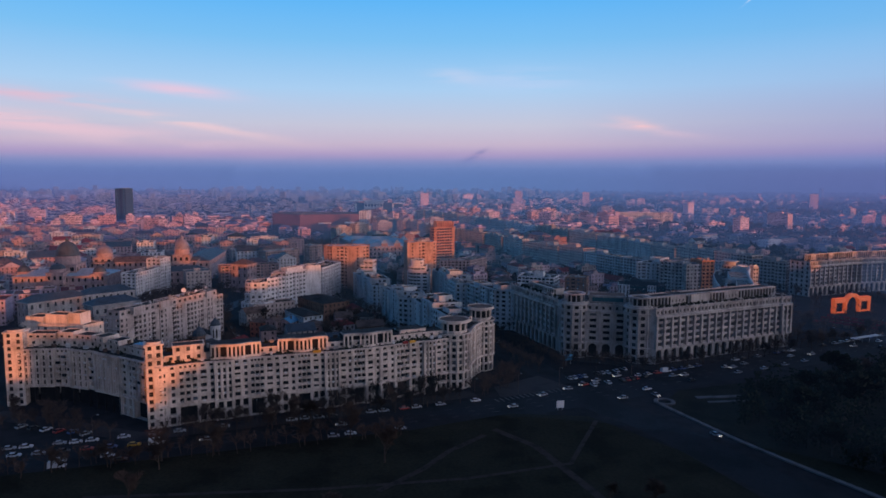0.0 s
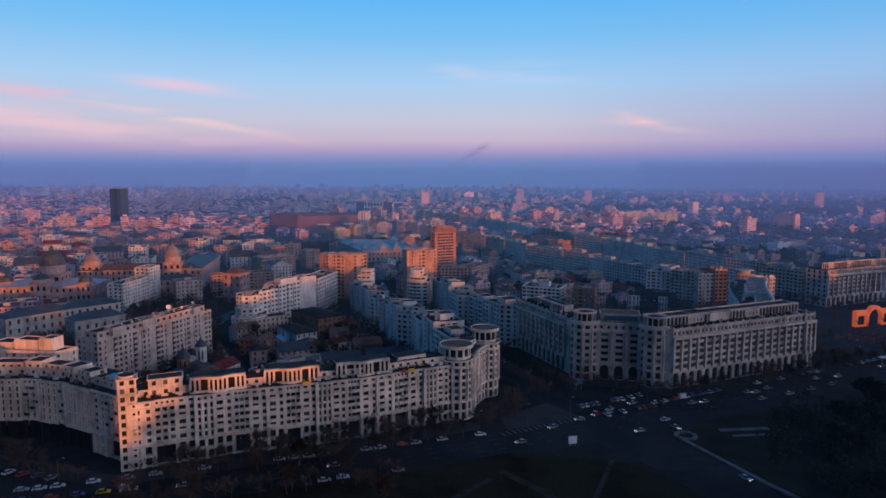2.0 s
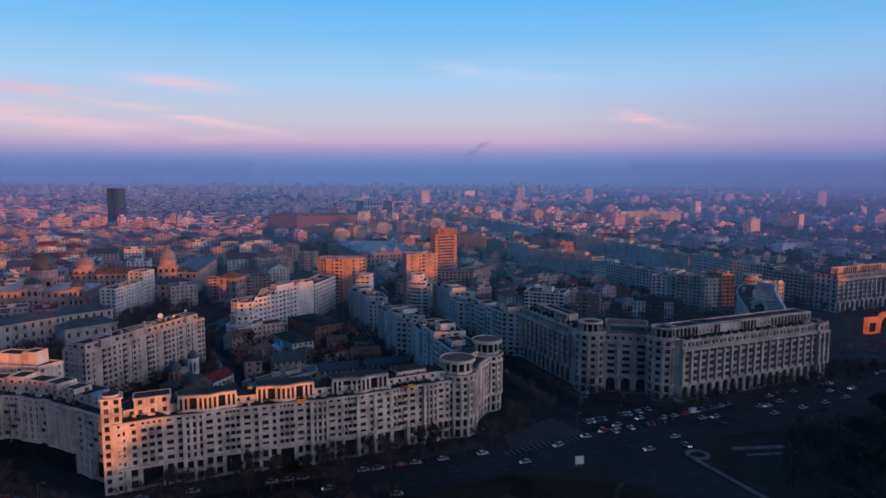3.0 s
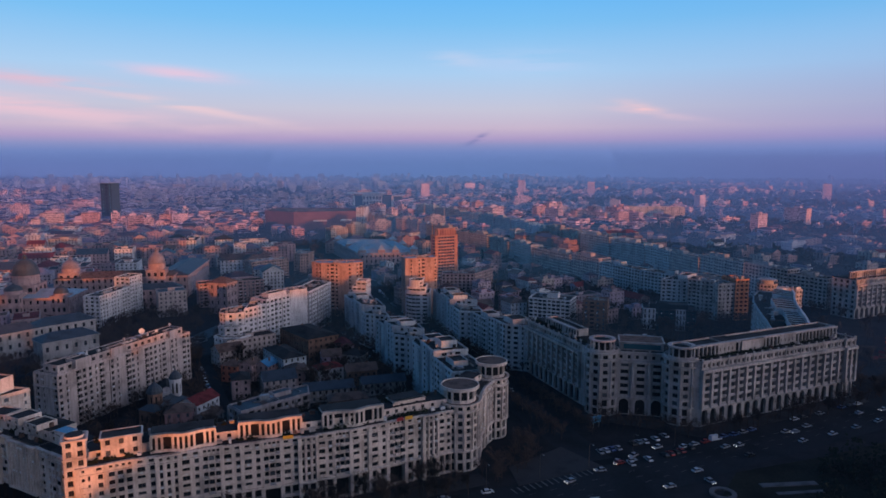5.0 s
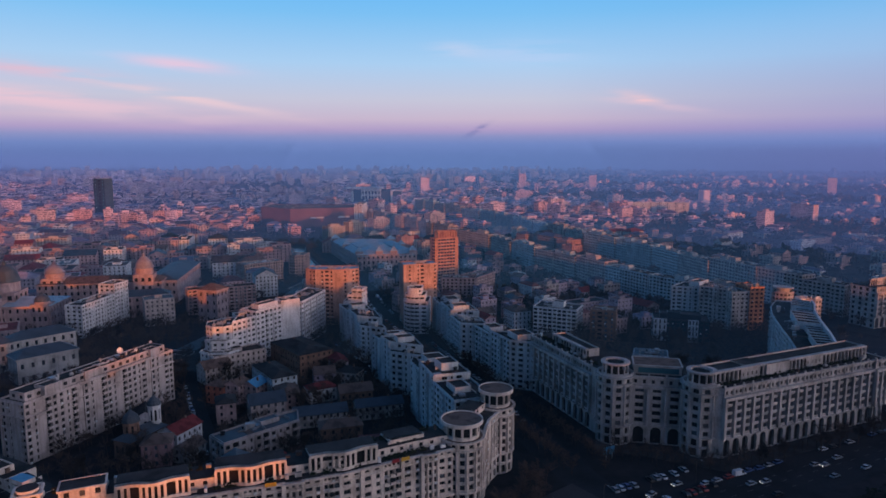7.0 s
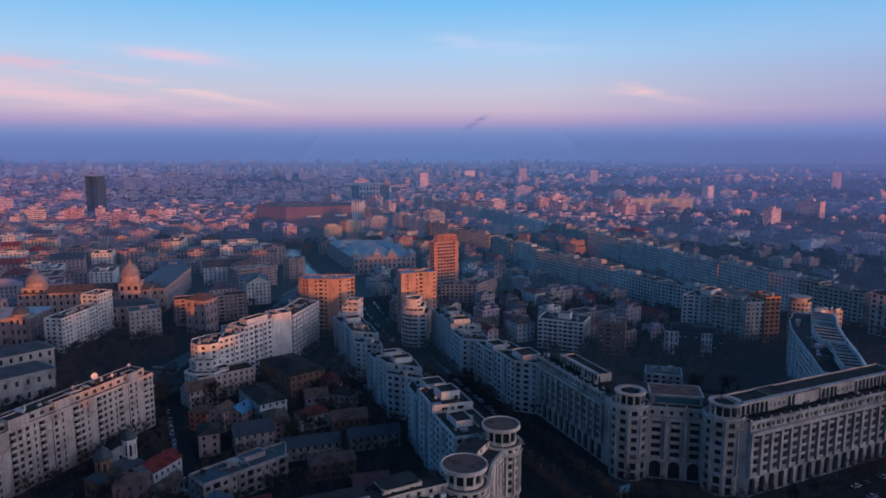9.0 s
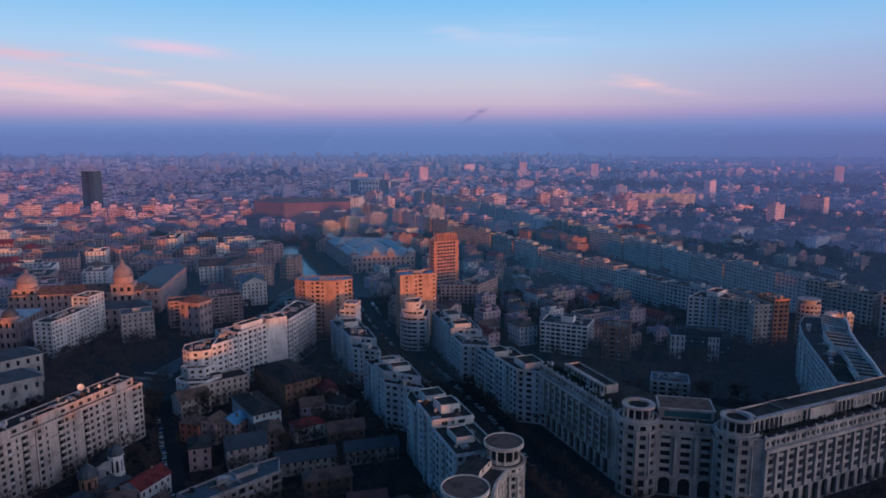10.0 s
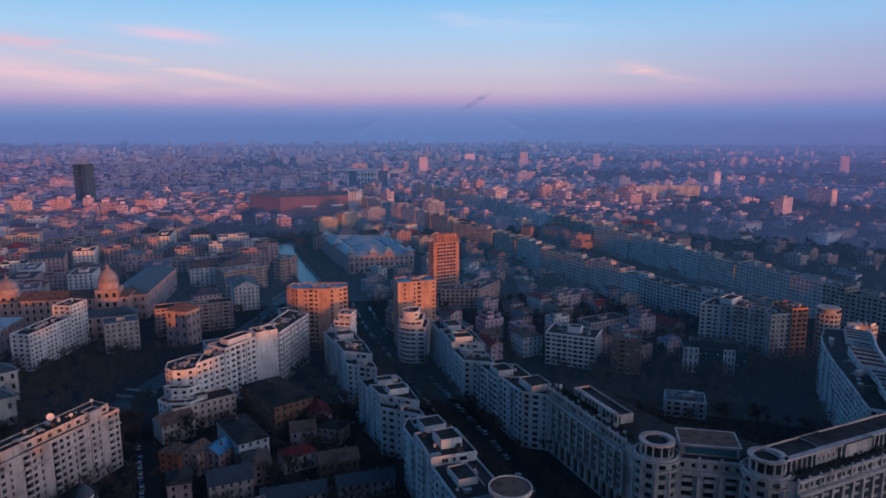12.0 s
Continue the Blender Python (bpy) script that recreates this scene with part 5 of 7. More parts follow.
block("apartment_block", [(-35.2, 447.2), (-18.2, 448.2), (-22, 462), (-41, 459)], 23, RM, style="wLo|", boxes=(((-29, 455), (-0.36, 0.93), 6, 8, 2.4),), **RS)
block("apartment_block", [(-51, 489), (-35, 482.5), (-38, 492), (-54, 497)], 20, RM, style="wnW", **RS)
block("apartment_block", [(-54, 497.2), (-38.2, 492.2), (-46, 516), (-62, 516)], 24, RM, style="oowL", **RS)
block("apartment_block", [(-62, 516.2), (-46, 516.2), (-54, 539), (-71, 537)], 22.5, RM, style="owLn", boxes=(((-58, 528), (-0.36, 0.93), 9, 9, 2.6),), **RS)
block("apartment_block", [(33.5, 437), (52, 430.5), (44, 453), (25, 457)], 25.5, RM, style="|wWnL", boxes=(((40, 444), (-0.36, 0.93), 12, 10, 2.8),), **RS)
block("apartment_block", [(25, 457.2), (44, 453.2), (35, 478), (16, 479)], 23.5, RM, style="|LWLn", boxes=(((27, 468), (-0.36, 0.93), 10, 8, 2.4),), **RS)
block("apartment_block", [(9, 489.5), (25, 486), (21, 505), (3.5, 509)], 21.5, RM, style="wnWw", **RS)
block("apartment_block", [(3.5, 509.2), (21, 505.2), (15, 531), (-3, 534)], 25, RM, style="oWnL|", boxes=(((9, 515), (-0.25, 0.96), 9, 10, 2.6),), **RS)
block("apartment_block", [(-3, 534.2), (15, 531.2), (9, 555), (-8.5, 557)], 23, RM, style="oLnW|", boxes=(((4, 545), (-0.25, 0.96), 12, 8, 2.6),), **RS)

# courtyard buildings behind the corner palace
block("apartment_block", [(60, 546), (87, 533.5), (95, 551), (68, 565)], 19, "blue-white apartment block with white balcony frames", "white_plaster", bay=3.0, ww=1.9, wh=1.7, style="WLW", own=False, boxes=(((78, 548), (0.9, -0.42), 8, 6, 3.6),))
block("brick_block", [(96, 531), (111, 526), (116, 540), (101, 545)], 20, "brown brick apartment block", "brown_brick", own=False, roof="roof_brown")
office = block("office_block", [(138, 532), (172, 523), (177, 540), (142, 549)], 14.0, "office block with a dark glazed middle and white ends", "dark_cladding", ww=2.6, wh=2.3, own=False, pane="teal_glass", style="w", category="office building", boxes=(((157, 537), (0.97, -0.25), 26, 10, 3.0), ((152, 535), (0.97, -0.25), 8, 5, 4.4)))
for x0, x1 in ((0.0, 0.24), (0.62, 0.8)):
    g = Geo()
    p, q = Vector((138, 532)).lerp(Vector((172, 523)), x0), Vector((138, 532)).lerp(Vector((172, 523)), x1)
    d, n = right_of(p, q)
    p, q = p + n * 0.9, q + n * 0.9
    found = facade(g, tuple(p), tuple(q), 0, 14.8, 3, 4, 0.9, 2.6, 0.6, 0, 0.4)
    for a, b in ((tuple(p - n * 1.2), tuple(p)), (tuple(q), tuple(q - n * 1.2))):
        g.face([(*a, 0), (*b, 0), (*b, 14.8), (*a, 14.8)])
    g.face([(*p, 14.8), (*q, 14.8), (*(q - n * 1.2), 14.8), (*(p - n * 1.2), 14.8)])
    far_windows(part("white_bay", g, ("white_plaster",), office, "white end bay with narrow windows"), found)
block("low_annex", [(108, 470), (126, 465), (130, 478), (112, 483)], 8, "low blue plaster annex in the courtyard", "blue_white_plaster", roof="roof_slate", category="annex")
block("apartment_tower", [(168, 588), (186, 582), (203, 597), (184, 606)], 25, "white apartment block with a stepped roof", "white_plaster", own=False, boxes=(((190, 594), (0.75, 0.66), 14, 8, 3.4),))
block("apartment_block", [(183.5, 574), (198, 560.5), (206, 571), (191, 585)], 28, "grey plaster apartment block beside a balconied one", "grey_stone", own=False)
# one block in two: its sunlit end has the orange light in the wall colour
block("apartment_block", [(199, 555), (212, 557.3), (209, 574), (196, 572)], 27, "grey plaster apartment block beside a sunlit one", "grey_stone", own=False, style="wnw")
block("apartment_block", [(212.3, 556.6), (223, 558.6), (220, 576), (209.4, 574.2)], 30, "orange brick apartment block with columns of balconies", "orange_brick", style="|LL")
LEFT_RIM = [(214, 524), (203.5, 508), (198, 496), (193.5, 485), (189.5, 473), (186, 462), (182, 449), (178, 435), (174, 423), (170.5, 412)]
RIGHT_RIM = [(187, 405), (197, 430), (207, 458), (216, 480), (225, 497), (229, 508)]
crescent = block("curved_block", LEFT_RIM + RIGHT_RIM + [(222, 521)], 28, "curved white apartment block with terraced roof storeys", "blue_white_plaster", style="wWL")
rim = Geo()
for a, b in zip(RIGHT_RIM, RIGHT_RIM[1:]):
    d, n = right_of(a, b)
    rim.prism([tuple(Vector(a) + n * 0.1), tuple(Vector(b) + n * 0.1), tuple(Vector(b) - n * 0.9), tuple(Vector(a) - n * 0.9)], 28, 32.4, 0, 0)
part("rim_wall", rim, ("white_plaster",), crescent, "raised pale rim along the curved roof")


def along(line, f):
    """The point a share f of the way along a line."""
    lens = [(Vector(b) - Vector(a)).length for a, b in zip(line, line[1:])]
    want = f * sum(lens)
    for (a, b), L in zip(zip(line, line[1:]), lens):
        if want <= L:
            return Vector(a).lerp(Vector(b), want / L)
        want -= L
    return Vector(line[-1])


for f0, f1, w0, h in ((0.02, 0.2, 0.45, 31.4), (0.2, 0.36, 0.55, 30.2), (0.36, 0.6, 0.4, 31.8), (0.6, 0.78, 0.55, 30.4), (0.78, 0.97, 0.48, 31.2)):
    g = Geo()
    right, left = RIGHT_RIM[::-1], LEFT_RIM
    p = [along(left, f0).lerp(along(right, f0), w0), along(left, f1).lerp(along(right, f1), w0), along(left, f1).lerp(along(right, f1), 0.93), along(left, f0).lerp(along(right, f0), 0.93)]
    p = [tuple(q) for q in p]
    found = facade(g, p[0], p[1], 28, h, 4, 1, 2.0, 1.5, 0.6, 0, 0.4)
    for i in (1, 2, 3):
        g.face([(*p[i], 28), (*p[(i + 1) % 4], 28), (*p[(i + 1) % 4], h), (*p[i], h)])
    parapet(g, p, h, 0.45)
    g.face([(*q, h + 0.03) for q in p], 1)
    for k in (0.25, 0.5, 0.75):
        a, b = Vector(p[0]).lerp(Vector(p[1]), k), Vector(p[3]).lerp(Vector(p[2]), k)
        g.box(tuple((a + b) / 2), tuple(b - a), (b - a).length, 0.35, h, h + 0.55, 0)
    far_windows(part("roof_storey", g, ("blue_white_plaster", "roof_felt"), crescent, "set-back roof storey with a felt roof"), found)
hook = [(233.5 + r * math.cos(math.radians(q)), 518 + r * math.sin(math.radians(q))) for r, span in ((9.5, range(20, 201, 15)), (4.2, range(200, 19, -15))) for q in span]
end = block("curved_end", hook, 29.5, "hooked end of a curved block with rounded balconies", "grey_stone", style="LL", bay=2.6, own=False, group="palatial blocks")
g = Geo()
for q in range(30, 200, 28):
    c = (233.5 + 7 * math.cos(math.radians(q)), 518 + 7 * math.sin(math.radians(q)))
    g.box(c, (math.cos(math.radians(q)), math.sin(math.radians(q))), 4.6, 0.5, 30.2, 31.6)
part("roof_rib", g, ("white_plaster",), end, "radial pale roof walls")
disc = block("round_corner_block", [(238 + 7 * math.cos(math.tau * i / 16), 563 + 7 * math.sin(math.tau * i / 16)) for i in range(16)], 26.5, "grey round corner block under a flat disc roof", "grey_stone", style="w", own=False)
g = Geo()
g.drum((238, 563), 4.5, 26.5, 29.4, 20)
g.drum((238, 563), 6.8, 29.4, 30.0, 28)
part("disc_roof", g, ("grey_stone",), disc, "flat disc roof on a drum")
g_t = thing("corner_palace", (350, 590), "grey stone palace front beyond the square", "apartment building", "palatial blocks")
giant_front(g_t, [(303, 561), (350, 583.5), (398, 598)], 18, "grey_stone", (0.0, 1.0, 35.0), 40)
g = Geo()
p = [(303, 561), (350, 583.5), (398, 598), (392, 616), (344, 602), (295, 578)]
g.face([(x, y, 29.6) for x, y in p], 1)
for i in (2, 3, 4):
    a, b = p[i], p[(i + 1) % 6]
    g.face([(*a, 0), (*b, 0), (*b, 29.6), (*a, 29.6)], 0)
facade(g, p[5], p[0], 0.0, 29.0, 4, 8, 2.2, 2.2, 0.7, 0, 0.6, 0, 2)
part("roof", g, ("grey_stone", "roof_felt", "dark_recess"), g_t)
block("rear_block", [(-194, 310), (-163, 305), (-158, 314), (-190, 322)], 30.0, "cream stepped block behind the curved wing", "cream_stone", own=False, style="won",
      boxes=(((-188, 315), (0.97, -0.18), 9, 8, 3.0), ((-177, 313), (0.97, -0.18), 11, 7, 4.4), ((-168, 312), (0.97, -0.18), 6, 7, 5.2)))

# rows of flats along the boulevard
random.seed(5)
for row, line in enumerate(([(10, 973), (53, 905), (94, 798), (124, 736), (144, 698), (169, 649), (199, 609), (213, 577)],
                            [(-63, 1547), (0, 1400), (60, 1268), (127, 1080), (170, 924), (220, 811), (244, 715), (264, 661), (283, 622), (301, 595)],
                            [(-150, 1300), (-95, 1190), (-40, 1085), (5, 990)],)):
    for a, b in zip(line, line[1:]):
        a, b = Vector(a), Vector(b)
        n = max(1, round((b - a).length / 62))
        for k in range(n):
            p, q = a.lerp(b, k / n + 0.01), a.lerp(b, (k + 1) / n - 0.01)
            d, m = right_of(p, q)
            p, q = p + m * random.uniform(-2, 0), q + m * 0
            poly = [tuple(p), tuple(q), tuple(q - m * 15), tuple(p - m * 15)]
            h = random.choice((22.5, 24, 25.5, 25.5, 27))
            bx = [(tuple(p.lerp(q, random.uniform(0.15, 0.85)) - m * 7), tuple(d), random.uniform(6, 13), 6, random.uniform(2.4, 3.6)) for _ in range(2)]
            block("row_of_flats", poly, h, "long grey plaster block of flats on the boulevard", random.choice(("blue_white_plaster", "grey_stone", "blue_white_plaster", "grey_stone", "pink_plaster")), own=False, tier=random.choice((0, 1, 2)), boxes=bx, group="boulevard flats", ww=1.8, bay=3.4, style="wLwW")

for x, y, w, h in ((-150, 1010, 26, 25), (-128, 1050, 24, 27), (-97, 1098, 28, 27), (-60, 1140, 28, 28), (-15, 1176, 30, 28)):
    q = rect((x, y), (0.78, 0.62), w, 15)
    block("apartment_block", q, h, "pale pink block of flats with bays behind the courthouse", "pink_plaster", own=False, style="|wLw", group="flats behind the courthouse", boxes=(((x, y), (0.78, 0.62), w * 0.55, 7, 3.0),))
block("corner_house", [(-157, 771), (-150, 766), (-142, 770), (-139, 786), (-157, 790)], 21, "ochre corner house with a rounded front by the river", "ochre_plaster", own=False, style="|wnw", roof="roof_slate", group="riverside houses", bay=2.6)
block("corner_house", [(-186, 716), (-157, 744), (-166, 757), (-198, 731)], 19.5, "ochre stone house front by the river", "ochre_plaster", own=False, style="|wnw", roof="roof_slate", group="riverside houses", bay=2.6, tier=1)

# ---------------------------------------------------------------- landmarks further off
block("shopping_centre", [(-309, 1240), (-250, 1196), (-150, 1228), (-150, 1290), (-300, 1300)], 33, "broad red-brown shopping centre", "maroon_panel", roof="roof_brown", own=False, style="o", bay=9, storey=11, category="shopping centre", group="landmarks")
block("shopping_centre", [(-150, 1228), (-138, 1232), (-134, 1276), (-150, 1290)], 38, "white glazed corner of the shopping centre", "white_plaster", own=False, category="shopping centre", group="landmarks")

mall = [o for o in scene.objects if o.name.startswith("shopping_centre")][0]
for f0, f1, z0, z1 in ((0.3, 0.52, 17, 19.4), (0.74, 0.92, 17, 20)):
    a, b = Vector((-250, 1196)).lerp(Vector((-150, 1228)), f0), Vector((-250, 1196)).lerp(Vector((-150, 1228)), f1)
    d, n = right_of(a, b)
    g = Geo()
    g.box(tuple((a + b) / 2 + n * 0.5), tuple(d), (b - a).length, 0.6, z0, z1)
    part("sign", g, ("white_plaster",), mall, "pale lettering strip")


def library():
    t = thing("library", (-176, 1741), "white colonnaded library with thin roof slabs", "library")
    for x0, x1, h, dp in ((-200, -153, 38, 40),):
        g = Geo()
        w = facade(g, (x0, 1741), (x1, 1741), 0, h - 3, 6, 3, 4.0, 7.0, 2.2, 0, 1.5, 0, 1)
        g.prism([(x0, 1741.2), (x1, 1741.2), (x1, 1741 + dp), (x0, 1741 + dp)], h - 3, h, 0, 0)
        g.face([(x1, 1741, 0), (x1, 1781, 0), (x1, 1781, h), (x1, 1741, h)])
        part("portico", g, ("white_plaster", "dark_recess"), t)
    for x in (-222, -127):
        g = Geo()
        g.box((x, 1745), (1, 0), 5, 8, 0, 33)
        part("pylon", g, ("white_plaster",), t)
    for x0, x1, z in ((-238, -148, 39), (-128, -100, 33)):
        g = Geo()
        g.box(((x0 + x1) / 2, 1760), (1, 0), x1 - x0, 44, z, z + 2)
        part("roof_slab", g, ("white_plaster",), t)
    g = Geo()
    g.prism([(-226, 1748), (-104, 1748), (-104, 1800), (-226, 1800)], 0, 34, 0, 1)
    part("body", g, ("dark_cladding", "roof_felt"), t, "dark glazed body")


library()
block("hotel_tower", [(-642, 1345), (-622, 1345), (-614, 1360), (-634, 1364)], 76, "dark glazed hotel tower", "dark_cladding", own=False, plain=(1,), ww=1.2, bay=6, storey=6, category="tower", group="landmarks", pane="teal_glass")
block("apartment_slab", [(381, 1480), (494, 1470), (496, 1484), (382, 1494)], 24, "long pale slab of flats in the sun", "white_plaster", own=False, group="landmarks", bay=4)
block("apartment_slab", [(362, 1560), (380, 1556), (382, 1570), (364, 1574)], 34, "narrow pale tower of flats", "white_plaster", own=False, group="landmarks")


def hip(g, poly, z, rise, mi=0, over=0.5):
    """A hipped or pointed roof over a four-cornered plan."""
    p = [Vector(q) for q in inset(poly, -over)]
    if (p[1] - p[0]).length < (p[2] - p[1]).length:
        p = p[1:] + p[:1]
    half = (p[2] - p[1]).length / 2
    m0, m1 = (p[3] + p[0]) / 2, (p[1] + p[2]) / 2
    d = (m1 - m0).normalized()
    L = (m1 - m0).length
    k = min(half * 0.9, L * 0.49)
    r0, r1 = m0 + d * k, m1 - d * k
    a, b, c, e = [(*q, z) for q in p]
    t0, t1 = (*r0, z + rise), (*r1, z + rise)
    g.face([a, b, t1, t0], mi)
    g.face([b, c, t1], mi)
    g.face([c, e, t0, t1], mi)
    g.face([e, a, t0], mi)
    g.face([e, c, b, a], mi)


def gable(g, poly, z, rise, mi=0, wall=1, over=0.5):
    p = [Vector(q) for q in poly]
    if (p[1] - p[0]).length < (p[2] - p[1]).length:
        p = p[1:] + p[:1]
    d = (p[1] - p[0]).normalized()
    e = (p[3] - p[0]).normalized()
    for m0, q0, q1 in (((p[3] + p[0]) / 2, p[3], p[0]), ((p[1] + p[2]) / 2, p[1], p[2])):
        g.face([(*q0, z), (*q1, z), (*m0, z + rise)], wall)
    o = [p[0] - d * over - e * over, p[1] + d * over - e * over, p[2] + d * over + e * over, p[3] - d * over + e * over]
    drop = rise * over / ((p[3] - p[0]).length / 2)
    t0, t1 = (o[0] + o[3]) / 2, (o[1] + o[2]) / 2
    zz = z - drop
    up = 0.18
    for k in (0, up):
        g.face([(*o[0], zz + k), (*o[1], zz + k), (*t1, z + rise + k), (*t0, z + rise + k)], mi)
        g.face([(*o[2], zz + k), (*o[3], zz + k), (*t0, z + rise + k), (*t1, z + rise + k)], mi)


def house(c, along, sx, sy, h, kind, wall, roof, label, rise=None, group="old houses", own=False, category="house", chimney=True, storey=3.2):
    poly = rect(c, along, sx, sy)
    t = thing("house", c, label, category, group)
    FOOT.append(poly)
    g, wins = Geo(), []
    for i in range(4):
        a, b = poly[i], poly[(i + 1) % 4]
        L = (Vector(b) - Vector(a)).length
        if seen_from_path(a, b):
            wins += facade(g, a, b, 0, h, max(1, int(L / 3.0)), max(1, round(h / storey)), 1.1, 1.6, 0.9, 0, 0.22)
        else:
            g.face([(*a, 0), (*b, 0), (*b, h), (*a, h)])
    ledge(g, poly, h - 0.35, h, 0.3, 0, True)
    rise = rise or min(sx, sy) * 0.27
    r = Geo()
    if kind == "gable":
        gable(r, poly, h, rise, 0, 1)
    elif kind == "hip":
        hip(r, poly, h, rise)
    else:
        parapet(r, poly, h, 0.7, 0.3, 1)
        r.face([(*q, h + 0.05) for q in inset(poly, 0.3)], 0)
        r.box(c, along, min(5, sx * 0.4), min(4, sy * 0.4), h, h + 2.4, 1, 0)
        chimney = False
    wl = part("wall", g, (wall,), t)
    part("roof", r, (roof, wall), t)
    if own:
        glaze(wl, wins)
    elif wins:
        far_windows(wl, wins)
    if chimney:
        k = Geo()
        q = Vector(c) + Vector(along).normalized() * sx * 0.22
        k.box(tuple(q), along, 0.8, 0.6, h + rise * 0.3, h + rise + 0.9)
        part("chimney", k, ("brown_brick",), t)
    OCC.append((c[0], c[1], max(sx, sy) * 0.52))
    return t


OCC = []
for ob in list(scene.objects):
    if ob.parent is None and ob.data is None:
        for ch in ob.children:
            if ch.type == "MESH" and ch.name.startswith(("wall", "roof", "arcade", "attic", "portico", "body")) and ob.name != "palace":
                n = len(ch.data.vertices)
                for k in range(0, n, max(1, n // 60)):
                    co = ch.data.vertices[k].co
                    OCC.append((co.x, co.y, 7.0))
LINES = [(AVENUE, 17), (RIVER, 17), (LOWER_RIVER, 9), ([(58, 318), (48, 345), (34, 385), (18, 430), (-2, 485), (-24, 545), (-48, 610), (-70, 690), (-90, 760)], 10),
         ([(330, 520), (262, 600), (215, 690), (170, 790), (120, 910), (55, 1060), (-20, 1240), (-120, 1480), (-190, 1690)], 18),
         ([(-80, 300), (-93, 350), (-115, 395), (-136, 440), (-150, 490), (-175, 560)], 5)]


def near_line(x, y, line, r):
    p = Vector((x, y))
    for a, b in zip(line, line[1:]):
        a, b = Vector(a), Vector(b)
        ab = b - a
        t = min(1, max(0, (p - a).dot(ab) / ab.length_squared))
        if (p - a - ab * t).length < r:
            return True
    return False


def is_free(x, y, r):
    return not any((x - a) ** 2 + (y - b) ** 2 < (r + q) ** 2 for a, b, q in OCC) and not any(near_line(x, y, l, w + r) for l, w in LINES)


def inside(x, y, poly):
    hit = False
    for (ax, ay), (bx, by) in zip(poly, poly[1:] + poly[:1]):
        if (ay > y) != (by > y) and x < (bx - ax) * (y - ay) / (by - ay) + ax:
            hit = not hit
    return hit


# the old houses behind the pavilioned block
N = (0.36, 0.93)
house((-113, 418), (0.9, -0.3), 10, 9, 9, "hip", "red_plaster", "roof_brown", "red plaster house with a brown hipped roof", own=True)
house((-104, 417), (0.9, -0.3), 8, 9, 10, "gable", "yellow_plaster", "roof_brown", "yellow plaster house with a gabled roof", own=True)
house((-96, 419), (0.9, -0.3), 9, 10, 9, "gable", "yellow_plaster", "roof_blue", "yellow house with a blue metal roof", own=True)
house((-113, 366), N, 15, 10, 8, "gable", "white_plaster", "roof_red", "pale house with a red gabled roof", own=True)
house((-104, 352), N, 10, 8, 6, "gable", "grey_stone", "roof_brown", "small grey house with a brown roof", own=True)
house((-63, 420), (0.85, 0.5), 14, 9, 7, "hip", "white_plaster", "roof_red", "white house with a red hipped roof", own=True)
house((-126, 449), (0.75, 0.66), 15, 12, 9, "gable", "pink_plaster", "roof_brown", "pink house with a brown gabled roof", own=True)
house((-118, 463), (0.76, 0.6), 30, 12, 12.5, "flat", "pink_plaster", "roof_felt", "pale pink house with a blank end wall", own=True)
house((-89, 431), (-0.58, 0.81), 29, 13, 12, "hip", "blue_white_plaster", "roof_felt", "grey-green house with a dark low roof", rise=2.0, own=True)
house((-83, 469), (-0.64, 0.77), 36, 20, 14, "hip", "brown_brick", "roof_felt", "large dark brick house with a low dark roof", own=True, rise=2.4)
house((-58, 390), (0.95, 0.3), 24, 10, 6, "gable", "grey_stone", "roof_slate", "low house with a blue-grey metal roof", own=True)
house((-32, 399), (0.95, 0.3), 22, 9, 6.5, "gable", "grey_stone", "roof_slate", "low house with a blue-grey metal roof", own=True)
house((-46, 372), (0.95, 0.3), 18, 9, 7, "hip", "brown_brick", "roof_brown", "brown house with a hipped roof", own=True)
house((-45, 414), (0.95, 0.3), 16, 10, 8, "gable", "brown_brick", "roof_brown", "brown brick house with a gabled roof", own=True)
house((-52, 446), (0.9, -0.3), 12, 10, 7, "hip", "grey_stone", "roof_felt", "grey house with a dark hipped roof", own=True)
block("low_block", [(-95, 351), (-87, 343), (-63, 367), (-66, 379), (-79, 369)], 10, "low curved pale block with a metal roof", "pink_plaster", roof="roof_slate", category="house", group="old houses", boxes=(((-76, 366), (0.7, 0.7), 9, 5, 1.6),))
OCC.append((-78, 362, 15))


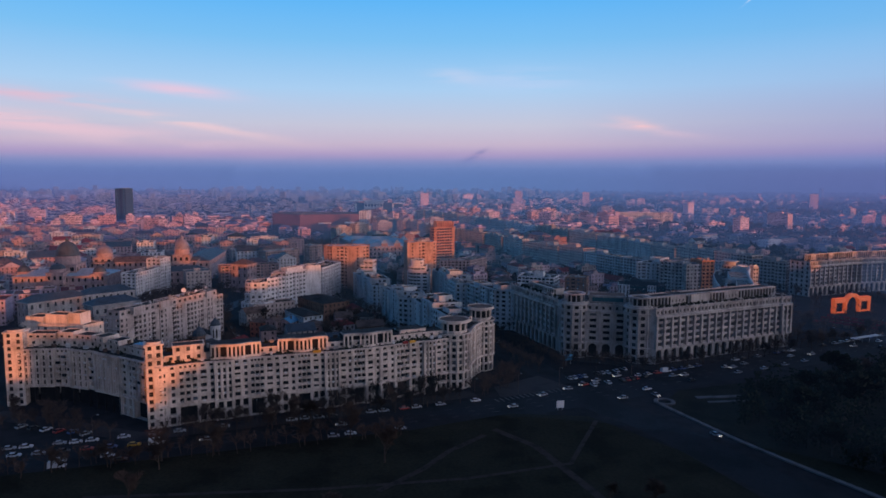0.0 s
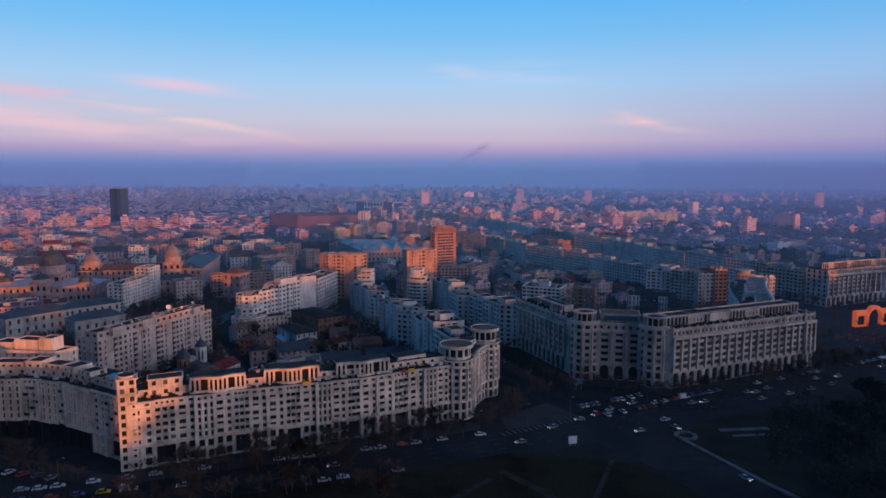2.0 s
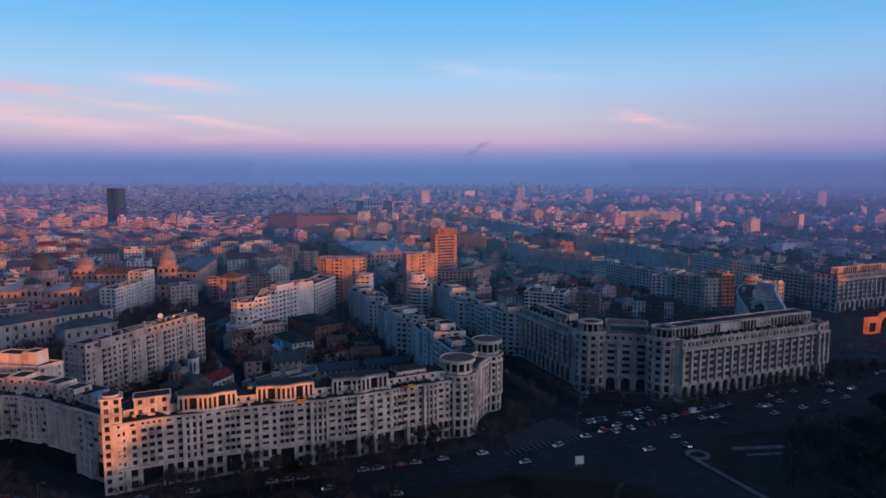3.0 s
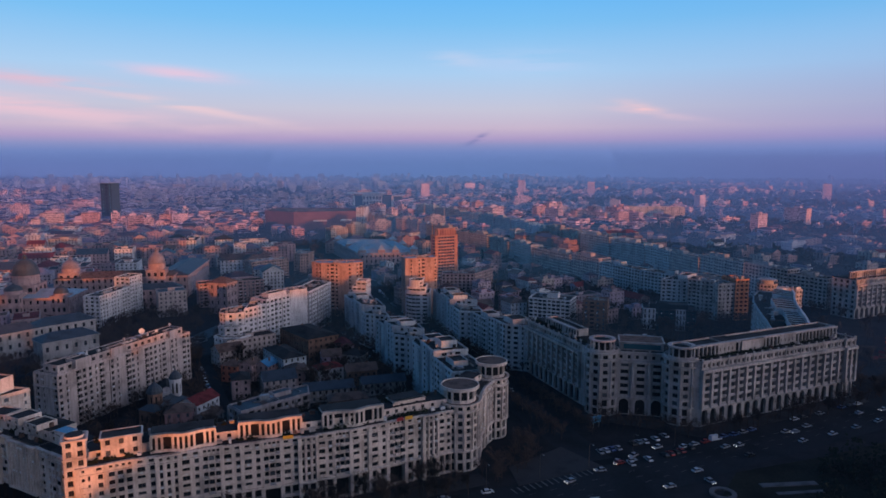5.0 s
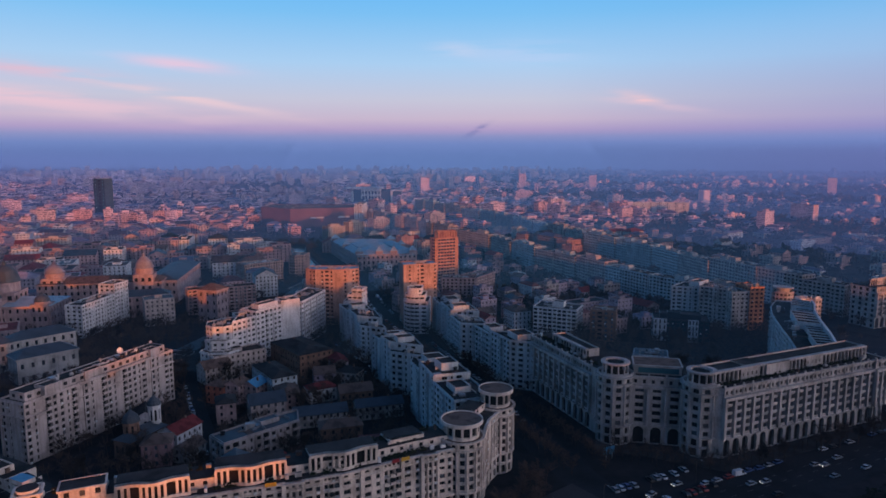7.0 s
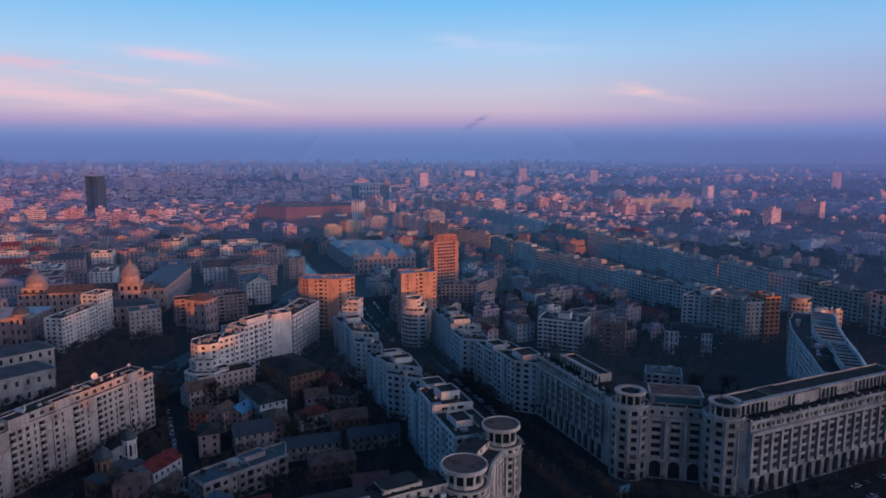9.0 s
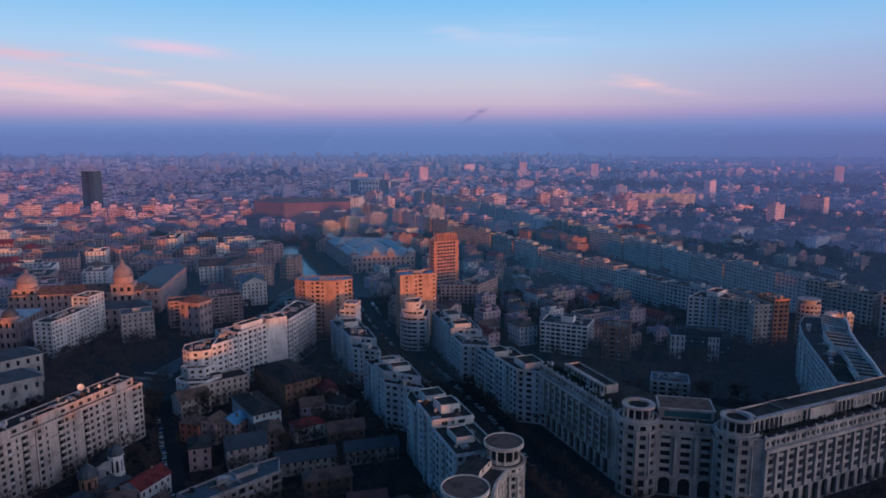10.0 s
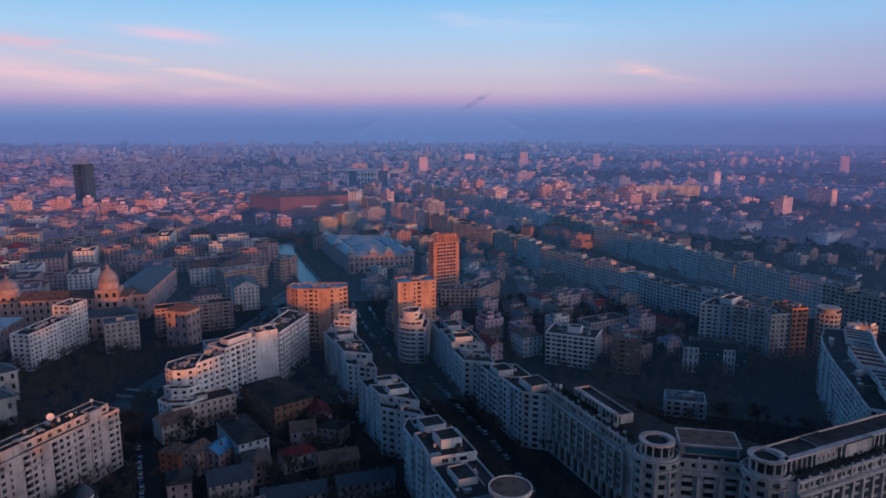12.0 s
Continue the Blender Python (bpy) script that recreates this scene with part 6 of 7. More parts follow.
def church():
    t = thing("church", (-127, 362), "small brick church with two domed towers", "church")
    g = Geo()
    poly = rect((-127, 360), N, 20, 9)
    w = []
    for i in range(4):
        w += facade(g, poly[i], poly[(i + 1) % 4], 0, 8, 3, 1, 1.0, 3.0, 2.5, 0, 0.3)
    nave = part("nave", g, ("brown_brick",), t)
    glaze(nave, w)
    g = Geo()
    hip(g, poly, 8, 3.0)
    part("roof", g, ("roof_slate",), t)
    for c, r, z0, z1, m in (((-129, 356), 3.2, 8, 14.5, "brown_brick"), ((-124, 367), 2.6, 8, 17.5, "white_plaster")):
        g = Geo()
        n = 8
        pts = [(c[0] + r * math.cos(math.tau * i / n + 0.2), c[1] + r * math.sin(math.tau * i / n + 0.2)) for i in range(n)]
        w = []
        for i in range(n):
            w += facade(g, pts[i], pts[(i + 1) % n], z0, z1, 1, 1, 0.9, (z1 - z0) * 0.5, (z1 - z0) * 0.3, 0, 0.4, 0, 1)
        ledge(g, pts, z1 - 0.4, z1, 0.35, 0, True)
        tw = part("tower", g, (m, "dark_recess"), t)
        g = Geo()
        prof = [(1.12, 0), (1.05, 0.35), (0.8, 0.8), (0.42, 1.15), (0.12, 1.5), (0.03, 2.3)]
        for (ra, za), (rb, zb) in zip(prof, prof[1:]):
            for i in range(12):
                a, b = math.tau * i / 12, math.tau * (i + 1) / 12
                q = lambda rr, tt, zz: (c[0] + r * rr * math.cos(tt), c[1] + r * rr * math.sin(tt), z1 + zz * r)
                g.face([q(ra, a, za), q(ra, b, za), q(rb, b, zb), q(rb, a, zb)])
        part("dome", g, ("roof_slate",), tw)
    OCC.append((-127, 362, 11))


church()


def domed(name, c, along, sx, sy, h, domes, wall, roof, label):
    """A great public building with a hipped body and domes."""
    t = thing(name, c, label, "public building", "landmarks")
    poly = rect(c, along, sx, sy)
    FOOT.append(poly)
    g, w = Geo(), []
    for i in range(4):
        L = (Vector(poly[(i + 1) % 4]) - Vector(poly[i])).length
        w += facade(g, poly[i], poly[(i + 1) % 4], 0, h, int(L / 4.5), max(2, int(h / 5)), 1.6, 2.8, 1.2, 0, 0.4)
    ledge(g, poly, h - 0.8, h, 0.8, 0, True)
    wl = part("wall", g, (wall,), t)
    far_windows(wl, w)
    g = Geo()
    hip(g, poly, h, 4.0)
    part("roof", g, (roof,), t)
    for (dx, dy), r, z0, z1, kind, foot in domes:
        g = Geo()
        x, y = c[0] + dx, c[1] + dy
        q = rect((x, y), along, foot, foot)
        zf = min(z0 - 1.5, h + (z0 - h) * 0.55)
        for i in range(4):
            facade(g, q[i], q[(i + 1) % 4], 0, zf, 3, max(2, int(zf / 6)), foot * 0.16, 3.2, 1.2, 0, 0.4, 0, 2)
        g.face([(*v, zf) for v in q])
        ledge(g, q, zf - 0.5, zf + 0.1, 0.5, 0, True)
        g.drum((x, y), r, zf - 1, z0, 16)
        prof = [(1.06, 0), (1.0, 0.05), (0.92, 0.35), (0.74, 0.65), (0.45, 0.88), (0.16, 0.98), (0.15, 1.12), (0.04, 1.25)] if kind else [(1.1, 0), (1.0, 0.06), (0.93, 0.25), (0.78, 0.45), (0.52, 0.62), (0.28, 0.74), (0.2, 0.8), (0.2, 0.92), (0.05, 1.0), (0.02, 1.2)]
        for (ra, za), (rb, zb) in zip(prof, prof[1:]):
            for i in range(20):
                a, b = math.tau * i / 20, math.tau * (i + 1) / 20
                q = lambda rr, tt, zz: (x + r * rr * math.cos(tt), y + r * rr * math.sin(tt), z0 + zz * (z1 - z0))
                g.face([q(ra, a, za), q(ra, b, za), q(rb, b, zb), q(rb, a, zb)], 1)
        part("dome", g, (wall, "roof_slate" if kind else "roof_lead", "dark_recess"), t)
    OCC.append((c[0], c[1], max(sx, sy) * 0.6))


domed("bank_palace", (-312, 566), (0.99, 0.12), 72, 34, 18, (((0, 0), 9.3, 33, 45, True, 20), ((-31, -10), 5, 21, 26, True, 11), ((31, -10), 5, 21, 26, True, 11), ((0, -16), 6, 24, 28, True, 13)), "yellow_plaster", "roof_zinc", "ochre stone palace with a great ribbed dome")
domed("museum", (-276, 634), (0.98, 0.19), 92, 26, 21, (((34, -2), 6.8, 32, 44, False, 15), ((-34, -10), 7.2, 29, 38, False, 16)), "yellow_plaster", "roof_brown", "long ochre stone museum with pointed domes")
domed("museum_wing", (-242, 692), (-0.15, 0.99), 98, 26, 19, (), "yellow_plaster", "roof_slate", "ochre museum wing with a hipped roof")
domed("court_building", (-262.5, 456), (0.55, 0.83), 40, 15, 16.5, (), "grey_stone", "roof_slate", "long cream court building under slate roofs")
domed("court_building", (-241, 485), (0.66, 0.75), 34, 15, 16.5, (), "grey_stone", "roof_slate", "long cream court building under slate roofs")
domed("court_building", (-223.5, 457), (0.66, 0.75), 31, 15, 14, (), "grey_stone", "roof_slate", "lower cream court building under slate roofs")
domed("bank_annex", (-230, 603), (0.93, 0.36), 36, 16, 16, (), "yellow_plaster", "roof_slate", "ochre stone annex with tall windows")
domed("pediment_house", (-172, 586), (0.96, -0.28), 16, 14, 24, (), "yellow_plaster", "roof_brown", "tall ochre house under a low hipped roof")


def courthouse():
    """A great four-winged courthouse: pale zinc hipped roofs, corner pyramids with finials, glass halls between."""
    t = thing("courthouse", (-85, 868), "large stone courthouse with pale zinc roofs", "courthouse", "landmarks")
    FOOT.append([(-92, 800), (-30, 813), (-62, 915), (-140, 925)])
    P = [Vector(q) for q in ((-92, 800), (-30, 813), (-62, 915), (-140, 925))]
    g, w = Geo(), []
    for i in range(4):
        a, b = tuple(P[i]), tuple(P[(i + 1) % 4])
        L = (Vector(b) - Vector(a)).length
        w += facade(g, a, b, 0, 17, int(L / 4.6), 3, 1.7, 3.2, 1.2, 0, 0.5)
    ledge(g, [tuple(q) for q in P], 16.2, 17.2, 0.8, 0, True)
    wl = part("wall", g, ("yellow_plaster",), t)
    far_windows(wl, w)
    at = lambda u, v: P[0].lerp(P[1], u).lerp(P[3].lerp(P[2], u), v)
    quad = lambda u0, u1, v0, v1: [tuple(at(u0, v0)), tuple(at(u1, v0)), tuple(at(u1, v1)), tuple(at(u0, v1))]
    for u0, u1, v0, v1, rise in ((0, 1, 0, 0.16, 3.4), (0, 1, 0.84, 1, 3.4), (0, 0.2, 0.16, 0.84, 3.4), (0.8, 1, 0.16, 0.84, 3.4), (0.24, 0.76, 0.2, 0.42, 4.6), (0.24, 0.76, 0.5, 0.78, 4.6)):
        r = Geo()
        q = quad(u0, u1, v0, v1)
        r.prism(q, 15, 17.2)
        hip(r, q, 17.2, rise)
        part("roof", r, ("roof_zinc",), t)
    for u, v, sz in ((0.05, 0.04, 8), (0.95, 0.04, 8), (0.94, 0.95, 9), (0.06, 0.95, 9), (0.38, 0.03, 7), (0.62, 0.03, 7), (0.05, 0.5, 8), (0.95, 0.5, 8)):
        r = Geo()
        c = at(u, v)
        q = rect(tuple(c), (0.97, 0.2), sz, sz)
        r.prism(q, 15, 20.5, 1, 0)
        hip(r, q, 20.5, 4.6, 0, 0.6)
        r.drum(tuple(c), 0.2, 24, 28, 6)
        part("corner_pavilion", r, ("roof_zinc", "yellow_plaster"), t)


courthouse()
block("stepped_block", [(-254, 536), (-242, 534), (-238, 572), (-250, 574)], 22, "white stepped apartment block with a sunlit end", "white_plaster", group="landmarks", own=False)
block("stepped_block", [(-250, 574.2), (-238, 572.2), (-236, 589), (-248, 592)], 29, "white stepped apartment block with a sunlit end", "white_plaster", group="landmarks", own=False)
block("slab_block", [(-196, 600), (-150, 622), (-156, 634), (-202, 612)], 19, "ochre slab with rows of windows", "yellow_plaster", group="landmarks", own=False)
OCC += [(285, 468, 42), (300, 500, 26), (-246, 560, 26), (-175, 617, 30), (-90, 870, 80), (-220, 1250, 110)]

# the old town, house by house
random.seed(11)
WALLS = ("city_plaster",) * 5 + ("yellow_plaster", "pink_plaster", "white_plaster")
count = 0


TOWN = Geo()
TOWN_MATS = ("city_plaster", "yellow_plaster", "pink_plaster", "white_plaster", "city_roof", "roof_felt", "roof_brown", "roof_slate", "roof_red", "window_glass")


def joined_house(c, along, sx, sy, h, kind):
    """One of the many houses too far off to tell apart: walls with recessed panes and a roof."""
    poly = rect(c, along, sx, sy)
    FOOT.append(poly)
    w, r = random.choice((0, 0, 0, 1, 2, 3)), random.choice((4, 4, 5, 6, 7, 8))
    for i in range(4):
        a, b = poly[i], poly[(i + 1) % 4]
        L = (Vector(b) - Vector(a)).length
        if seen_from_path(a, b):
            facade(TOWN, a, b, 0, h, max(1, int(L / 3.6)), max(1, round(h / 3.3)), 1.3, 1.7, 0.9, w, 0.2, 0, 9)
        else:
            TOWN.face([(*a, 0), (*b, 0), (*b, h), (*a, h)], w)
    if kind == "gable":
        gable(TOWN, poly, h, min(sx, sy) * 0.25, r, w)
    elif kind == "hip":
        hip(TOWN, poly, h, min(sx, sy) * 0.25, r)
    else:
        parapet(TOWN, poly, h, 0.7, 0.3, w)
        TOWN.face([(*q, h + 0.05) for q in inset(poly, 0.3)], r)
        TOWN.box(c, along, sx * 0.3, sy * 0.35, h, h + 2.4, w, r)
    OCC.append((c[0], c[1], max(sx, sy) * 0.48))


def quarter(x0, x1, y0, y1, step, sizes, heights, turn, keep, test=lambda x, y: True, limit=400, joined=False, kinds=("hip", "gable", "flat", "flat", "flat")):
    global count
    made = 0
    y = y0
    while y < y1:
        x = x0
        while x < x1:
            px, py = x + random.uniform(-0.22, 0.22) * step, y + random.uniform(-0.22, 0.22) * step
            x += step
            if random.random() > keep or not test(px, py) or abs(px) > 0.72 * py + 20 or made >= limit:
                continue
            sx, sy = random.uniform(*sizes), random.uniform(*sizes) * 0.75
            if step > 22 and random.random() < 0.16:
                sx *= 1.8
            if not is_free(px, py, sx * 0.36):
                continue
            a = radians(turn + random.choice((0, 90)) + random.uniform(-6, 6))
            h = random.uniform(*heights)
            kind = random.choice(kinds)
            if joined:
                joined_house((px, py), (math.cos(a), math.sin(a)), sx, sy, h, kind)
                continue
            house((px, py), (math.cos(a), math.sin(a)), sx, sy, h, kind, random.choice(WALLS), random.choice(("city_roof", "city_roof", "roof_felt", "roof_brown", "roof_slate", "roof_red")),
                  {"hip": "old plaster town house with a hipped roof", "gable": "old plaster town house with a gabled roof", "flat": "plaster town house with a flat roof"}[kind], group="town houses", chimney=False)
            made += 1
        y += step * 0.86
    count += made


quarter(-135, -15, 335, 560, 18, (11, 17), (6, 11), 20, 0.45, lambda x, y: -150 + (y - 335) * 0.2 < x < 10 - (y - 335) * 0.38, kinds=("hip", "gable"))
quarter(-420, -95, 430, 690, 24, (17, 30), (9, 19), 25, 0.95, lambda x, y: not (-258 < x < -188 and 490 < y < 565) and not (-262 < x < -135 and y < 522) and not (-240 < x < -165 and y < 565))
quarter(55, 300, 560, 700, 30, (12, 19), (8, 14), 25, 0.42)
quarter(-60, 150, 560, 760, 22, (11, 18), (7, 14), 30, 0.7)
quarter(-720, -130, 640, 1130, 24, (17, 34), (10, 20), 18, 0.97, lambda x, y: not (-330 < x < -130 and y > 955), joined=True)
quarter(-60, 150, 760, 900, 22, (11, 18), (7, 14), 30, 0.8, joined=True)
quarter(260, 830, 640, 1130, 26, (11, 20), (5, 11), 28, 0.26, joined=True)
quarter(-120, 260, 900, 1130, 25, (16, 28), (10, 20), 28, 0.85, joined=True)
tagged(part("town_houses", TOWN, TOWN_MATS, None), "plaster town houses with pitched and flat roofs", "houses", kind="stuff")

# ---------------------------------------------------------------- the far city, too many houses to count
random.seed(23)
rng = np.random.default_rng(4)


def far_city():
    g = Geo()

    def strips(p, h, far):
        """The rows of windows of a far house, storey by storey, a little proud of its walls."""
        if far > 2600:
            return
        for i in range(4):
            a, b = Vector(p[i]), Vector(p[(i + 1) % 4])
            if not seen_from_path(tuple(a), tuple(b)):
                continue
            q, n = right_of(a, b)
            L = (b - a).length
            for z in range(int(h / 3)):
                k, s = 0, 1.2
                while s + 1.8 < L:
                    e = s + random.choice((1.6, 2.4, 5.0, 8.0))
                    e = min(e, L - 0.8)
                    u, v = a + q * s + n * 0.05, a + q * e + n * 0.05
                    g.face([(*u, z * 3 + 1.0), (*v, z * 3 + 1.0), (*v, z * 3 + 2.4), (*u, z * 3 + 2.4)], 2)
                    s = e + random.choice((1.2, 2.0))
    y = 1110.0
    while y < 7600:
        step = 25 + (y - 1100) * 0.014
        x = -0.70 * y - 40
        while x < 0.70 * y + 40:
            px, py = x + random.uniform(-0.4, 0.4) * step, y + random.uniform(-0.4, 0.4) * step
            x += step * random.uniform(0.8, 1.25)
            if y < 1800 and not is_free(px, py, 11):
                continue
            green = noise.noise(Vector((px * 0.0022, py * 0.0022, 3.0)))
            wooded = 0.34 if px < 0.08 * py else 0.02 if px < 0.28 * py else -0.1
            if green > wooded and random.random() < 0.85:
                continue
            tall = noise.noise(Vector((px * 0.003, py * 0.003, 9.0)))
            a = radians(18 + 30 * noise.noise(Vector((px * 0.001, py * 0.001, 0.0))) + random.choice((0, 90)))
            d = (math.cos(a), math.sin(a))
            if random.random() < 0.04 + 0.42 * max(0, tall) + (0.05 if y > 2200 else 0):
                sx, sy, h = random.uniform(18, 48), random.uniform(11, 15), random.choice((15, 18, 21, 24, 27, 30, 33))
                if px > 0.25 * py and random.random() < 0.5:
                    h *= 0.6
                h *= 1.0 if py < 2400 else 1.2 if px < 0.15 * py else 0.8
                g.prism(rect((px, py), d, sx, sy), 0, h, 0, 1)
                g.box((px, py), d, sx * 0.3, 6, h, h + 3, 0, 1)
                strips(rect((px, py), d, sx, sy), h, py)
            else:
                sx, sy, h = random.uniform(9, 26), random.uniform(8, 16), random.uniform(6, 18) * (0.65 if px > 0.2 * py else 1)
                p = rect((px, py), d, sx, sy)
                strips(p, h, py)
                if random.random() < 0.6:
                    g.prism(p, 0, h, 0, 1)
                    hip(g, p, h, min(sx, sy) * 0.3, 1, 0.3)
                else:
                    g.prism(p, 0, h, 0, 1)
                    g.box((px, py), d, sx * 0.35, 5, h, h + 2.5, 0, 1)
        y += step * 0.8
    for _ in range(16):
        px, py = random.uniform(-0.62, 0.62), random.uniform(1500, 5600)
        px *= py
        h = random.choice((38, 42, 46, 52))
        g.prism(rect((px, py), (1, random.uniform(-0.5, 0.5)), random.uniform(18, 26), 16), 0, h, 0, 1)
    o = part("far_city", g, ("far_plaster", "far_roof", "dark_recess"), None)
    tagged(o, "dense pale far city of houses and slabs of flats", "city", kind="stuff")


far_city()


def far_woods():
    """Bare winter trees among the far houses, as many small ragged clumps."""
    g = Geo()
    for _ in range(10500):
        py = 620 + 3900 * random.random() ** 1.5
        px = random.uniform(-0.70, 0.70) * py
        if noise.noise(Vector((px * 0.0022, py * 0.0022, 3.0))) < (0.12 if px < 0.08 * py else -0.05 if px < 0.28 * py else -0.2) and random.random() < 0.75:
            continue
        if py < 1500 and not is_free(px, py, 2):
            continue
        r = random.uniform(3.0, 6.5) * (1 if py < 1500 else 1.5)
        for k in range(5):
            c = Vector((px + random.gauss(0, r * 0.6), py + random.gauss(0, r * 0.6), r * random.uniform(0.5, 1.4)))
            q = r * random.uniform(0.35, 0.6)
            tips = [c + Vector((random.gauss(0, q), random.gauss(0, q), random.gauss(0, q * 0.8))) for _ in range(5)]
            for i in range(5):
                g.face([tuple(c + Vector((0, 0, q))), tuple(tips[i]), tuple(tips[(i + 2) % 5])])
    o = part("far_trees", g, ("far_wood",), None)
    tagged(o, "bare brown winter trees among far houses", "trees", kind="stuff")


far_woods()


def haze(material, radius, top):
    """A curved sheet whose own glow imitates evening haze, thinning out upwards."""
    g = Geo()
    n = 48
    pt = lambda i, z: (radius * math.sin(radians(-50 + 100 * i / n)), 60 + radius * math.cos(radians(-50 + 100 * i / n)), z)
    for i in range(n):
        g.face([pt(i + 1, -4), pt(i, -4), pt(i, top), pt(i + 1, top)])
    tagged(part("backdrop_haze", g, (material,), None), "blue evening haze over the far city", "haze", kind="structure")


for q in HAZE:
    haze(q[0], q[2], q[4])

# ---------------------------------------------------------------- trees


def tube(g, a, b, ra, rb, n=4, mi=0):
    d = (b - a).normalized()
    u = d.orthogonal().normalized()
    w = d.cross(u)
    ring = lambda c, r: [tuple(c + (u * math.cos(math.tau * i / n) + w * math.sin(math.tau * i / n)) * r) for i in range(n)]
    p, q = ring(a, ra), ring(b, rb)
    for i in range(n):
        g.face([p[i], p[(i + 1) % n], q[(i + 1) % n], q[i]], mi)


def make_tree(seed, height, leafy, label, name="bare_tree"):
    rnd = random.Random(seed)
    trunk, crown = Geo(), Geo()

    def grow(a, d, length, r, level):
        b = a + d * length
        tube(trunk if level < 3 else crown, a, b, r, r * 0.62, 6 if level == 0 else 4 if level < 3 else 3)
        if level == 4:
            for _ in range(11 if leafy else 6):
                e = (d + Vector((rnd.gauss(0, 0.6), rnd.gauss(0, 0.6), rnd.gauss(0.15, 0.4)))).normalized()
                c = a.lerp(b, rnd.random())
                if leafy:
                    s = rnd.uniform(0.35, 0.7)
                    f = e.orthogonal() * s * 0.6
                    crown.face([tuple(c), tuple(c + e * s + f), tuple(c + e * s * 1.9), tuple(c + e * s - f)])
                else:
                    f = e.orthogonal() * 0.035
                    s = rnd.uniform(0.6, 1.3)
                    crown.face([tuple(c + f), tuple(c - f), tuple(c + e * s)])
            return
        for k in range(4 if level else 5):
            t = rnd.uniform(0.45, 1.0)
            spread = rnd.uniform(0.45, 0.95)
            e = (d * (1 - spread * 0.4) + Vector((rnd.gauss(0, 1), rnd.gauss(0, 1), 0.35)).normalized() * spread).normalized()
            grow(a.lerp(b, t), e, length * rnd.uniform(0.55, 0.8), r * 0.5, level + 1)

    grow(Vector((0, 0, 0)), Vector((0, 0, 1)), height * 0.36, height * 0.022, 0)
    t = thing(name, (0, 0, 0), label, "tree", "trees")
    a = part("trunk", trunk, ("bark",), t)
    b = part("crown", crown, ("needle" if leafy else "twig",), t)
    return t


TREES = [make_tree(k, h, False, "bare brown winter tree with fine twigs") for k, h in ((1, 11), (2, 13), (3, 9))]
GREEN = [make_tree(k, h, True, "dark evergreen tree with a dense crown", "evergreen_tree") for k, h in ((7, 12), (8, 15))]
for k, t in enumerate(TREES + GREEN):
    t.location = (-300 + 9 * k, 205 - 2 * k, 0.16)
random.seed(31)


def thicket(places, label):
    """Courtyard trees too tangled to count: trunks, limbs and fine twigs in one mesh."""
    rnd = random.Random(9)
    g = Geo()
    for x, y in places:
        h = rnd.uniform(6, 11)
        o = Vector((x, y, 0))
        top = o + Vector((rnd.gauss(0, 0.4), rnd.gauss(0, 0.4), h * 0.5))
        tube(g, o, top, 0.16, 0.1, 3)
        for _ in range(9):
            a = o.lerp(top, rnd.uniform(0.5, 1.0))
            b = a + Vector((rnd.gauss(0, 1), rnd.gauss(0, 1), rnd.uniform(0.4, 1.6))).normalized() * h * rnd.uniform(0.3, 0.5)
            tube(g, a, b, 0.07, 0.03, 3)
            for _ in range(16):
                c = a.lerp(b, rnd.uniform(0.3, 1.0))
                e = ((b - a).normalized() * 0.6 + Vector((rnd.gauss(0, 1), rnd.gauss(0, 1), rnd.gauss(0.3, 0.8))).normalized()).normalized()
                f = e.orthogonal() * 0.05
                g.face([tuple(c + f), tuple(c - f), tuple(c + e * rnd.uniform(0.9, 2.0))])
    tagged(part("bare_shrubs", g, ("twig",), None), label, "trees", kind="stuff")


def plant(x, y, kinds, z=0.1):
    t = random.choice(kinds)
    s = random.uniform(0.8, 1.25)
    o = copy_thing(t, pose(x, y, 0.0, 0, 0, random.uniform(0, 360)))
    o.scale = (s, s, s * random.uniform(0.9, 1.1))


def avenue_trees(line, off, step, kinds, z=0.1, jitter=1.0):
    for a, b in zip(line, line[1:]):
        d, n = right_of(a, b)
        L = (Vector(b) - Vector(a)).length
        for k in range(int(L / step)):
            p = Vector(a) + d * (k + 0.5) * step + n * (off + random.uniform(-jitter, jitter))
            plant(p.x, p.y, kinds, z)


avenue_trees([(-178, 270), (-135, 256)], 0, 6.5, TREES)
avenue_trees([(-96, 255), (-76, 263), (-30, 280), (4, 296)], 0, 6.5, TREES)
avenue_trees([(-70, 257), (-30, 273), (14, 294)], 0, 7.5, TREES)
avenue_trees([(-260, 186), (-155, 214), (-60, 244), (-12, 259)], 4, 17, TREES, 0.16)
avenue_trees([(120, 345), (150, 358), (205, 384), (290, 428)], 2, 11, TREES)
avenue_trees([(318, 540), (254, 622), (209, 702)], 4, 20, TREES)
avenue_trees([(318, 540), (254, 622), (209, 702)], -12, 20, TREES)
n = 0
while n < 60:
    x, y = random.uniform(112, 330), random.uniform(205, 410)
    if inside(x, y, PARK) and (inside(x - 14, y + 4, PARK)) and not near_line(x, y, [(93, 291), (109.5, 248.5), (133.5, 202), (160, 140)], 16) and not (110 < x < 138 and y > 284):
        plant(x, y, GREEN + TREES[:1], 0.16)
        n += 1


